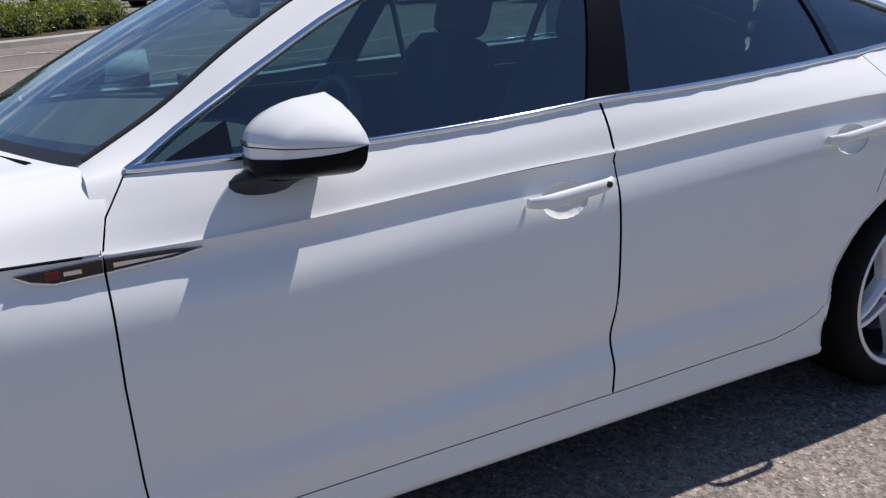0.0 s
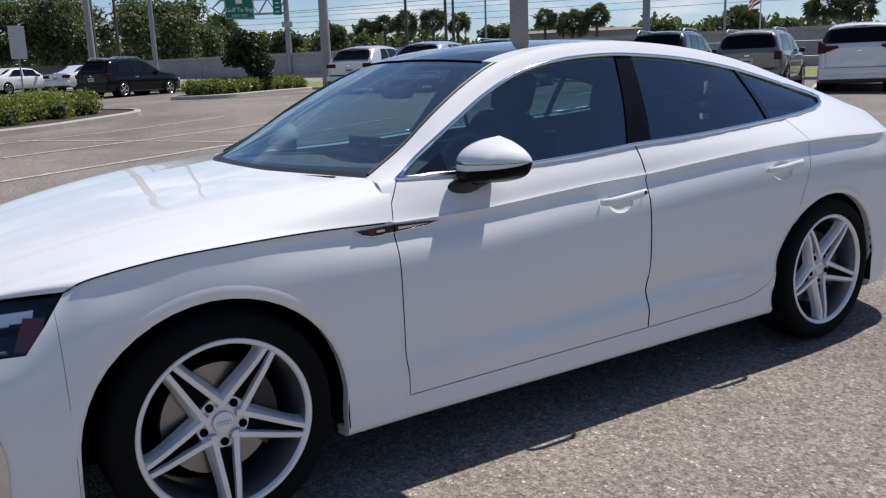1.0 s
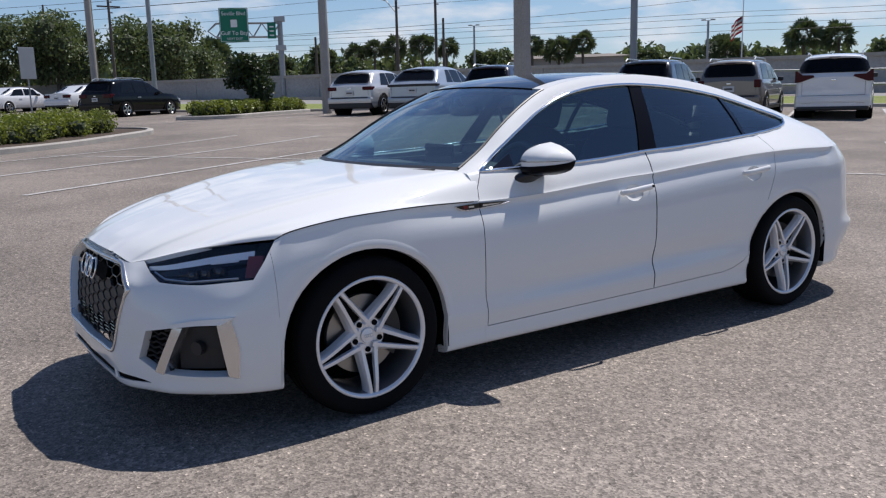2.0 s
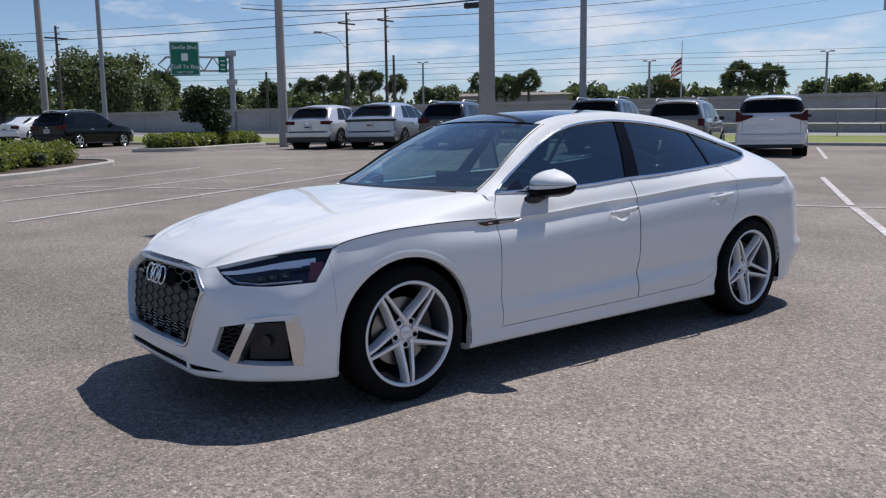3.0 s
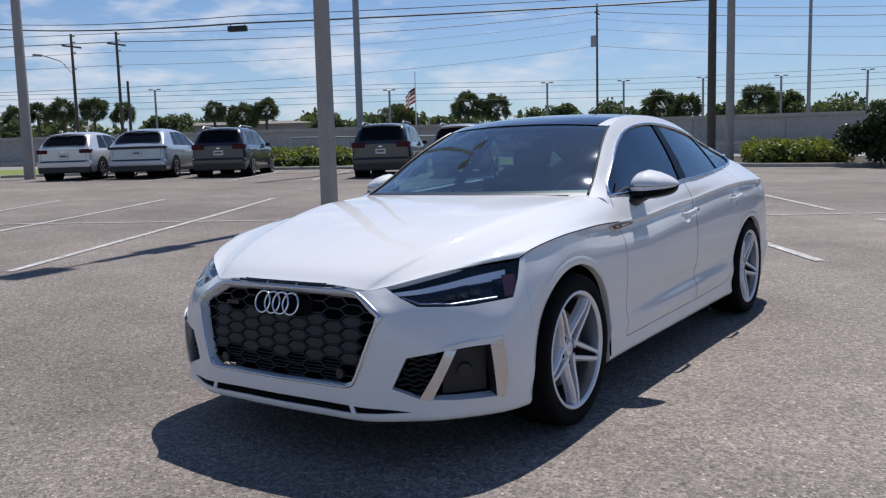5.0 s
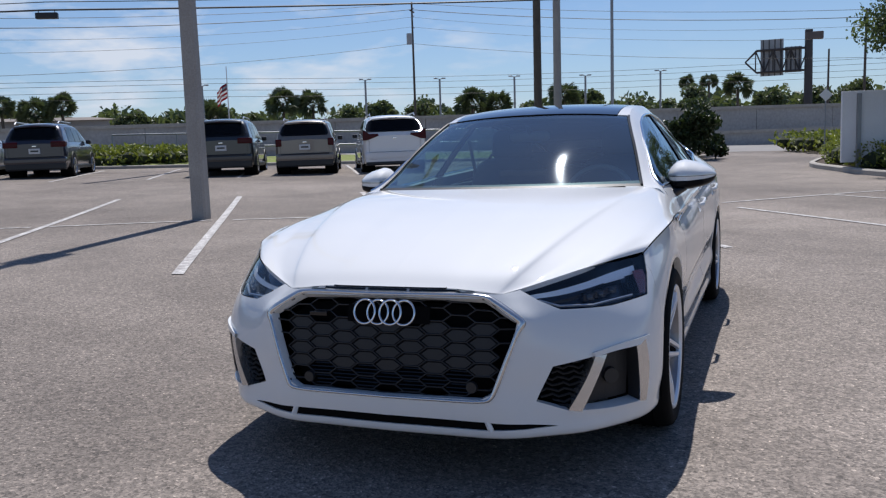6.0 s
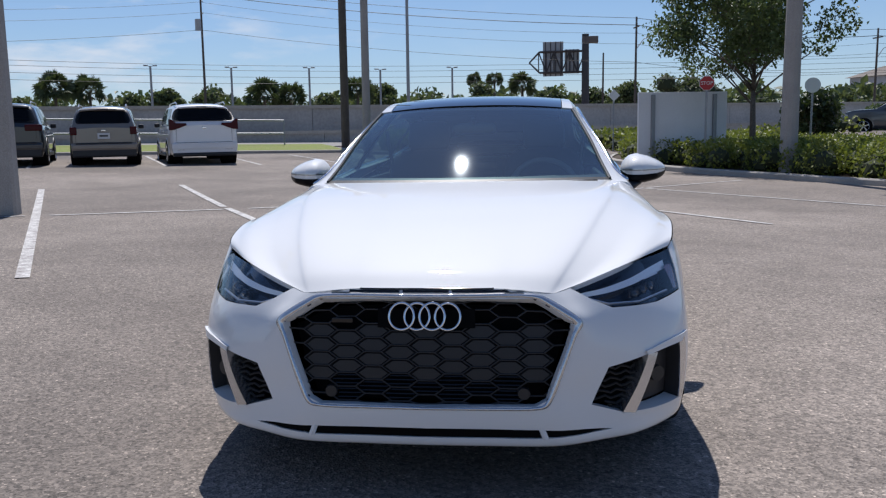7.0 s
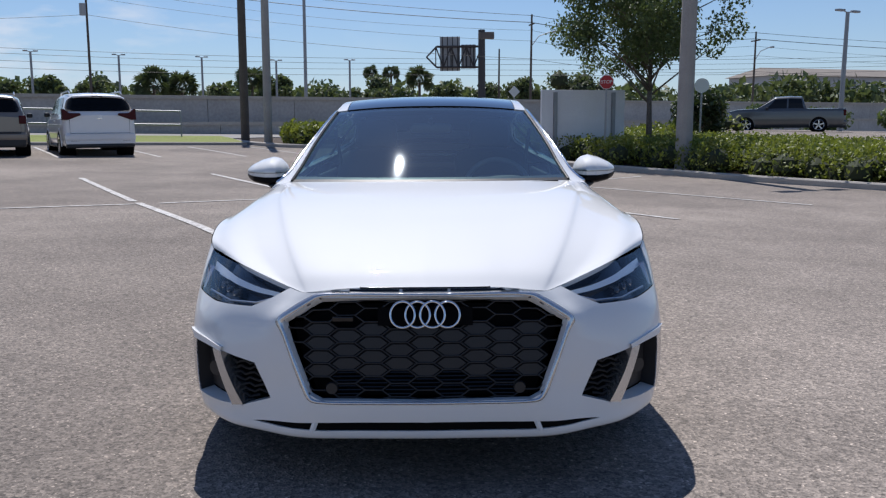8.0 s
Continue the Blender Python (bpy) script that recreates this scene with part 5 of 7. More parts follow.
def lip_y(x):
    """Half width of the rear lip."""
    return 0.865 * math.sqrt(max(0.0, 1 - ((x - TAIL_X) / 0.56) ** 2))


side_x = [-0.27, -0.1, 0.1, 0.3, 0.59, 0.9, 1.3, 1.7, 2.1, 2.45, 2.7, 2.95, 3.1, 3.2]
low_net = sheet(nose_cols + [side_column(x) for x in side_x] + tail_cols, 250, 44)
LOW = Skin(low_net).face_out((1.4, 0, 0.5))


def upper_column(x):
    zc, yc = crease_z(x), (belly(x) - crease_in(x) if x < TAIL_X else lip_y(x))
    zb, yb, zr, yr = belt_z(x), belt_y(x), rail_z(x), rail_y(x)
    zb = min(zb, zr - 0.012)
    yb = min(max(yb, yr + 0.004), yc - 0.002)
    pts = [(yc, zc), (yc - 0.005, zc + 0.006), (yc + (yb - yc) * 0.5 + 0.004, zc + (zb - zc) * 0.5), (yb, zb)]
    for f, bulge in ((0.33, 0.012), (0.68, 0.014), (0.93, 0.008), (1.0, 0.0)):
        pts.append((yb + (yr - yb) * f + bulge * min(1, (zr - zb) / 0.2), zb + (zr - zb) * f))
    return [(x, -y, z) for y, z in pts]


up_x = [0.585, 0.65, 0.75, 0.9, 1.06, 1.24, 1.45, 1.7, 1.95, 2.24, 2.5, 2.75, 2.95, 3.1, 3.2, 3.3, 3.4, 3.48, 3.54, 3.58, 3.61, 3.63, 3.64]
UPPER = Skin(sheet([upper_column(x) for x in up_x], 130, 36)).face_out((1.8, 0, 0.8))

# bonnet: long lines from the nose to the scuttle, side by side
hood_lines = [
    [(-0.828, 0.0, 0.694), (-0.74, 0.0, 0.742), (-0.5, 0.0, 0.818), (-0.2, 0.0, 0.882), (0.1, 0.0, 0.928), (0.40, 0.0, 0.962)],
    [(-0.822, -0.20, 0.692), (-0.74, -0.205, 0.738), (-0.5, -0.215, 0.815), (-0.2, -0.23, 0.880), (0.1, -0.25, 0.927), (0.41, -0.27, 0.962)],
    [(-0.818, -0.26, 0.689), (-0.735, -0.265, 0.7355), (-0.5, -0.28, 0.8125), (-0.2, -0.30, 0.8785), (0.1, -0.32, 0.926), (0.43, -0.34, 0.961)],
    [(-0.806, -0.392, 0.675), (-0.72, -0.43, 0.725), (-0.5, -0.50, 0.802), (-0.2, -0.575, 0.873), (0.15, -0.645, 0.926), (0.56, -0.668, 0.953)],
    [(-0.80, -0.408, 0.673), (-0.71, -0.452, 0.7185), (-0.49, -0.53, 0.7945), (-0.19, -0.605, 0.8645), (0.16, -0.672, 0.9185), (0.585, -0.695, 0.950)],
    [(-0.762, -0.461, 0.684), (-0.66, -0.53, 0.722), (-0.45, -0.625, 0.790), (-0.16, -0.70, 0.853), (0.2, -0.742, 0.902), (0.625, -0.742, 0.944)],
    [(-0.60, -0.665, 0.740), (-0.53, -0.70, 0.762), (-0.36, -0.755, 0.805), (-0.1, -0.80, 0.846), (0.22, -0.818, 0.872), (0.61, -0.80, 0.905)],
    [(-0.368, -0.824, 0.765)] + [tuple(p[-1] + np.array((0, 0, 0.0040))) for p in low_net if -0.345 < p[-1][0] < 0.57][::3] + [(0.583, -(belly(0.583) - crease_in(0.583)), crease_z(0.583) + 0.003)],
]
HOOD = Skin(sheet(hood_lines, 70, 90)).face_out((0, 0, -1.0))


# windscreen and roof
def cross(a, c, n):
    """An arch from a on the left to its mirror on the right, through c in the middle."""
    out = []
    for i in range(n):
        t = i / (n - 1) * 2 - 1
        k = 1 - abs(t) ** 2.3
        out.append((a[0] + (c[0] - a[0]) * k, a[1] * -t, a[2] + (c[2] - a[2]) * k))
    return out


def rail(x):
    return (x, -rail_y(x), rail_z(x))


ws_rows, n = [], 16
for i in range(n + 1):
    f = i / n
    x = 0.61 + (1.235 - 0.61) * f
    mid = (0.405 + (1.125 - 0.405) * f, 0, 0.958 + (1.328 - 0.958) * (f * 0.985 + 0.045 * math.sin(math.pi * f)))
    ws_rows.append(cross(rail(x), mid, 41))
SCREEN = Skin(ws_rows).face_out((1.5, 0, 0.6))
roof_rows = []
for i in range(61):
    f = i / 60
    x = 1.245 + (3.64 - 1.245) * f
    mid = (x - 0.112 * (1 - smooth01(f / 0.35)) + 0.115 * smooth01((f - 0.6) / 0.4), 0, rail_z(x) + 0.026 - 0.008 * smooth01((f - 0.5) * 2))
    roof_rows.append(cross(rail(x), mid, 41))
ROOF = Skin(roof_rows).face_out((1.8, 0, 0.6))

# outlines of the side
arch_f = [(-0.385, 0.10)] + [(-0.004 + 0.381 * math.cos(radians(a)), 0.327 + 0.366 * math.sin(radians(a))) for a in range(180, -1, -8)] + [(0.377, 0.10)]
arch_r = [(2.45, 0.10), (2.452, 0.22)] + [(2.824 + 0.372 * math.cos(radians(a)), 0.327 + 0.352 * math.sin(radians(a))) for a in range(176, -1, -8)] + [(3.20, 0.10)]
front_edge = [(0.603, 0.262), (0.592, 0.392), (0.584, 0.594), (0.585, 0.8), (0.587, 0.832), (0.602, 0.88), (0.648, 0.9425)]
mid_edge = [(1.690, 0.975), (1.687, 0.872), (1.684, 0.652), (1.681, 0.463), (1.679, 0.385), (1.680, 0.325), (1.686, 0.272)]
back_edge = [(2.668, 1.018), (2.678, 0.90), (2.657, 0.80), (2.602, 0.672), (2.530, 0.494), (2.475, 0.395), (2.41, 0.326), (2.33, 0.295), (2.243, 0.281)]
belt_f = [(x, belt_z(x)) for x in (0.80, 1.0, 1.2, 1.45)]
belt_r = [(x, belt_z(x)) for x in (1.9, 2.15, 2.4)]
door_f = front_edge + belt_f + mid_edge
door_r = mid_edge[::-1] + belt_r + back_edge
dlo_top = [(0.695, 0.963), (0.81, 1.028), (0.966, 1.112), (1.137, 1.197), (1.305, 1.260), (1.467, 1.295), (1.63, 1.311), (1.80, 1.316), (1.97, 1.309), (2.15, 1.295), (2.32, 1.274), (2.52, 1.240), (2.716, 1.194), (2.86, 1.155), (2.96, 1.125), (3.03, 1.102)]
dlo_low = [(0.655, 0.945), (0.80, belt_z(0.8) + 0.002), (1.0, belt_z(1.0) + 0.002), (1.2, belt_z(1.2) + 0.002), (1.45, belt_z(1.45) + 0.002), (1.69, 0.977), (1.9, belt_z(1.9) + 0.002), (2.15, belt_z(2.15) + 0.002), (2.4, belt_z(2.4) + 0.002), (2.668, 1.020), (2.80, 1.031), (2.93, 1.046), (3.02, 1.066), (3.05, 1.085)]
dlo = dlo_low + dlo_top[::-1]

low, upp = LOW.bm.copy(), UPPER.bm.copy()
left = lambda c: c.x > -0.5
for poly in (arch_f, arch_r, door_f, door_r):
    cut_lines(low, poly, SIDE, left)
for poly in (door_f, door_r, dlo):
    cut_lines(upp, poly, SIDE)
# dark inner shell behind the gaps
shell = LOW.bm.copy()
cut_lines(shell, arch_f, SIDE, left)
cut_lines(shell, arch_r, SIDE, left)
for poly in (arch_f, arch_r):
    bmesh.ops.delete(shell, geom=faces_in(shell, poly, SIDE, left), context="FACES")
bmesh.ops.delete(shell, geom=[f for f in shell.faces if f.calc_center_median().x < -0.42], context="FACES")
for v in shell.verts:
    v.co -= LOW.normal(v.co) * 0.016
both("inner_shell", lambda s: (lambda b: (bmesh.ops.scale(b, vec=(1, -s, 1), verts=b.verts), b)[1])(shell.copy()), LINER_SHADE, coupe)
shell.free()
for poly in (arch_f, arch_r):
    bmesh.ops.delete(low, geom=faces_in(low, poly, SIDE, left), context="FACES")


def merged(a, b):
    """One mesh from two."""
    out = bmesh.new()
    for src in (a, b):
        m = {v: out.verts.new(v.co) for v in src.verts}
        for f in src.faces:
            out.faces.new([m[v] for v in f.verts])
        src.free()
    return out


CUPS = ((1.535, 0.783), (2.478, 0.812))
cups = []
for cx, cz in CUPS:
    ring = [(cx + 0.062 * math.cos(2 * math.pi * i / 24), cz + 0.040 * math.sin(2 * math.pi * i / 24)) for i in range(24)]
    cut_lines(low, ring, SIDE, left)
    cups.append(take(low, faces_in(low, ring, SIDE, left)))
HEADLAMP = [(-0.213, 0.684), (-0.165, 0.648), (-0.105, 0.617), (0.08, 0.615), (0.268, 0.628), (0.298, 0.69), (0.324, 0.764), (0.30, 0.83), (0.046, 0.80), (-0.1, 0.76)]
fore = lambda c: c.x < -0.2
cut_lines(low, HEADLAMP, CORNER, fore)
lamp_skin = take(low, faces_in(low, HEADLAMP, CORNER, fore))
for name, poly in (("front_door", door_f), ("rear_door", door_r)):
    a = take(low, faces_in(low, poly, SIDE, left))
    b = take(upp, faces_in(upp, poly, SIDE))
    doors = panel(name, merged(a, b), [LOW, UPPER], PAINT, coupe, 0.0034, 0.015)
    if name == "front_door":
        front_doors = doors
    else:
        rear_doors = doors
window_area = take(upp, faces_in(upp, dlo, SIDE))
panel("side_frame", upp, UPPER, PAINT, coupe, 0.0, 0.02, "white cant rail and rear pillar")

# the lower rest: fender, sill, rear wing
cut_lines(low, [(-0.395, 0.1), (-0.395, 0.8)], SIDE, fore, False)
nose = take(low, [f for f in low.faces if f.calc_center_median().x < -0.395])
fender = take(low, [f for f in low.faces if f.calc_center_median().x < 0.59])
panel("front_fender", fender, LOW, PAINT, coupe, 0.0006, 0.03)
panel("rear_wing", low, LOW, PAINT, coupe, 0.0, 0.03, "white rear wing, sill and bumper")

# glass in the side: front pane, black pillar, rear pane, quarter pane
pillar = [(1.632, 0.93), (1.765, 0.93), (1.845, 1.15), (1.915, 1.36), (1.828, 1.36), (1.738, 1.15)]
divider = [(2.553, 0.95), (2.585, 0.95), (2.562, 1.30), (2.530, 1.30)]
for poly in (pillar, divider):
    cut_lines(window_area, poly, SIDE)
panel("centre_pillar", take(window_area, faces_in(window_area, pillar, SIDE)), UPPER, PILLAR_BLACK, coupe, 0.002, 0.01, "black window pillar")
panel("quarter_divider", take(window_area, faces_in(window_area, divider, SIDE)), UPPER, GLOSS_BLACK, coupe, 0.0, 0.01)
for limit, name in ((1.70, "front_side_window"), (2.56, "rear_side_window"), (9.0, "quarter_window")):
    fs = [f for f in window_area.faces if f.calc_center_median().x < limit + (f.calc_center_median().z - 0.95) * (0.0 if limit > 2 else 0.46)]
    panel(name, take(window_area, fs), UPPER, SIDE_GLASS, coupe, 0.0, 0.0, "tinted glass", offset=-0.006)
window_area.free()


def on_skin(skin, pts, view, lift=0.0):
    """Points of an outline laid onto a skin, seen along the view."""
    vs = [(flat(v.co, view), v.co) for v in skin.bm.verts]
    arr = np.array([q for q, _ in vs])
    out = []
    for p in pts:
        d = ((arr - np.array(p)) ** 2).sum(1)
        idx = np.argsort(d)[:6]
        w = 1 / (d[idx] + 1e-6)
        co = sum((vs[i][1] * wi for i, wi in zip(idx, w)), Vector()) / w.sum()
        e3 = view[0].cross(view[1])
        q = flat(co, view)
        co = co + view[0] * (p[0] - q[0]) + view[1] * (p[1] - q[1])
        out.append(co + skin.normal(co) * lift)
    return out


def dense2(pts, n):
    return [tuple(p) for p in spline(pts, n)]


def flip(pts, s):
    return [Vector((p[0], p[1] * -s, p[2])) for p in pts]


trim_low = on_skin(UPPER, dense2(dlo_low, 60), SIDE, 0.002)
trim_top = on_skin(UPPER, dense2(dlo_top, 60), SIDE, 0.002)
both("window_trim", lambda s: tube(flip(trim_low, s), 0.0085, 6), CHROME, coupe, "bright chrome window surround", True)
both("window_trim", lambda s: tube(flip(trim_low[:1] + trim_top + trim_low[-1:], s), [0.0085] * 55 + [0.012] * 7, 6), CHROME, coupe, "bright chrome window surround", True)

# bonnet, roof, screen
panel("bonnet", HOOD.bm.copy(), HOOD, PAINT, coupe, 0.001, 0.018, join=True)
seam = [p[-1] for p in low_net if -0.345 < p[-1][0] < 0.58]
both("bonnet_seam", lambda s: tube([(p[0], -s * (p[1] - 0.0012), p[2] + 0.0018) for p in seam], 0.0020, 6), LINER_SHADE, coupe)
roof = ROOF.bm.copy()
rail_band = [(1.0, -0.47), (4.0, -0.47), (4.0, 0.47), (1.0, 0.47)]
cut_lines(roof, rail_band, TOP)
cut_lines(roof, [(2.42, -0.6), (2.42, 0.6)], TOP, None, False)
cut_lines(roof, [(1.70, -0.6), (1.70, 0.6)], TOP, None, False)
cut_lines(roof, [(3.50, -0.6), (3.50, 0.6)], TOP, None, False)
mid_roof = [f for f in roof.faces if abs(f.calc_center_median().y) < 0.47]
a = [f for f in mid_roof if f.calc_center_median().x < 1.70]
b = [f for f in mid_roof if 1.70 <= f.calc_center_median().x < 2.42]
c = [f for f in mid_roof if 2.42 <= f.calc_center_median().x < 3.50]
panel("roof_glass", take(roof, a), ROOF, ROOF_GLASS, coupe, 0.003, 0.01, "black panoramic roof glass", mirror=False)
panel("roof_glass", take(roof, b), ROOF, ROOF_GLASS, coupe, 0.003, 0.01, "black panoramic roof glass", mirror=False)
panel("rear_window", take(roof, c), ROOF, ROOF_GLASS, coupe, 0.002, 0.01, "dark rear window", mirror=False)
panel("boot_lid", take(roof, [f for f in roof.faces if f.calc_center_median().x >= 3.50]), ROOF, PAINT, coupe, 0.002, 0.02, mirror=False)
panel("roof_rail", roof, ROOF, PAINT, coupe, 0.001, 0.01, "white roof edge", mirror=False)
panel("windscreen", SCREEN.bm.copy(), SCREEN, WIND_GLASS, coupe, 0.0, 0.0, mirror=False, offset=-0.004)
# black band round the screen
for k, (i0, i1) in enumerate(((0, 1), (15, 16))):
    bm = bmesh.new()
    rows = [[Vector(p) for p in ws_rows[i]] for i in (i0, i1)]
    if k == 0:
        rows[0] = [p + Vector((-0.07, 0, -0.02)) for p in rows[0]]
    else:
        rows[0] = [p.lerp(q, 0.35) for p, q in zip(rows[0], rows[1])]
        rows[1] = [p + Vector((0.012, 0, 0.004)) for p in rows[1]]
    for r in rows:
        for j in range(len(r)):
            r[j] = r[j] - SCREEN.normal(r[j]) * 0.007
    grid_faces(bm, rows)
    part("screen_band", bm, GLOSS_BLACK if k else PLASTIC, coupe, "black scuttle panel" if k == 0 else "black screen edge")
for s in (-1, 1):
    pts = [Vector((x, s * rail_y(x), rail_z(x))) for x in np.linspace(0.6, 1.24, 24)]
    part("screen_seal", tube([p + Vector((-0.004, -s * 0.006, 0.0)) for p in pts], 0.007, 6), PLASTIC, coupe)
    part("wiper", tube([(0.41, s * 0.1 - 0.1, 0.948), (0.43, s * 0.30 - 0.1, 0.948), (0.51, s * 0.52 - 0.1, 0.95)], 0.008, 6), LINER_SHADE, coupe)
    # closing strip between bonnet and screen pillar
    bm = bmesh.new()
    add_box(bm, 0.575, 0.66, s * 0.66, s * 0.768, 0.88, 0.932, 0.012)
    part("pillar_base", bm, PAINT, coupe)

# handle cups and handles
for (cx, cz), cup, doors in zip(CUPS, cups, (front_doors, rear_doors)):
    bmesh.ops.subdivide_edges(cup, edges=cup.edges[:], cuts=3, use_grid_fill=True)
    for v in cup.verts:
        k = ((v.co.x - cx) / 0.062) ** 2 + ((v.co.z - cz) / 0.040) ** 2
        v.co -= LOW.normal(v.co) * 0.0135 * max(0.0, 1 - k) ** 0.5
    bmesh.ops.triangulate(cup, faces=[f for f in cup.faces if len(f.verts) > 4])
    slope = 0.09
    base = LOW.tree.find_nearest(Vector((cx, -0.9, cz)))[0].y
    for s, door in zip((-1, 1), doors):
        c = cup.copy()
        bmesh.ops.scale(c, vec=(1, -s, 1), verts=c.verts)
        bmesh.ops.recalc_face_normals(c, faces=c.faces)
        part("handle_cup", c, PAINT, door, "", True)
        bm = bmesh.new()
        rows = []
        for i in range(25):
            f = i / 24 * 2 - 1
            x = cx + 0.012 + f * 0.112
            out = 0.021 * (1 - abs(f) ** 6) + 0.004
            h = 0.0155 * (1 - 0.3 * abs(f) ** 6)
            z = cz + 0.018 + slope * f * 0.11
            y = base - out
            rows.append([(x, s * -(y + 0.010 * math.sin(a)), z + h * math.cos(a)) for a in [2 * math.pi * k / 12 for k in range(12)]])
        grid_faces(bm, rows, True)
        for r in (rows[0], rows[-1]):
            bm.faces.new([bm.verts.new(p) for p in r])
        bmesh.ops.recalc_face_normals(bm, faces=bm.faces)
        h = part("door_handle", bm, PAINT, door, "white pull handle", True)
        if cx < 2:
            part("lock_cap", rod((cx + 0.095, s * -(base - 0.024), cz + 0.028), (cx + 0.095, s * -(base - 0.0355), cz + 0.028), 0.007), GLOSS_BLACK, h)
    cup.free()

# nose: openings
GRILLE = [(0.05, 0.664), (-0.352, 0.659), (-0.392, 0.640), (-0.474, 0.586), (-0.468, 0.555), (-0.388, 0.345), (-0.35, 0.326), (0.05, 0.320)]
INTAKE = [(-0.1605, 0.433), (-0.2135, 0.316), (-0.108, 0.279), (0.187, 0.266), (0.163, 0.478), (-0.0106, 0.462)]
SLOT = [(0.05, 0.247), (-0.36, 0.246), (-0.50, 0.238), (-0.60, 0.229), (-0.50, 0.222), (-0.36, 0.217), (0.05, 0.216)]
for poly, view in ((GRILLE, FRONT), (INTAKE, CORNER), (SLOT, FRONT)):
    cut_lines(nose, poly, view)
grille_hole = take(nose, faces_in(nose, GRILLE, FRONT))
intake_hole = take(nose, faces_in(nose, INTAKE, CORNER))
slot_hole = take(nose, faces_in(nose, SLOT, FRONT))
panel("front_bumper", nose, LOW, PAINT, coupe, 0.0008, 0.035, join=True)


def sunk(bm, depth, name, material, label="", join=True, parent=None):
    """A near-black sheet behind an opening, in place of the shade inside it."""
    panel(name, bm, LOW, material, parent or coupe, 0.0, 0.0, label, join=join, offset=-depth)


sunk(grille_hole, 0.075, "grille_back", LINER_SHADE)
# almost flush black sheet: the slot's depth of shade put in as colour
sunk(slot_hole, 0.006, "slot_shade", LINER_SHADE)
sunk(intake_hole.copy(), 0.07, "intake_back", LINER_SHADE, "", False)


def nose_at(y, z, lift=0.0):
    """A place on the nose, seen from the front, lifted along its normal."""
    hit = LOW.tree.ray_cast(Vector((-2, -abs(y), z)), Vector((1, 0, 0)))
    co = hit[0] if hit[0] else LOW.tree.find_nearest(Vector((-0.85, -abs(y), z)))[0]
    n = LOW.normal(co)
    co = co + n * lift
    return Vector((co.x, co.y if y <= 0 else -co.y, co.z))


grille = coupe
# chrome frame: a flat band round the mouth, broad above, thin below
mouth = [(-0.0, 0.6645), (-0.352, 0.659), (-0.385, 0.644), (-0.474, 0.586), (-0.476, 0.575), (-0.468, 0.552), (-0.388, 0.345), (-0.376, 0.331), (-0.352, 0.325), (0.0, 0.320)]
outer = [(-0.0, 0.676), (-0.357, 0.671), (-0.397, 0.656), (-0.496, 0.592), (-0.500, 0.578), (-0.482, 0.549), (-0.400, 0.338), (-0.384, 0.321), (-0.352, 0.315), (0.0, 0.311)]
for s in (-1, 1):
    bm = bmesh.new()
    rows = []
    for a, b in zip(spline(mouth, 70), spline(outer, 70)):
        m = (a + b) / 2
        p, q, c = nose_at(a[0], a[1], -0.012), nose_at(b[0], b[1], 0.0), nose_at(m[0], m[1], 0.007)
        rows.append([Vector((v.x, v.y * -s, v.z)) for v in (p, nose_at(a[0], a[1], 0.004), c, nose_at(b[0], b[1], 0.004), q)])
    grid_faces(bm, rows)
    part("grille_frame", bm, BLADE, coupe, "bright chrome grille surround", True)
# slim slotted bar under the bonnet's edge
for y0, y1 in ((-0.335, -0.085), (-0.075, 0.075), (0.085, 0.335)):
    bm = bmesh.new()
    rows = []
    for i in range(13):
        y = y0 + (y1 - y0) * i / 12
        rows.append([nose_at(y, 0.6785, 0.006), nose_at(y, 0.686, 0.006)])
    grid_faces(bm, rows)
    part("bonnet_slot", bm, GLOSS_BLACK, coupe, "slim dark slot under the bonnet edge")
bm = tube([nose_at(-0.36 + 0.72 * i / 40, 0.6905, 0.002) for i in range(41)], 0.003, 6)
part("bonnet_edge_trim", bm, GLOSS_BLACK, coupe, "", True)

# honeycomb
mesh_poly = [(-y, z) for y, z in mouth] + [(y, z) for y, z in mouth[::-1]]
CW, CH = 0.092, 0.0465


def hexagon(cy, cz, k=1.0):
    w, h = CW * 0.5 * k, CH * 0.5 * k
    return [(cy - w * 1.30, cz), (cy - w * 0.62, cz + h), (cy + w * 0.62, cz + h), (cy + w * 1.30, cz), (cy + w * 0.62, cz - h), (cy - w * 0.62, cz - h)]


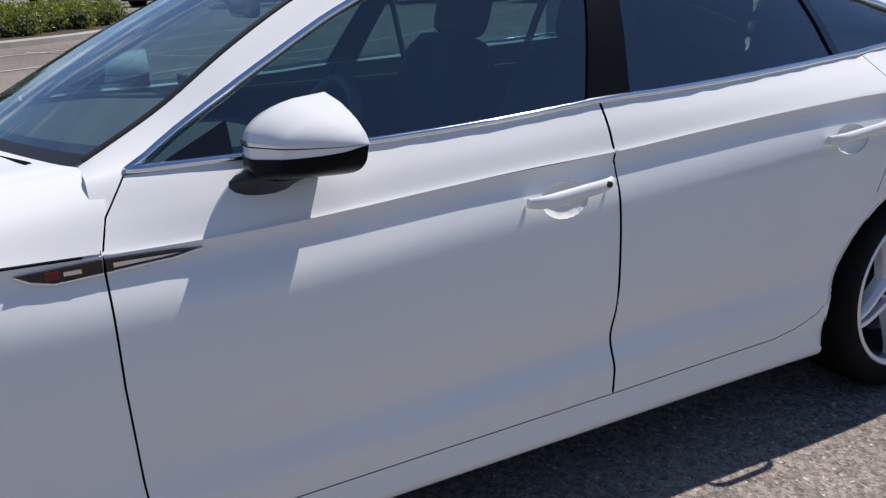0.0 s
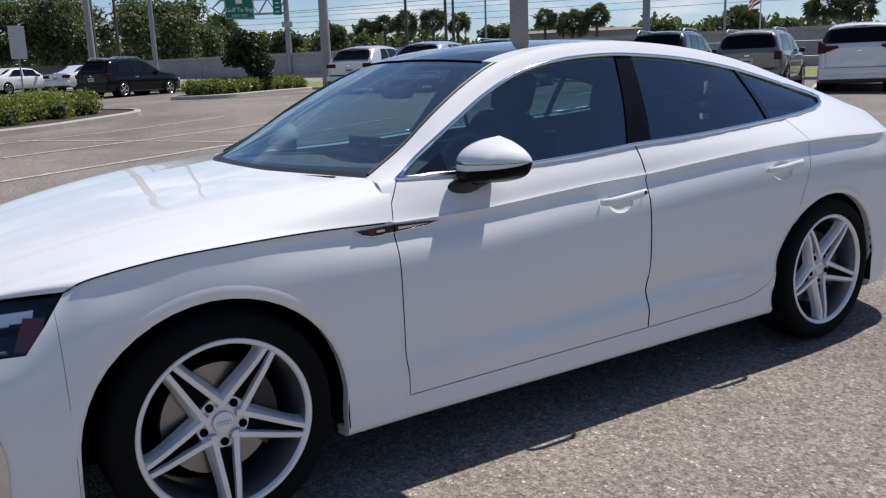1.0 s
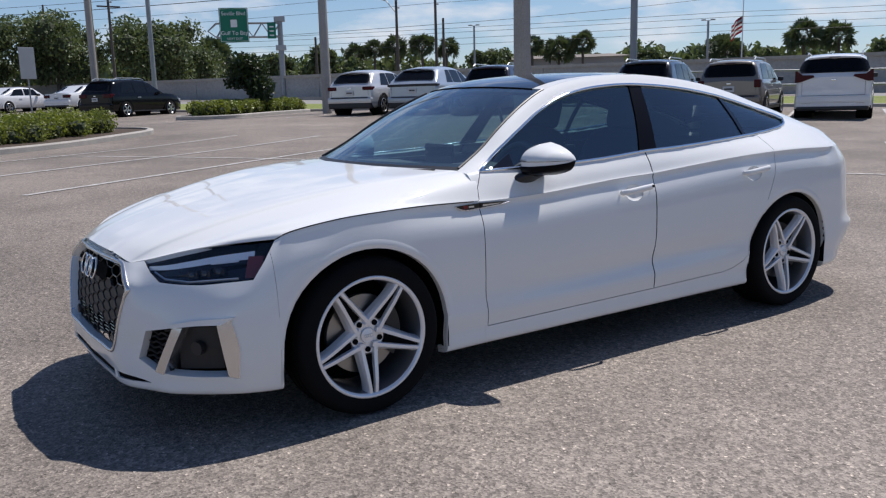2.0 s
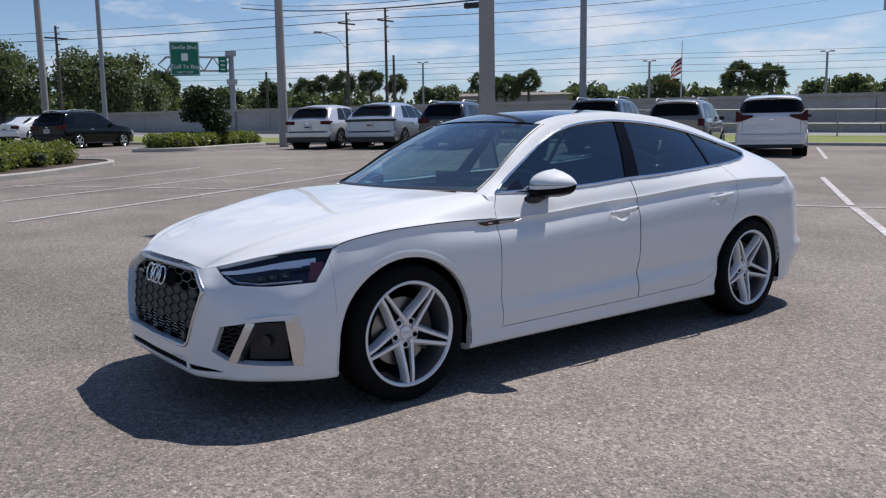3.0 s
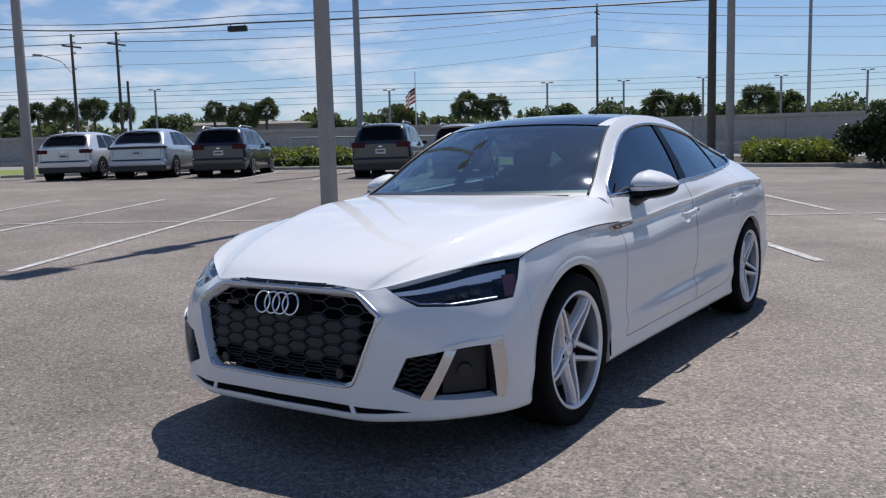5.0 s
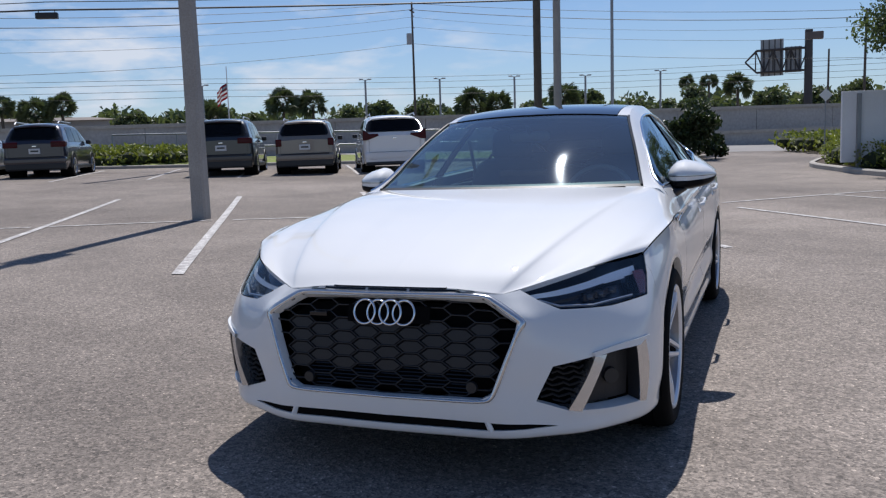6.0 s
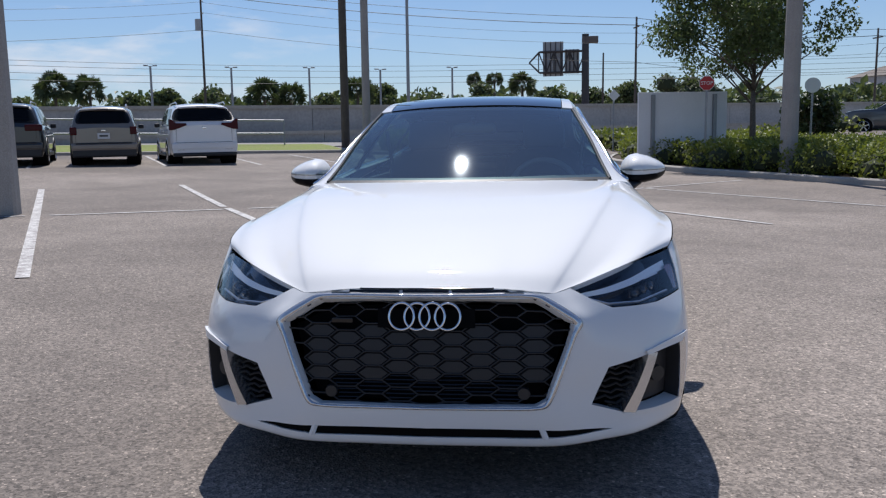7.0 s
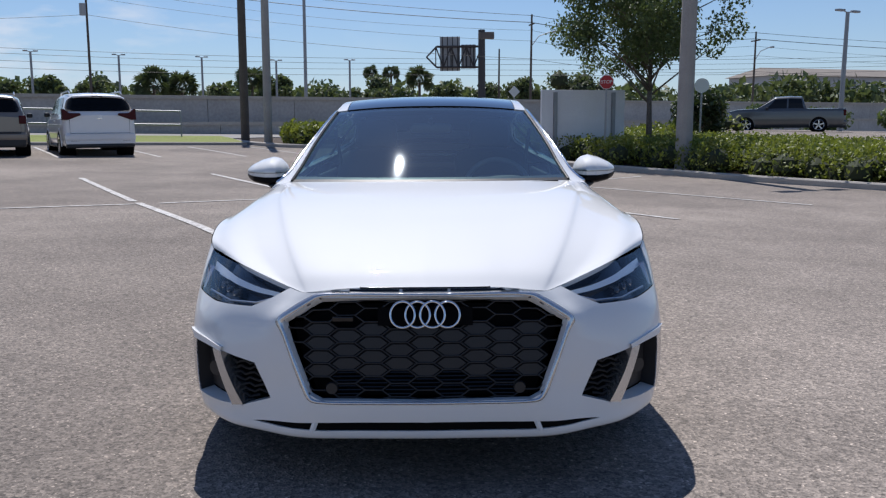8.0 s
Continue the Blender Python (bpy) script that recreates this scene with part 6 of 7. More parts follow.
ribs, lower_ribs = bmesh.new(), bmesh.new()
col = -7
seen_edges = set()
while col <= 7:
    cy = col * CW * 0.96
    row = 0
    cz = 0.655 - (CH / 2 if col % 2 else 0)
    while cz > 0.31:
        ring = hexagon(cy, cz)
        if sum(in_poly(p, mesh_poly) for p in ring) >= 4:
            pts = [nose_at(max(-0.49, min(0.49, y)), max(0.322, min(0.662, z)), -0.030) for y, z in ring]
            for i in range(6):
                a, b = pts[i], pts[(i + 1) % 6]
                key = tuple(sorted((tuple(round(t, 2) for t in a), tuple(round(t, 2) for t in b))))
                if key not in seen_edges:
                    seen_edges.add(key)
                    add_rod(ribs if (a.z + b.z) / 2 > 0.578 else lower_ribs, a, b, 0.0038 if (a.z + b.z) / 2 > 0.578 else 0.0030, seg=6, caps=False)
            if cz < 0.565 and all(in_poly(p, mesh_poly) for p in hexagon(cy, cz, 0.8)):
                low_cell = cz < 0.40 and abs(cy) < 0.40
                if low_cell:
                    for k in (-0.3, 0.0, 0.3):
                        z = cz + CH * k
                        w = CW * (0.52 - 0.35 * abs(k))
                        part("grille_slat", rod(nose_at(cy - w, z, -0.036), nose_at(cy + w, z, -0.036), 0.0035, seg=6), GLOSS_BLACK, coupe)
                else:
                    cell = bmesh.new()
                    front = [cell.verts.new(nose_at(y, z, -0.031)) for y, z in hexagon(cy, cz - 0.002, 0.80)]
                    rim = [cell.verts.new(nose_at(y, z, -0.040)) for y, z in hexagon(cy, cz, 0.98)]
                    cell.faces.new(front)
                    for i in range(6):
                        cell.faces.new((rim[i], rim[(i + 1) % 6], front[(i + 1) % 6], front[i]))
                    bmesh.ops.recalc_face_normals(cell, faces=cell.faces)
                    part("grille_cell", cell, MATT_BLACK, coupe)
        cz -= CH
    col += 1
part("grille_mesh", ribs, GLOSS_BLACK, coupe, "gloss black honeycomb grille", True)
part("lower_grille_mesh", lower_ribs, MATT_BLACK, coupe, "matt dark honeycomb ribs", True)
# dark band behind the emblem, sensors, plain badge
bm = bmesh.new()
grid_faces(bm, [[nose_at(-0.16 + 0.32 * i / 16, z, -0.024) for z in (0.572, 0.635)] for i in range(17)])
part("emblem_plate", bm, LINER_SHADE, coupe)
for k in range(4):
    cy = (k - 1.5) * 0.0493
    bm = bmesh.new()
    ring = [nose_at(cy + 0.0405 * math.cos(2 * math.pi * i / 36), 0.6075 + 0.0405 * math.sin(2 * math.pi * i / 36), 0.008 + 0.004 * (k % 2)) for i in range(36)]
    add_tube(bm, ring, 0.0042, 8, True)
    part("emblem_ring", bm, CHROME, coupe, "plain chrome ring", True)
bm = bmesh.new()
c = nose_at(0.275, 0.596, -0.016)
add_box(bm, c.x - 0.006, c.x + 0.006, c.y - 0.035, c.y + 0.035, c.z - 0.008, c.z + 0.008, 0.003)
part("small_badge", bm, GLOSS_BLACK, coupe)
for y in (-0.315, 0.315):
    c = nose_at(y, 0.362, -0.030)
    part("parking_sensor", rod(c, c + Vector((-0.012, 0, 0)), 0.021, 0.019, 16), PLASTIC, coupe)
# splitter supports
for y in (-0.37, 0.37):
    a, b = nose_at(y, 0.250, -0.01), nose_at(y * 1.04, 0.213, -0.004)
    part("splitter_strut", tube([a, b], 0.011, 6), PAINT, coupe)


# side intakes
def corner_at(p, z, lift=0.0):
    """A place on the left front corner, p across the diagonal."""
    e1 = CORNER[0]
    d = Vector((0.7071, 0.7071, 0))
    hit = LOW.tree.ray_cast(e1 * p - d * 2 + Vector((0, 0, z)), d)
    co = hit[0] if hit[0] else LOW.tree.find_nearest(e1 * p + Vector((-0.3, -0.3, z)))[0]
    return co + LOW.normal(co) * lift


def strip_between(a, b, n, lifts_a, lifts_b):
    """A blade: two outlines across the corner, joined, with thickness."""
    pa, pb = spline(a, n), spline(b, n)
    rows = []
    for u, v in zip(pa, pb):
        rows.append([corner_at(u[0], u[1], l) for l in lifts_a] + [corner_at(v[0], v[1], l) for l in lifts_b])
    return rows


blade_1 = strip_between([(-0.022, 0.460), (-0.060, 0.385), (-0.118, 0.283)], [(0.020, 0.462), (-0.020, 0.385), (-0.075, 0.276)], 12, (-0.06, 0.006), (0.006, -0.07))
blade_2 = strip_between([(0.150, 0.477), (0.163, 0.38), (0.176, 0.268)], [(0.200, 0.492), (0.222, 0.38), (0.212, 0.262)], 12, (0.0, 0.004), (0.004, -0.004))
wall_2 = strip_between([(0.150, 0.477), (0.163, 0.38), (0.176, 0.268)], [(0.150, 0.477), (0.163, 0.38), (0.176, 0.268)], 12, (-0.05,), (0.002,))
blade_3 = strip_between([(-0.025, 0.458), (0.06, 0.470), (0.165, 0.474)], [(-0.03, 0.472), (0.07, 0.490), (0.215, 0.499)], 12, (-0.03, 0.008), (0.010, -0.004))
blade_4 = strip_between([(-0.112, 0.284), (0.03, 0.274), (0.182, 0.270)], [(-0.115, 0.276), (0.03, 0.265), (0.200, 0.260)], 12, (-0.05, 0.004), (0.004, -0.004))
for s in (-1, 1):
    for rows, m, nm in ((blade_1, BLADE, "intake_blade"), (blade_2, BLADE, "intake_blade"), (wall_2, MATT_BLACK, "intake_wall"), (blade_3, PAINT, "intake_fin"), (blade_4, PAINT, "intake_sill")):
        bm = bmesh.new()
        grid_faces(bm, [[Vector((p.x, p.y * -s, p.z)) for p in r] for r in rows])
        bmesh.ops.recalc_face_normals(bm, faces=bm.faces)
        part(nm, bm, m, coupe, "satin silver air-intake blade" if m is BLADE else "")
    bm = bmesh.new()
    for k in range(9):
        z = 0.288 + k * 0.0195
        pts = []
        for i in range(10):
            p = -0.215 + 0.16 * i / 9
            q = (p, z + 0.006 * math.sin(i * 2.1 + k))
            if in_poly(q, INTAKE):
                pts.append(corner_at(q[0], q[1], -0.03))
        if len(pts) > 1:
            add_tube(bm, [Vector((t.x, t.y * -s, t.z)) for t in pts], 0.0042, 5)
    part("intake_mesh", bm, MATT_BLACK, coupe)
    bm = bmesh.new()
    rows = [[corner_at(p, z, -0.045) for z in (0.285, 0.37, 0.46)] for p in (-0.03, 0.05, 0.10, 0.155)]
    grid_faces(bm, [[Vector((p.x, p.y * -s, p.z)) for p in r] for r in rows])
    part("intake_blank", bm, MATT_BLACK, coupe, "matt dark intake blanking panel")
    c = corner_at(0.065, 0.375, -0.045)
    c.y *= -s
    part("intake_sensor", rod(c, c + Vector((-0.02, s * 0.012, 0)), 0.028, 0.026, 18), PLASTIC, coupe)
intake_hole.free()


# headlamps
bm0 = lamp_skin
lamp_copy = bm0.copy()
panel("headlamp", lamp_copy, LOW, LENS_GLASS, coupe, 0.003, 0.0, "clear headlamp cover over a dark housing")
lamps = [o for o in coupe.children if o.name.startswith("headlamp")]
for s, cover in zip((-1, 1), lamps):
    bm = bm0.copy()
    front = {v: v.co.copy() for v in bm.verts}
    edge = [e for e in bm.edges if e.is_boundary]
    for v in bm.verts:
        v.co -= LOW.normal(v.co) * 0.055
    for e in edge:
        a, b = e.verts
        bm.faces.new([bm.verts.new(p) for p in (front[a] - LOW.normal(front[a]) * 0.003, front[b] - LOW.normal(front[b]) * 0.003, b.co, a.co)])
    bmesh.ops.scale(bm, vec=(1, -s, 1), verts=bm.verts)
    part("lamp_housing", bm, GLOSS_BLACK, cover, "gloss black lamp housing")

    def put(pts, lift):
        return [Vector((q.x, q.y * -s, q.z)) for q in (corner_at(p, z, lift) for p, z in pts)]
    # daytime strip along the top edge, widened in white as the sky's reflection, bright reflector steps, lower line
    top = [(-0.185, 0.680), (-0.10, 0.690), (0.0, 0.708), (0.12, 0.728), (0.255, 0.742)]
    bm = bmesh.new()
    up, dn = put([(t[0], t[1] - 0.012) for t in spline(top, 24)], -0.008), put([(t[0] + 0.002, t[1] - 0.022 - 0.014 * i / 23) for i, t in enumerate(spline(top, 24))], -0.016)
    grid_faces(bm, list(zip(up, dn)))
    part("daytime_glare_strip", bm, REFLECTOR, cover, "silver daytime light strip, widened to show the sky's reflection")
    part("light_line", tube(put([(-0.16, 0.655), (-0.10, 0.634), (0.02, 0.630), (0.21, 0.640)], -0.022), 0.0045, 6), SATIN, cover)
    bm = bmesh.new()
    grid_faces(bm, [put([(p, 0.688 + 0.07 * (p - 0.05)), (p, 0.704 + 0.09 * (p - 0.05))], -0.020) for p in np.linspace(0.095, 0.200, 10)])
    part("daytime_block", bm, REFLECTOR, cover, "white daytime light block")
    for k, p in enumerate((0.02, 0.075, 0.13)):
        c = put([(p, 0.664 + 0.006 * k)], -0.042)[0]
        bm = bmesh.new()
        add_box(bm, -0.012, 0.012, -0.021, 0.021, -0.015, 0.015, 0.004, Matrix.Translation(c) @ Matrix.Rotation(radians(-40 * s), 4, "Z"))
        lens = part("projector", bm, GLOSS_BLACK, cover)
        n = Vector((-0.77, s * 0.64, 0)).normalized()
        bm = bmesh.new()
        bmesh.ops.create_uvsphere(bm, u_segments=14, v_segments=8, radius=0.0115)
        bmesh.ops.translate(bm, vec=c + n * 0.014, verts=bm.verts)
        part("projector_lens", bm, ROOF_GLASS, lens, "", True)
    bm = bmesh.new()
    rows = [put([(p, z) for z in (0.636, 0.665, 0.690, 0.712)], -0.007) for p in (0.236, 0.255, 0.275, 0.292)]
    grid_faces(bm, rows)
    part("side_marker", bm, AMBER, cover, "dark red side marker")
bm0.free()

# fender vent trim
VENT = [(0.448, 0.815), (0.470, 0.800), (0.505, 0.791), (0.59, 0.794), (0.70, 0.801), (0.752, 0.811), (0.70, 0.8155), (0.59, 0.819)]


def side_at(x, z, lift=0.0):
    hit = LOW.tree.ray_cast(Vector((x, -2, z)), Vector((0, 1, 0)))
    co = hit[0] if hit[0] else LOW.tree.find_nearest(Vector((x, -0.87, z)))[0]
    return co + LOW.normal(co) * lift


for s in (-1, 1):
    for x0, x1 in ((0.44, 0.583), (0.588, 0.76)):
        poly = [p for p in VENT if x0 <= p[0] <= x1]
        cutz = [(0.583 if x0 < 0.5 else 0.588, 0.794), (0.583 if x0 < 0.5 else 0.588, 0.819)]
        if x0 < 0.5:
            outline = poly[:3] + cutz
        else:
            outline = [cutz[0]] + poly[1:-1] + [cutz[1]]
        bm = bmesh.new()
        f = [side_at(x, z, 0.006) for x, z in outline]
        b = [side_at(x, z, -0.004) for x, z in outline]
        fv = [bm.verts.new((p.x, p.y * -s, p.z)) for p in f]
        bv = [bm.verts.new((p.x, p.y * -s, p.z)) for p in b]
        bm.faces.new(fv)
        for i in range(len(fv)):
            bm.faces.new((fv[i], fv[(i + 1) % len(fv)], bv[(i + 1) % len(fv)], bv[i]))
        bmesh.ops.recalc_face_normals(bm, faces=bm.faces)
        v = part("vent_trim", bm, GLOSS_BLACK, coupe, "gloss black side vent trim with a chrome edge")
        line = [p for p in ([(0.448, 0.815), (0.470, 0.800), (0.505, 0.791), (0.583, 0.794)] if x0 < 0.5 else [(0.588, 0.794), (0.70, 0.801), (0.752, 0.811)])]
        part("chrome_edge", tube([Vector((q.x, q.y * -s, q.z)) for q in (side_at(x, z, 0.007) for x, z in line)], 0.0025, 6), CHROME, v)
        if x0 < 0.5:
            c = side_at(0.505, 0.806, 0.007)
            part("red_badge", box(c.x - 0.013, c.x + 0.010, c.y * -s - 0.002, c.y * -s + 0.002, c.z - 0.007, c.z + 0.007, 0.001), BADGE_RED, v)
            part("badge_bar", box(c.x + 0.016, c.x + 0.044, c.y * -s - 0.002, c.y * -s + 0.002, c.z - 0.003, c.z + 0.004), SATIN, v)
        else:
            c = side_at(0.66, 0.807, 0.0)
            bm = bmesh.new()
            q = [side_at(x, z, 0.0075) for x, z in ((0.60, 0.802), (0.68, 0.806), (0.715, 0.810), (0.60, 0.812))]
            bm.faces.new([bm.verts.new((p.x, p.y * -s, p.z)) for p in q])
            part("vent_insert", bm, SATIN, v)


# door mirrors
def along(pts, t):
    xs = [p[0] for p in pts]
    return float(np.interp(t, xs, [p[1] for p in pts]))


def mirror_shell(s, v0, v1, lift=0.0):
    """The mirror's front skin between two heights (-1 underside, 0 at the strip, 1 top edge)."""
    bm = bmesh.new()
    rows = []
    for i in range(29):
        t = i / 28
        e = (1 - abs(2 * t - 1) ** 5) ** 0.5 * 0.96 + 0.04
        top = 0.984 + (along([(0, 0.050), (0.18, 0.071), (0.36, 0.078), (0.6, 0.064), (0.85, 0.040), (1, 0.022)], t)) * e
        bot = 0.984 - along([(0, 0.078), (0.5, 0.072), (1, 0.046)], t) * e
        rear = 0.995 + 0.028 * t
        deep = along([(0, 0.120), (0.2, 0.152), (0.45, 0.158), (0.75, 0.125), (1, 0.055)], t) * e
        row = []
        for k in range(13):
            v = v0 + (v1 - v0) * k / 12
            z = 0.984 + (v * (top - 0.984) if v > 0 else v * (0.984 - bot))
            q = (1 - abs(v) ** (1.9 if v > 0 else 9.0)) ** 0.5
            row.append((rear - deep * q - lift, s * (0.764 + 0.234 * t), z))
        rows.append(row)
    grid_faces(bm, rows)
    bmesh.ops.remove_doubles(bm, verts=bm.verts, dist=0.0003)
    bmesh.ops.recalc_face_normals(bm, faces=bm.faces)
    return bm


for s, door in zip((-1, 1), front_doors):
    mir = part("door_mirror", mirror_shell(s, 0.05, 1.0), PAINT, door, "white mirror cap with a black base", True)
    part("mirror_line", mirror_shell(s, -0.02, 0.07, 0.004), SATIN, mir, "slim silver indicator strip", True)
    part("mirror_seam", mirror_shell(s, -0.06, -0.02, 0.003), LINER_SHADE, mir)
    part("mirror_skirt", mirror_shell(s, -0.36, 0.0), PAINT, mir, "", True)
    part("mirror_base", mirror_shell(s, -1.0, -0.34, 0.002), PILLAR_BLACK, mir, "black mirror underside", True)
    bm = bmesh.new()
    edge_hi, edge_lo = [], []
    for i in range(15):
        t = i / 14
        e = (1 - abs(2 * t - 1) ** 5) ** 0.5 * 0.96 + 0.04
        x, y = 0.993 + 0.028 * t, s * (0.764 + 0.234 * t)
        edge_hi.append((x, y, 0.984 + along([(0, 0.050), (0.18, 0.071), (0.36, 0.078), (0.6, 0.064), (0.85, 0.040), (1, 0.022)], t) * e))
        edge_lo.append((x, y, 0.984 - along([(0, 0.078), (0.5, 0.072), (1, 0.046)], t) * e))
    grid_faces(bm, [edge_hi, edge_lo])
    part("mirror_back", bm, GLOSS_BLACK, mir)
    bm = bmesh.new()
    rows = []
    for (x, y, z), w, h in zip([(0.925, 0.862, 0.922), (0.900, 0.835, 0.912), (0.880, 0.808, 0.898), (0.868, 0.778, 0.884)], (0.052, 0.056, 0.060, 0.066), (0.012, 0.020, 0.030, 0.040)):
        rows.append([(x + w * math.cos(2 * math.pi * k / 14), s * y, z + h * math.sin(2 * math.pi * k / 14)) for k in range(14)])
    grid_faces(bm, rows, True)
    bmesh.ops.recalc_face_normals(bm, faces=bm.faces)
    part("mirror_foot", bm, PLASTIC, mir, "", True)
    bm = bmesh.new()
    rows = [[(1.004 + 0.028 * (0.5 + 0.4 * math.cos(2 * math.pi * k / 20) * q), s * (0.886 + 0.088 * math.cos(2 * math.pi * k / 20) * q), 0.990 + 0.044 * math.sin(2 * math.pi * k / 20) * q) for k in range(20)] for q in (1.0, 0.01)]
    grid_faces(bm, rows, True)
    part("mirror_glass", bm, CHROME, mir)
    # black sail corner of the window
    bm = bmesh.new()
    q = [UPPER.tree.find_nearest(Vector((x, -y, z)))[0] for x, y, z in ((0.70, 0.775, 0.952), (0.845, 0.78, 0.952), (0.845, 0.75, 1.035))]
    bm.faces.new([bm.verts.new((p.x, (p.y - 0.004) * -s, p.z)) for p in q])
    part("window_corner", bm, GLOSS_BLACK, door)


# wheels of the coupe
def coupe_wheel(x, s, y):
    R = 0.327
    bm = bmesh.new()
    prof = [(0.235, -0.105), (0.262, -0.118), (0.298, -0.122), (0.316, -0.112), (0.325, -0.092), (0.327, -0.05), (0.327, 0.05), (0.325, 0.092), (0.316, 0.112), (0.298, 0.122), (0.262, 0.118), (0.243, 0.108)]
    n = 72
    rows = [[(q * math.cos(2 * math.pi * i / n), k * s, q * math.sin(2 * math.pi * i / n)) for q, k in prof] for i in range(n + 1)]
    grid_faces(bm, rows)
    bmesh.ops.remove_doubles(bm, verts=bm.verts, dist=0.0003)
    bmesh.ops.recalc_face_normals(bm, faces=bm.faces)
    at = Matrix.Translation((x, y * s, R))
    wh = new("wheel")
    wh.parent = coupe
    wh.matrix_local = at
    part("tyre", bm, RUBBER, wh, "black low-profile tyre", True)
    bm = bmesh.new()
    for k in (-0.055, 0.0, 0.055):
        add_tube(bm, [(0.3275 * math.cos(2 * math.pi * i / 60), k, 0.3275 * math.sin(2 * math.pi * i / 60)) for i in range(60)], 0.005, 4, True)
    part("tread_groove", bm, LINER_SHADE, wh)
    bm = bmesh.new()
    prof = [(0.252, 0.098), (0.256, 0.112), (0.250, 0.118), (0.240, 0.114), (0.236, 0.104)]
    rows = [[(q * math.cos(2 * math.pi * i / n), k * s, q * math.sin(2 * math.pi * i / n)) for q, k in prof] for i in range(n + 1)]
    grid_faces(bm, rows)
    bmesh.ops.recalc_face_normals(bm, faces=bm.faces)
    rim = part("rim", bm, ALUMINIUM, wh, "silver alloy rim with five twin spokes", True)
    bm = bmesh.new()
    rows = [[(q * math.cos(2 * math.pi * i / n), k * s, q * math.sin(2 * math.pi * i / n)) for q, k in ((0.237, 0.104), (0.230, 0.07), (0.226, 0.0), (0.230, -0.10))] for i in range(n + 1)]
    grid_faces(bm, rows)
    part("rim_barrel", bm, BARREL, rim, "darker inner barrel of the rim", True)
    for arm in range(5):
        a = math.pi * 1.5 + arm * 2 * math.pi / 5
        ar, at_ = Vector((math.cos(a), 0, math.sin(a))), Vector((-math.sin(a), 0, math.cos(a)))
        # two slim blades that close in towards the rim, with a dark slot between
        for side in (-1, 1):
            bm = bmesh.new()
            rows = []
            for f in np.linspace(0, 1, 9):
                r = 0.030 + (0.243 - 0.030) * f
                off = 0.0335 * (1 - f) + 0.0125 * f
                hw = 0.0076 + 0.0014 * (1 - f)
                flank = 0.010 + 0.010 * (1 - f) ** 2 + (0.008 * max(0, f - 0.85) / 0.15)
                face = 0.080 + 0.028 * smooth01(f * 1.1)
                c = ar * r
                row = []
                for lat, dv in ((off - hw - 0.001, -0.028), (off - hw, -0.002), (off - hw + 0.002, 0.0), (off + hw - 0.002, 0.0), (off + hw, -0.002), (off + hw + flank * 0.55, -0.016), (off + hw + flank, -0.040)):
                    p = c + at_ * (side * lat)
                    row.append((p.x, (face + dv) * s, p.z))
                rows.append(row)
            grid_faces(bm, rows)
            bmesh.ops.recalc_face_normals(bm, faces=bm.faces)
            part("spoke", bm, ALUMINIUM, rim)
        rows = []
        for f in (0.0, 0.3, 0.6, 1.0):
            r = 0.082 + 0.158 * f
            w = 0.025 * (1 - f) + 0.010 * f
            rows.append([tuple(ar * r - at_ * w + Vector((0, (0.066 + 0.028 * smooth01(f * 1.1)) * s, 0))), tuple(ar * r + at_ * w + Vector((0, (0.066 + 0.028 * smooth01(f * 1.1)) * s, 0)))])
        b2 = bmesh.new()
        grid_faces(b2, rows)
        part("spoke_web", b2, LINER_SHADE, rim)
        c = Vector((0.060 * math.cos(a), 0, 0.060 * math.sin(a)))
        part("wheel_bolt", rod(c + Vector((0, 0.05 * s, 0)), c + Vector((0, 0.071 * s, 0)), 0.0125, 0.012, 10), LINER_SHADE, rim)
    bm = bmesh.new()
    prof = [(0.034, 0.03), (0.033, 0.070), (0.031, 0.0745), (0.028, 0.076), (0.026, 0.0735), (0.024, 0.0745), (0.0005, 0.076)]
    rows = [[(q * math.cos(2 * math.pi * i / 36), k * s, q * math.sin(2 * math.pi * i / 36)) for q, k in prof] for i in range(37)]
    grid_faces(bm, rows)
    bmesh.ops.recalc_face_normals(bm, faces=bm.faces)
    part("hub", bm, ALUMINIUM, rim, "", True)
    part("hub_plate", rod((0, 0.045 * s, 0), (0, 0.066 * s, 0), 0.080, 0.077, 30), ALUMINIUM, rim)
    bm = bmesh.new()
    for k in range(4):
        add_tube(bm, [((k - 1.5) * 0.0095 + 0.006 * math.cos(2 * math.pi * i / 14), 0.079 * s, 0.006 * math.sin(2 * math.pi * i / 14)) for i in range(14)], 0.0009, 4, True)
    part("hub_emblem", bm, CHROME, rim)
    part("brake_disc", rod((0, 0.005 * s, 0), (0, 0.028 * s, 0), 0.165, 0.165, 40), DISC, wh, "bare steel brake disc")
    bm = bmesh.new()
    rows = []
    for i in range(9):
        a = radians(-40 + 80 * i / 8)
        rows.append([(q * math.cos(a), k * s, q * math.sin(a)) for q, k in ((0.11, 0.04), (0.172, 0.045), (0.178, 0.02), (0.178, -0.04), (0.11, -0.04))])
    grid_faces(bm, rows, True)
    bmesh.ops.recalc_face_normals(bm, faces=bm.faces)
    part("brake_caliper", bm, PLASTIC, wh)
    part("wheel_back", rod((0, -0.09 * s, 0), (0, -0.085 * s, 0), 0.222, 0.222, 32), LINER_SHADE, wh)
    return wh


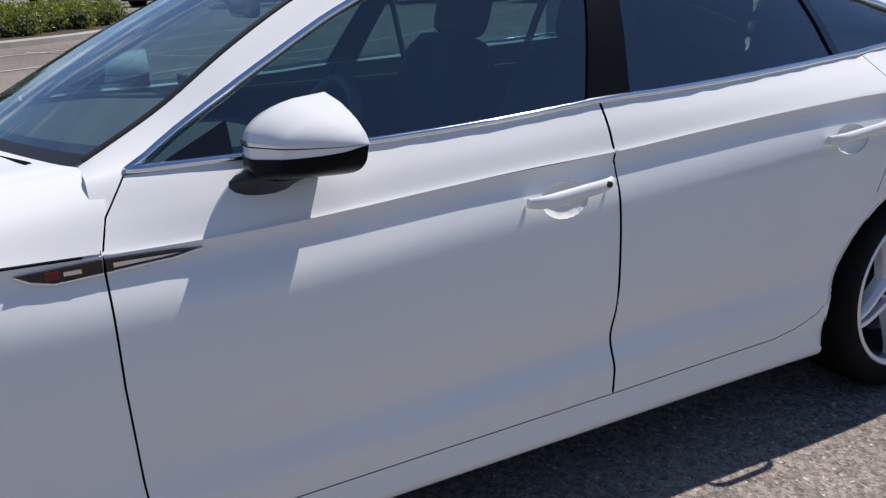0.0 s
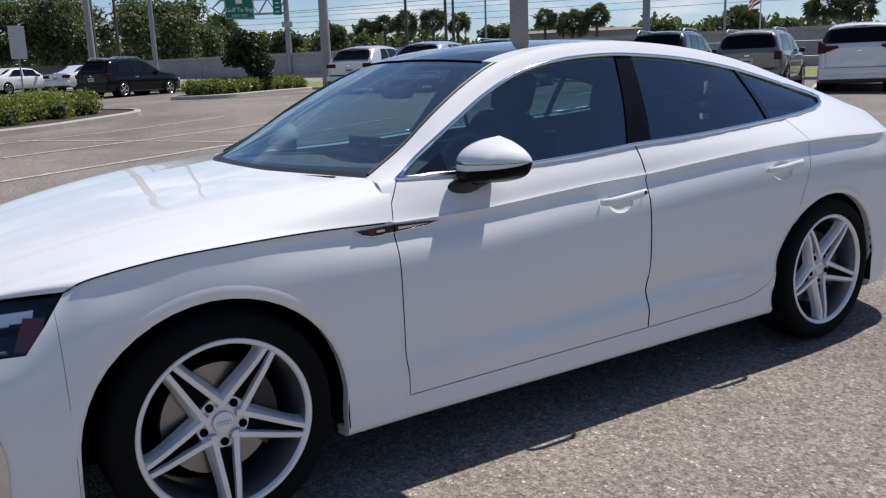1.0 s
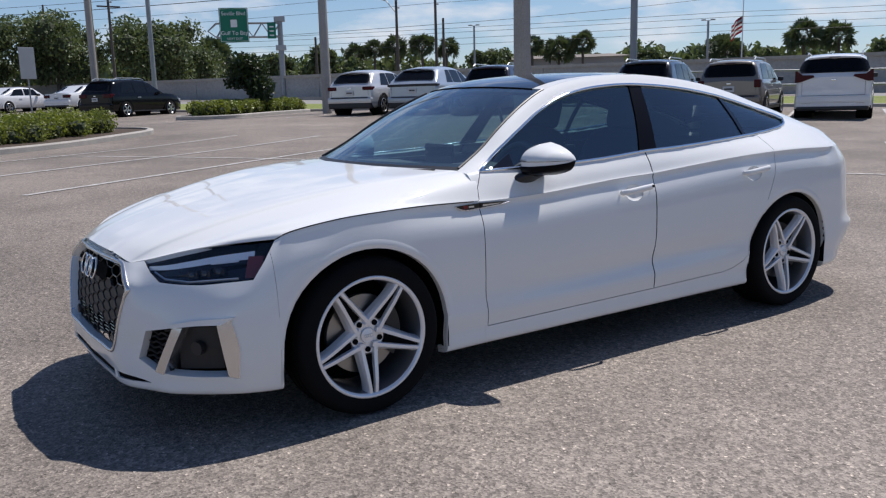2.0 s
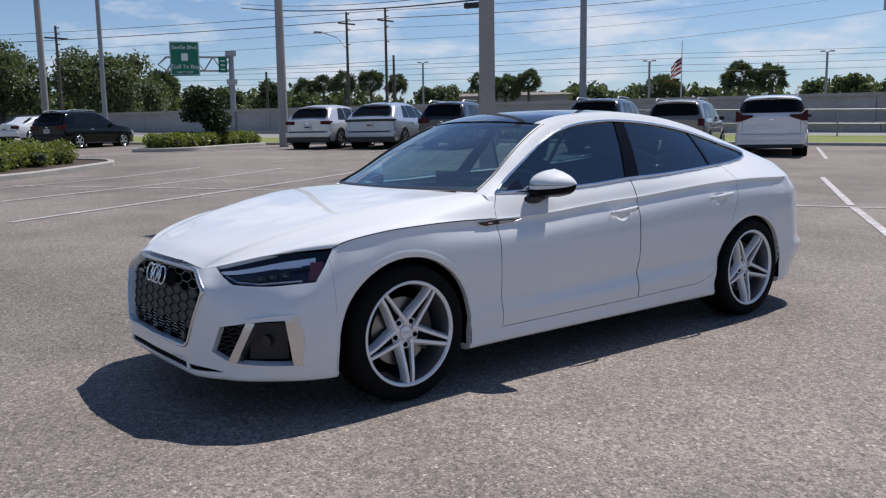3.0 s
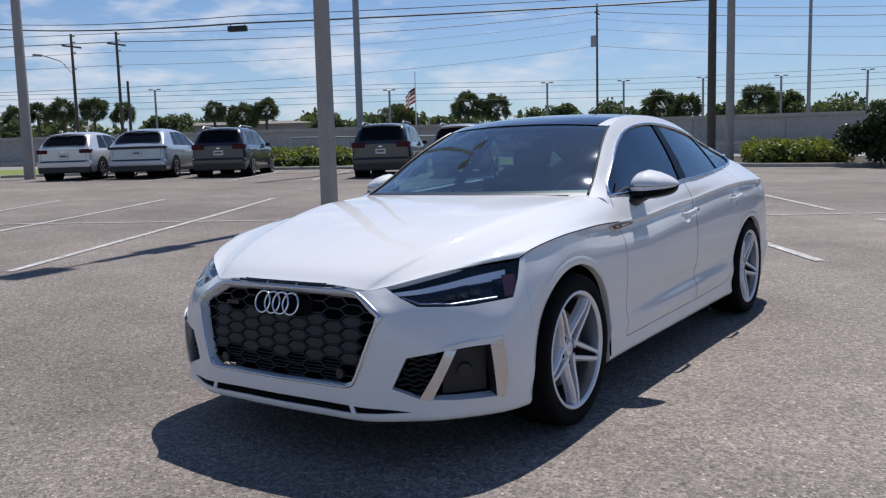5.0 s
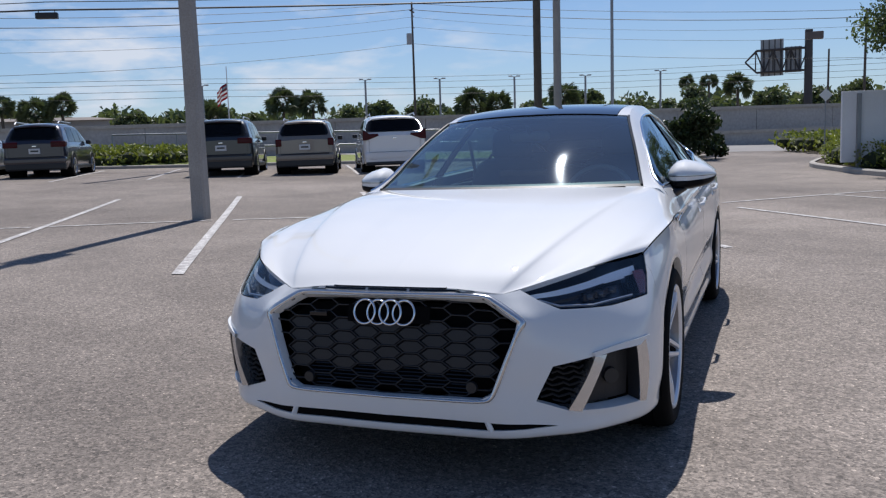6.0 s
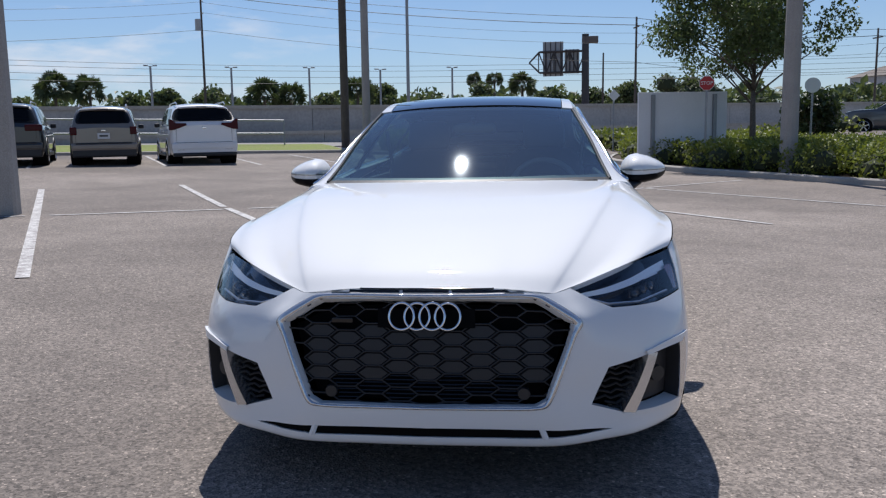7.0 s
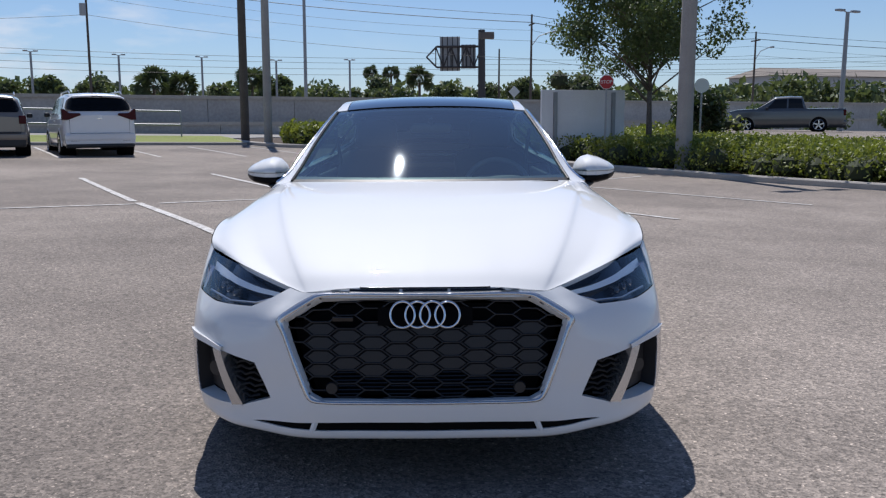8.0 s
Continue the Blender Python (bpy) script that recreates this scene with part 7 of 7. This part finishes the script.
for x, y in ((0.0, 0.783), (2.824, 0.783)):
    for s in (-1, 1):
        coupe_wheel(x, s, y)
        # inner arch liner and folded lip
        bm = bmesh.new()
        rows = []
        rx, rz = (0.383, 0.368) if x < 1 else (0.374, 0.354)
        for i in range(29):
            a = math.pi * i / 28
            px, pz = x - 0.003 + rx * math.cos(a), 0.327 + rz * math.sin(a)
            yo = -side_at(px, pz, 0.0).y
            rows.append([(px, s * (yo - 0.002), pz), (px, s * (yo - 0.03), pz + 0.004), (px, s * 0.5, pz + 0.01)])
        rows.insert(0, [(p[0], p[1], 0.215) for p in rows[0]])
        rows.append([(p[0], p[1], 0.215) for p in rows[-1]])
        grid_faces(bm, rows)
        part("arch_liner", bm, LINER_SHADE, coupe)
        bm = bmesh.new()
        rows = []
        for i in range(49):
            a = math.pi * (0.02 + 0.96 * i / 48)
            row = []
            for grow, lift in ((-0.001, -0.004), (0.001, 0.0010), (0.020, 0.0014), (0.032, 0.0006), (0.040, -0.001)):
                p = side_at(x - 0.003 + (rx - 0.001 + grow) * math.cos(a), 0.327 + (rz - 0.001 + grow) * math.sin(a), lift)
                row.append((p.x, p.y * -s, p.z))
            rows.append(row)
        grid_faces(bm, rows)
        part("arch_lip", bm, PAINT, coupe, "", True)
        part("arch_wall", box(x - 0.36, x + 0.36, s * 0.48, s * 0.50, 0.15, 0.70), LINER_SHADE, coupe)
# underside
part("floor_pan", box(-0.42, 3.30, -0.52, 0.52, 0.17, 0.22, 0.01), LINER_SHADE, coupe)
part("floor_pan", box(0.40, 2.43, -0.845, 0.845, 0.185, 0.225, 0.01), LINER_SHADE, coupe)
part("under_tray", box(-0.74, -0.38, -0.60, 0.60, 0.185, 0.22, 0.01), LINER_SHADE, coupe)
part("under_tray", box(3.22, 3.62, -0.62, 0.62, 0.22, 0.26, 0.01), LINER_SHADE, coupe)
part("engine_bay", box(-0.70, 0.35, -0.46, 0.46, 0.22, 0.60, 0.02), LINER_SHADE, coupe)
part("boot_floor", box(2.3, 3.6, -0.5, 0.5, 0.30, 0.82, 0.02), LINER_SHADE, coupe)
# tail lamps and boot closing panel
for s in (-1, 1):
    bm = bmesh.new()
    rows = []
    for y in np.linspace(0.34, 0.735, 12):
        co = [LOW.tree.ray_cast(Vector((5, -y, z)), Vector((-1, 0, 0)))[0] for z in np.linspace(0.80 + 0.03 * (0.735 - y), 0.893, 5)]
        if all(co):
            rows.append([(c.x + 0.004, (c.y - 0.002) * -s, c.z) for c in co])
    grid_faces(bm, rows)
    part("tail_lamp", bm, LAMP_RED, coupe, "red wrap-around tail lamp", True)
bm = bmesh.new()
edge = [Vector(p) for p in roof_rows[-1]]
rows = []
for p in edge:
    x = TAIL_X + 0.56 * math.sqrt(1 - (p.y / 0.865) ** 2)
    rows.append([(x + 0.002, p.y, 0.914), (max(x, p.x) + 0.006, p.y, 0.914 + (p.z - 0.914) * 0.5), (p.x + 0.002, p.y, p.z - 0.002)])
grid_faces(bm, rows)
part("boot_panel", bm, PAINT, coupe, "", True)


# cabin
def pad(name, m, size, material, bulge=0.35, bevel=0.06, parent=None):
    bm = bmesh.new()
    sx, sy, sz = size
    add_box(bm, -sx / 2, sx / 2, -sy / 2, sy / 2, -sz / 2, sz / 2)
    bmesh.ops.subdivide_edges(bm, edges=bm.edges[:], cuts=5, use_grid_fill=True)
    for v in bm.verts:
        f = Vector((v.co.x / sx * 2, v.co.y / sy * 2, v.co.z / sz * 2))
        r = (abs(f.x) ** 5 + abs(f.y) ** 5 + abs(f.z) ** 5) ** 0.2
        g = f / max(r, 1e-4) * max(abs(f.x), abs(f.y), abs(f.z))
        v.co = Vector((g.x * sx / 2, g.y * sy / 2, g.z * sz / 2))
    bmesh.ops.transform(bm, matrix=m, verts=bm.verts)
    return part(name, bm, material, parent or coupe, "", True)


for s in (-1, 1):
    seat = new("front_seat")
    seat.parent = coupe
    pad("seat_cushion", pose(1.52, s * 0.37, 0.44, 0, -8, 0), (0.50, 0.50, 0.18), LEATHER, parent=seat)
    pad("seat_back", pose(1.86, s * 0.37, 0.76, 0, 22, 0), (0.16, 0.50, 0.66), LEATHER, parent=seat)
    pad("headrest", pose(2.02, s * 0.37, 1.16, 0, 16, 0), (0.10, 0.27, 0.20), LEATHER, parent=seat)
    pad("rear_headrest", pose(2.80, s * 0.38, 1.03, 0, 18, 0), (0.09, 0.24, 0.13), LEATHER)
    part("door_card", box(0.75, 2.62, s * 0.70, s * 0.735, 0.30, 0.92, 0.02), LEATHER, coupe)
    part("belt_strap", tube([(1.86, s * 0.62, 1.20), (1.90, s * 0.58, 0.9), (1.85, s * 0.56, 0.5)], 0.012, 4), DASH, coupe)
pad("rear_bench", pose(2.48, 0, 0.44, 0, -8, 0), (0.50, 1.20, 0.18), LEATHER)
pad("rear_backrest", pose(2.74, 0, 0.72, 0, 24, 0), (0.16, 1.20, 0.56), LEATHER)
bm = bmesh.new()
rows = []
for y in np.linspace(-0.70, 0.70, 21):
    hump = 0.035 * math.exp(-((y + 0.37) / 0.19) ** 2)
    fwd = 0.16 * (1 - (y / 0.72) ** 2)
    rows.append([(0.60 - fwd, y, 0.918), (0.80 - fwd * 0.4, y, 0.934), (0.98, y, 0.925 + hump), (1.03, y, 0.89 + hump), (1.01, y, 0.70), (1.0, y, 0.45)])
grid_faces(bm, rows)
part("dashboard", bm, DASH, coupe, "dark dashboard top", True)
part("centre_screen", box(0.95, 0.965, -0.13, 0.13, 0.93, 1.03, 0.006), GLOSS_BLACK, coupe)
part("centre_console", box(1.0, 1.9, -0.13, 0.13, 0.3, 0.62, 0.04), DASH, coupe)
st = new("steering_wheel")
st.parent = coupe
st.matrix_local = pose(1.16, -0.37, 0.86, 0, -66, 0)
part("wheel_ring", tube([(0.183 * math.cos(2 * math.pi * i / 40), 0.183 * math.sin(2 * math.pi * i / 40), 0) for i in range(40)], 0.016, 8, True), WHEEL_SUNLIT, st, "", True)
part("wheel_boss", box(-0.06, 0.06, -0.08, 0.08, -0.03, 0.015, 0.02), DASH, st)
for a in (90, -90, 180):
    part("wheel_spoke", rod((0, 0, 0), (0.175 * math.cos(radians(a)), 0.175 * math.sin(radians(a)), 0), 0.016, seg=6), DASH, st)
pad("rear_view_mirror", pose(1.12, 0, 1.205), (0.03, 0.23, 0.065), GLOSS_BLACK)
part("mirror_stem", rod((1.12, 0, 1.22), (1.08, 0, 1.262), 0.012), PLASTIC, coupe)
bm = bmesh.new()
grid_faces(bm, [[(x, y, rail_z(x) - 0.035 - 0.02 * (y / 0.5) ** 2) for y in np.linspace(-0.47, 0.47, 9)] for x in np.linspace(1.3, 2.9, 9)])
part("headlining", bm, LEATHER, coupe)


# parked vehicles
P_SILVER = mat("silver_paint", (0.62, 0.62, 0.62), 0.3, 0.35, coat=1.0, vary=0.06)
P_BLUESIL = mat("silver_blue_paint", (0.44, 0.49, 0.55), 0.3, 0.35, coat=1.0, vary=0.06)
P_PURPLE = mat("dark_purple_grey_paint", (0.026, 0.025, 0.038), 0.3, 0.4, coat=1.0, vary=0.1)
P_GREY = mat("dark_grey_paint", (0.03, 0.034, 0.04), 0.3, 0.4, coat=1.0, vary=0.1)
P_BEIGE = mat("champagne_paint", (0.21, 0.185, 0.16), 0.35, 0.4, coat=1.0, vary=0.1)
P_WHITE = mat("white_paint", (0.78, 0.78, 0.78), 0.3, 0.0, coat=1.0, vary=0.05)
P_BLACK = mat("black_paint", (0.003, 0.003, 0.004), 0.12, 0.0, spec=0.3)
P_PICK = mat("gunmetal_paint", (0.10, 0.105, 0.11), 0.35, 0.5, coat=1.0, vary=0.1)


def parked_car(name, m, paint, label, L=4.5, W=1.85, H=1.65, wheel=0.35, belt=1.0, roof_in=0.17, hood_z=1.0, tail=0.35, rails=True, sedan=False, pickup=False,
               clad=True, lamp=(0.40, 0.17), lamp_drop=0.03, wide_lamp=False, wedge=False, glass_w=0.86, plate=True, category="car", group="parked cars"):
    """A parked vehicle with its tail at x = 0 and its nose at x = L."""
    r = root(name, m, label, category, group)
    w, rw = W / 2, W / 2 - roof_in
    c1 = L * 0.71
    # the line of roof and bonnet
    if sedan:
        line = [(0.0, belt + 0.02), (0.62, belt + 0.07), (0.95, belt + 0.2), (1.45, H - 0.04), (2.1, H), (2.75, H - 0.05), (c1, hood_z + 0.03), (L * 0.86, hood_z - 0.06), (L * 0.96, hood_z - 0.2), (L, hood_z - 0.38)]
    elif pickup:
        line = [(0.0, belt + 0.02), (1.88, belt + 0.02), (1.92, belt + 0.10), (2.12, H - 0.03), (2.7, H), (3.45, H - 0.04), (L * 0.735, hood_z + 0.04), (L * 0.9, hood_z), (L * 0.97, hood_z - 0.1), (L, hood_z - 0.32)]
    else:
        line = [(0.0, belt - 0.02), (tail * 0.30, belt + (H - belt) * 0.32), (tail * 0.74, H - 0.15), (tail, H - 0.065), (tail + 0.45, H - 0.018), (L * 0.38, H), (L * 0.49, H - 0.035), (L * 0.55, H - 0.13), (c1, hood_z + 0.05), (L * 0.86, hood_z - 0.02), (L * 0.96, hood_z - 0.14), (L, hood_z - 0.36)]
    lx, lz = [p[0] for p in line], [p[1] for p in line]

    def top(x):
        return float(np.interp(x, lx, lz))

    def wide(x):
        return w * float(np.interp(x, [0, 0.04, 0.14, 0.5, L * 0.8, L * 0.92, L], [0.88, 0.935, 0.97, 1.0, 1.0, 0.95, 0.76]))

    def section(x):
        ww, zt = wide(x), top(x)
        b = min(belt, zt - 0.015)
        f = max(0.0, min(1.0, (zt - b) / (H - b)))
        yt = ww * 0.955 + (rw - 0.07 * (1 - smooth01(x / 1.5)) - ww * 0.955) * f
        pts = [(0.0, 0.25), (ww * 0.84, 0.25), (ww * 0.955, 0.31), (ww * 0.99, 0.48), (ww, 0.66), (ww * 0.99, b - 0.12), (ww * 0.975, b - 0.03), (ww * 0.95, b)]
        for k in (0.3, 0.6, 0.86):
            pts.append((ww * 0.95 + (yt - ww * 0.95) * k + 0.018 * f * (1 - abs(2 * k - 1)), b + (zt - b) * k))
        pts += [(yt - 0.035, zt - 0.045 * f), (yt - 0.10, zt - 0.012 * f), (yt - 0.22, zt + 0.006), (yt * 0.4, zt + 0.022), (0.0, zt + 0.028)]
        return pts
    xs = sorted({0.0, 0.04, 0.14, L, L * 0.97} | {L * i / 46 for i in range(47)} | {p for p in lx})
    rows = []
    for x in xs:
        half = section(x)
        rows.append([(x, -y, z) for y, z in half] + [(x, y, z) for y, z in half[-2:0:-1]])
    bm = bmesh.new()
    grid_faces(bm, rows, True)
    for row in (rows[0], rows[-1]):
        bm.faces.new([bm.verts.new(p) for p in row])
    bmesh.ops.recalc_face_normals(bm, faces=bm.faces)
    part("body", bm, paint, r, "", True)

    def glass_y(x, k):
        q = section(x)
        y = float(np.interp(k, [0, 0.3, 0.6, 0.86, 1.0], [q[7][0], q[8][0], q[9][0], q[10][0], q[11][0]]))
        z = float(np.interp(k, [0, 0.3, 0.6, 0.86, 1.0], [q[7][1], q[8][1], q[9][1], q[10][1], q[11][1]]))
        return y + 0.007, z

    def x_of(z):
        """Where the tail's slope reaches a height."""
        n = 4 if not (sedan or pickup) else 5
        return float(np.interp(z, lz[:n], lx[:n]))
    # rear window
    zb, zt = (belt + 0.12, H - 0.13) if not sedan else (belt + 0.10, H - 0.06)
    bm = bmesh.new()
    rows = []
    for i in range(9):
        z = zb + (zt - zb) * i / 8
        hw = glass_w * (w + (rw - w) * (z - belt) / (H - belt)) * (0.90, 0.965, 1.0, 1.0, 1.0, 1.0, 0.985, 0.95, 0.85)[i]
        rows.append([(x_of(z) - 0.012 - 0.026 * tail / (H - belt) + 0.012 * abs(j / 5) ** 3, hw * j / 5, z) for j in range(-5, 6)])
    grid_faces(bm, rows)
    bmesh.ops.solidify(bm, geom=bm.faces[:], thickness=0.008)
    part("rear_window", bm, AUTO_GLASS, r, "", True)
    # side windows
    if sedan:
        panes = [(1.0, 1.35, 1.95, 1.93), (2.02, 2.0, 3.0, 2.72)]
    elif pickup:
        panes = [(2.02, 2.16, 2.78, 2.78), (2.86, 2.86, 3.98, 3.42)]
    else:
        s0 = tail + 0.14
        panes = [(s0, s0 + 0.26, L * 0.31, L * 0.305), (L * 0.322, L * 0.317, L * 0.475, L * 0.465), (L * 0.488, L * 0.478, L * 0.66, L * 0.545)]
    for s in (-1, 1):
        for x0, t0, x1, t1 in panes:
            bm = bmesh.new()
            rows = []
            for i in range(6):
                k = 0.08 + 0.74 * i / 5
                row = []
                for j in range(7):
                    x = (x0 + (t0 - x0) * i / 5) * (1 - j / 6) + (x1 + (t1 - x1) * i / 5) * j / 6
                    y, z = glass_y(x, k)
                    row.append((x, s * y, z))
                rows.append(row)
            grid_faces(bm, rows)
            part("side_window", bm, AUTO_GLASS, r, "", True)
        mx = panes[-1][2] - 0.12
        part("mirror", box(mx - 0.10, mx + 0.05, s * (w - 0.02), s * (w + 0.14), belt - 0.01, belt + 0.12, 0.04), paint if wide_lamp else PLASTIC, r)
        lw, lh = lamp
        z1 = belt - lamp_drop
        if wedge:
            # swept lamp: deep at the flank, running to a point under the window
            bm = bmesh.new()
            fan = [(w * 0.985, z1 + 0.16), (w * 0.99, z1 - lh), (w * 0.85, z1 - lh), (w * 0.965 - lw, z1 - 0.01), (w * 0.965 - lw + 0.03, z1 + 0.045), (w * 0.80, z1 + 0.05), (w * 0.93, z1 + 0.16)]
            ends = [[bm.verts.new((x, s * y, z)) for y, z in fan] for x in (-0.026, 0.22)]
            for e in ends:
                bm.faces.new(e)
            for i in range(len(fan)):
                bm.faces.new((ends[0][i - 1], ends[0][i], ends[1][i], ends[1][i - 1]))
            bmesh.ops.recalc_face_normals(bm, faces=bm.faces)
            part("tail_lamp", bm, LAMP_RED, r)
        else:
            part("tail_lamp", box(-0.022, 0.26, s * (w * 0.93 - lw), s * (w * 0.955), z1 - lh, z1, 0.03), PLASTIC if wide_lamp else LAMP_RED, r)
        part("head_lamp", box(L - 0.34, L - 0.10, s * (w * 0.55), s * (w * 0.86), hood_z - 0.36, hood_z - 0.20, 0.03), LAMP_CLEAR, r)
        part("reflector", box(-0.052, 0.0, s * w * 0.58, s * w * 0.8, 0.43, 0.47), LAMP_RED, r)
        part("sill_trim", box(L * 0.27, L * 0.72, s * (w * 0.93), s * (w + 0.004), 0.25, 0.36 if clad else 0.30, 0.015), PLASTIC, r)
        part("door_handle", box(L * 0.34, L * 0.34 + 0.2, s * (w * 0.97), s * (w * 0.985 + 0.03), belt - 0.16, belt - 0.125, 0.008), paint if not rails else SATIN, r)
        if rails:
            part("roof_rail", tube([(tail + 0.05, s * (rw - 0.07), H - 0.03), (tail + 0.25, s * (rw - 0.07), H + 0.045), (L * 0.46, s * (rw - 0.07), H + 0.04), (L * 0.51, s * (rw - 0.07), H - 0.05)], 0.02, 6), SATIN, r)
    if not (sedan or pickup):
        # roof spoiler over the rear window, wiper and bumper step
        bm = bmesh.new()
        rows = []
        for j in range(-6, 7):
            y = rw * 0.86 * j / 6
            k = 1 - 0.10 * abs(j / 6) ** 3
            top_z = top(tail) + 0.02 - 0.035 * abs(j / 6) ** 2
            rows.append([(tail * 1.02, y, top_z), (tail * 0.62, y, top_z - 0.035 * k), (tail * 0.64, y, top_z - 0.075), (tail * 1.0, y, top_z - 0.07)])
        grid_faces(bm, rows, True)
        for row in (rows[0], rows[-1]):
            bm.faces.new([bm.verts.new(p) for p in row])
        bmesh.ops.recalc_face_normals(bm, faces=bm.faces)
        part("spoiler", bm, paint, r, "", True)
        part("high_brake_light", box(tail * 0.605, tail * 0.70, -0.14, 0.14, H - 0.112, H - 0.096), LAMP_RED, r)
        part("bumper_step", box(-0.075, 0.1, -w * 0.80, w * 0.80, 0.595, 0.63, 0.015), PLASTIC if clad else paint, r)
    if wide_lamp:
        part("light_bar", box(-0.026, 0.05, -w * 0.70, w * 0.70, belt - lamp_drop - 0.085, belt - lamp_drop, 0.01), PLASTIC, r)
    bm = bmesh.new()
    rows = []
    n0, n1 = (6, 5) if sedan else ((6, 5) if pickup else (8, 7))
    for i in range(5):
        f = i / 4
        x = lx[n0] + (lx[n1] - lx[n0]) * (0.06 + 0.86 * f)
        z = lz[n0] + (lz[n1] - lz[n0]) * (0.06 + 0.86 * f)
        hw = w * 0.82 + (rw * 0.86 - w * 0.82) * f
        rows.append([(x + 0.012, hw * j / 4, z + 0.036) for j in range(-4, 5)])
    grid_faces(bm, rows)
    part("windscreen", bm, AUTO_GLASS, r, "", True)
    part("rear_bumper", box(-0.07, 0.22, -w * 0.955, w * 0.955, 0.42, 0.64, 0.07), paint, r)
    part("lower_valance", box(-0.06, 0.25, -w * 0.92, w * 0.92, 0.24, 0.47 if clad else 0.36, 0.05), PLASTIC, r)
    if not clad:
        part("bumper_skirt", box(-0.05, 0.22, -w * 0.935, w * 0.935, 0.34, 0.46, 0.03), paint, r)
    if plate:
        pl = part("number_plate", box(-0.03, -0.005, -0.16, 0.16, belt - 0.30, belt - 0.14, 0.006), PLATE_WHITE, r)
        part("bar", box(-0.036, -0.031, -0.11, 0.11, belt - 0.24, belt - 0.195), WINDOW_DARK, pl)
    part("badge", box(-0.02, 0.0, -0.06, 0.06, belt - 0.09, belt - 0.05, 0.01), CHROME, r)
    part("tailgate_seam", tube([(-0.002, -w * 0.80, belt - 0.02), (-0.003, -w * 0.80, 0.64), (-0.003, w * 0.80, 0.64), (-0.002, w * 0.80, belt - 0.02)], 0.006, 6), PLASTIC, r)
    for x in ((L * 0.185, L * 0.79) if not pickup else (L * 0.215, L * 0.825)):
        for s in (-1, 1):
            bm = bmesh.new()
            rows = []
            for i in range(21):
                a = math.pi * (i / 20) * 1.1 - 0.05 * math.pi
                rows.append([(x + q * math.cos(a), s * yy, wheel + q * math.sin(a)) for q, yy in ((wheel + 0.02, w * 0.8), (wheel + 0.02, w + 0.006), (wheel + 0.075, w + 0.006), (wheel + 0.08, w - 0.03))])
            grid_faces(bm, rows)
            part("wheel_arch", bm, PLASTIC if clad else paint, r)
            part("wheel_well", rod((x, s * (w * 0.6), wheel), (x, s * (w + 0.003), wheel), wheel + 0.03, seg=24), LINER_SHADE, r)
            wheel_parts(r, x, s * (w - 0.085), wheel, 0.21, s, ALLOY)
    return r


parked_car("crossover_car", on_lot(22.75, 13.15, 2), P_SILVER, "silver crossover car parked nose-in at the back kerb", 4.45, 1.83, 1.58, belt=1.0, roof_in=0.27, tail=0.60, rails=False, lamp=(0.34, 0.13), lamp_drop=0.0)
parked_car("crossover_car", on_lot(23.35, 11.0, 2), P_BLUESIL, "silver-blue sporty crossover parked between other cars", 4.85, 1.98, 1.66, belt=1.06, roof_in=0.33, tail=0.80, rails=False, lamp=(0.3, 0.09), lamp_drop=0.0, wide_lamp=True)
parked_car("suv_car", on_lot(23.7, 8.4, 2), P_PURPLE, "dark purple-grey SUV parked nose-in", 4.7, 1.85, 1.66, belt=1.03, roof_in=0.24, tail=0.42, lamp_drop=-0.06)
parked_car("suv_car", on_lot(22.2, 2.85, -3), P_GREY, "dark grey SUV parked nose-in at the back kerb", 4.7, 1.90, 1.70, belt=1.05, roof_in=0.24, tail=0.42, lamp_drop=-0.06)
parked_car("boxy_suv", on_lot(22.1, 0.42, -5), P_BEIGE, "champagne boxy SUV parked nose-in with roof rails", 4.4, 1.80, 1.64, belt=1.04, roof_in=0.22, tail=0.26, lamp=(0.16, 0.22), lamp_drop=-0.03)
parked_car("minivan", on_lot(22.0, -2.26, -1), P_WHITE, "white minivan parked nose-in at the back kerb", 5.05, 1.93, 1.75, belt=1.12, roof_in=0.22, tail=0.42, clad=False, lamp=(0.46, 0.14), lamp_drop=-0.02, wedge=True, glass_w=0.97, plate=False)
parked_car("suv_car", on_lot(24.6, 27.16, 2.2), P_BLACK, "black SUV parked beyond the planted island", 4.75, 1.88, 1.68, belt=1.02, roof_in=0.26, tail=0.5, clad=False, lamp_drop=-0.02)
parked_car("sedan_car", on_lot(30.3, 36.0, 3), P_WHITE, "white sedan parked beyond the black SUV", 4.7, 1.85, 1.42, wheel=0.33, belt=0.93, hood_z=0.92, sedan=True, rails=False, clad=False)
parked_car("sedan_car", on_lot(28.6, 39.6, 3), P_WHITE, "white sedan parked beyond the black SUV", 4.7, 1.85, 1.42, wheel=0.33, belt=0.93, hood_z=0.92, sedan=True, rails=False, clad=False)
parked_car("pickup_truck", Matrix.Translation((41.75, -21.28, lot_z(41.75, -21.28))) @ Matrix.Rotation(radians(69), 4, "Z"), P_PICK, "dark grey crew-cab pickup truck on the access road", 5.9, 2.0, 1.90, wheel=0.40, belt=1.22, roof_in=0.2, hood_z=1.22, rails=False, pickup=True, clad=False, lamp=(0.16, 0.3), lamp_drop=0.05, category="pickup truck", group="")
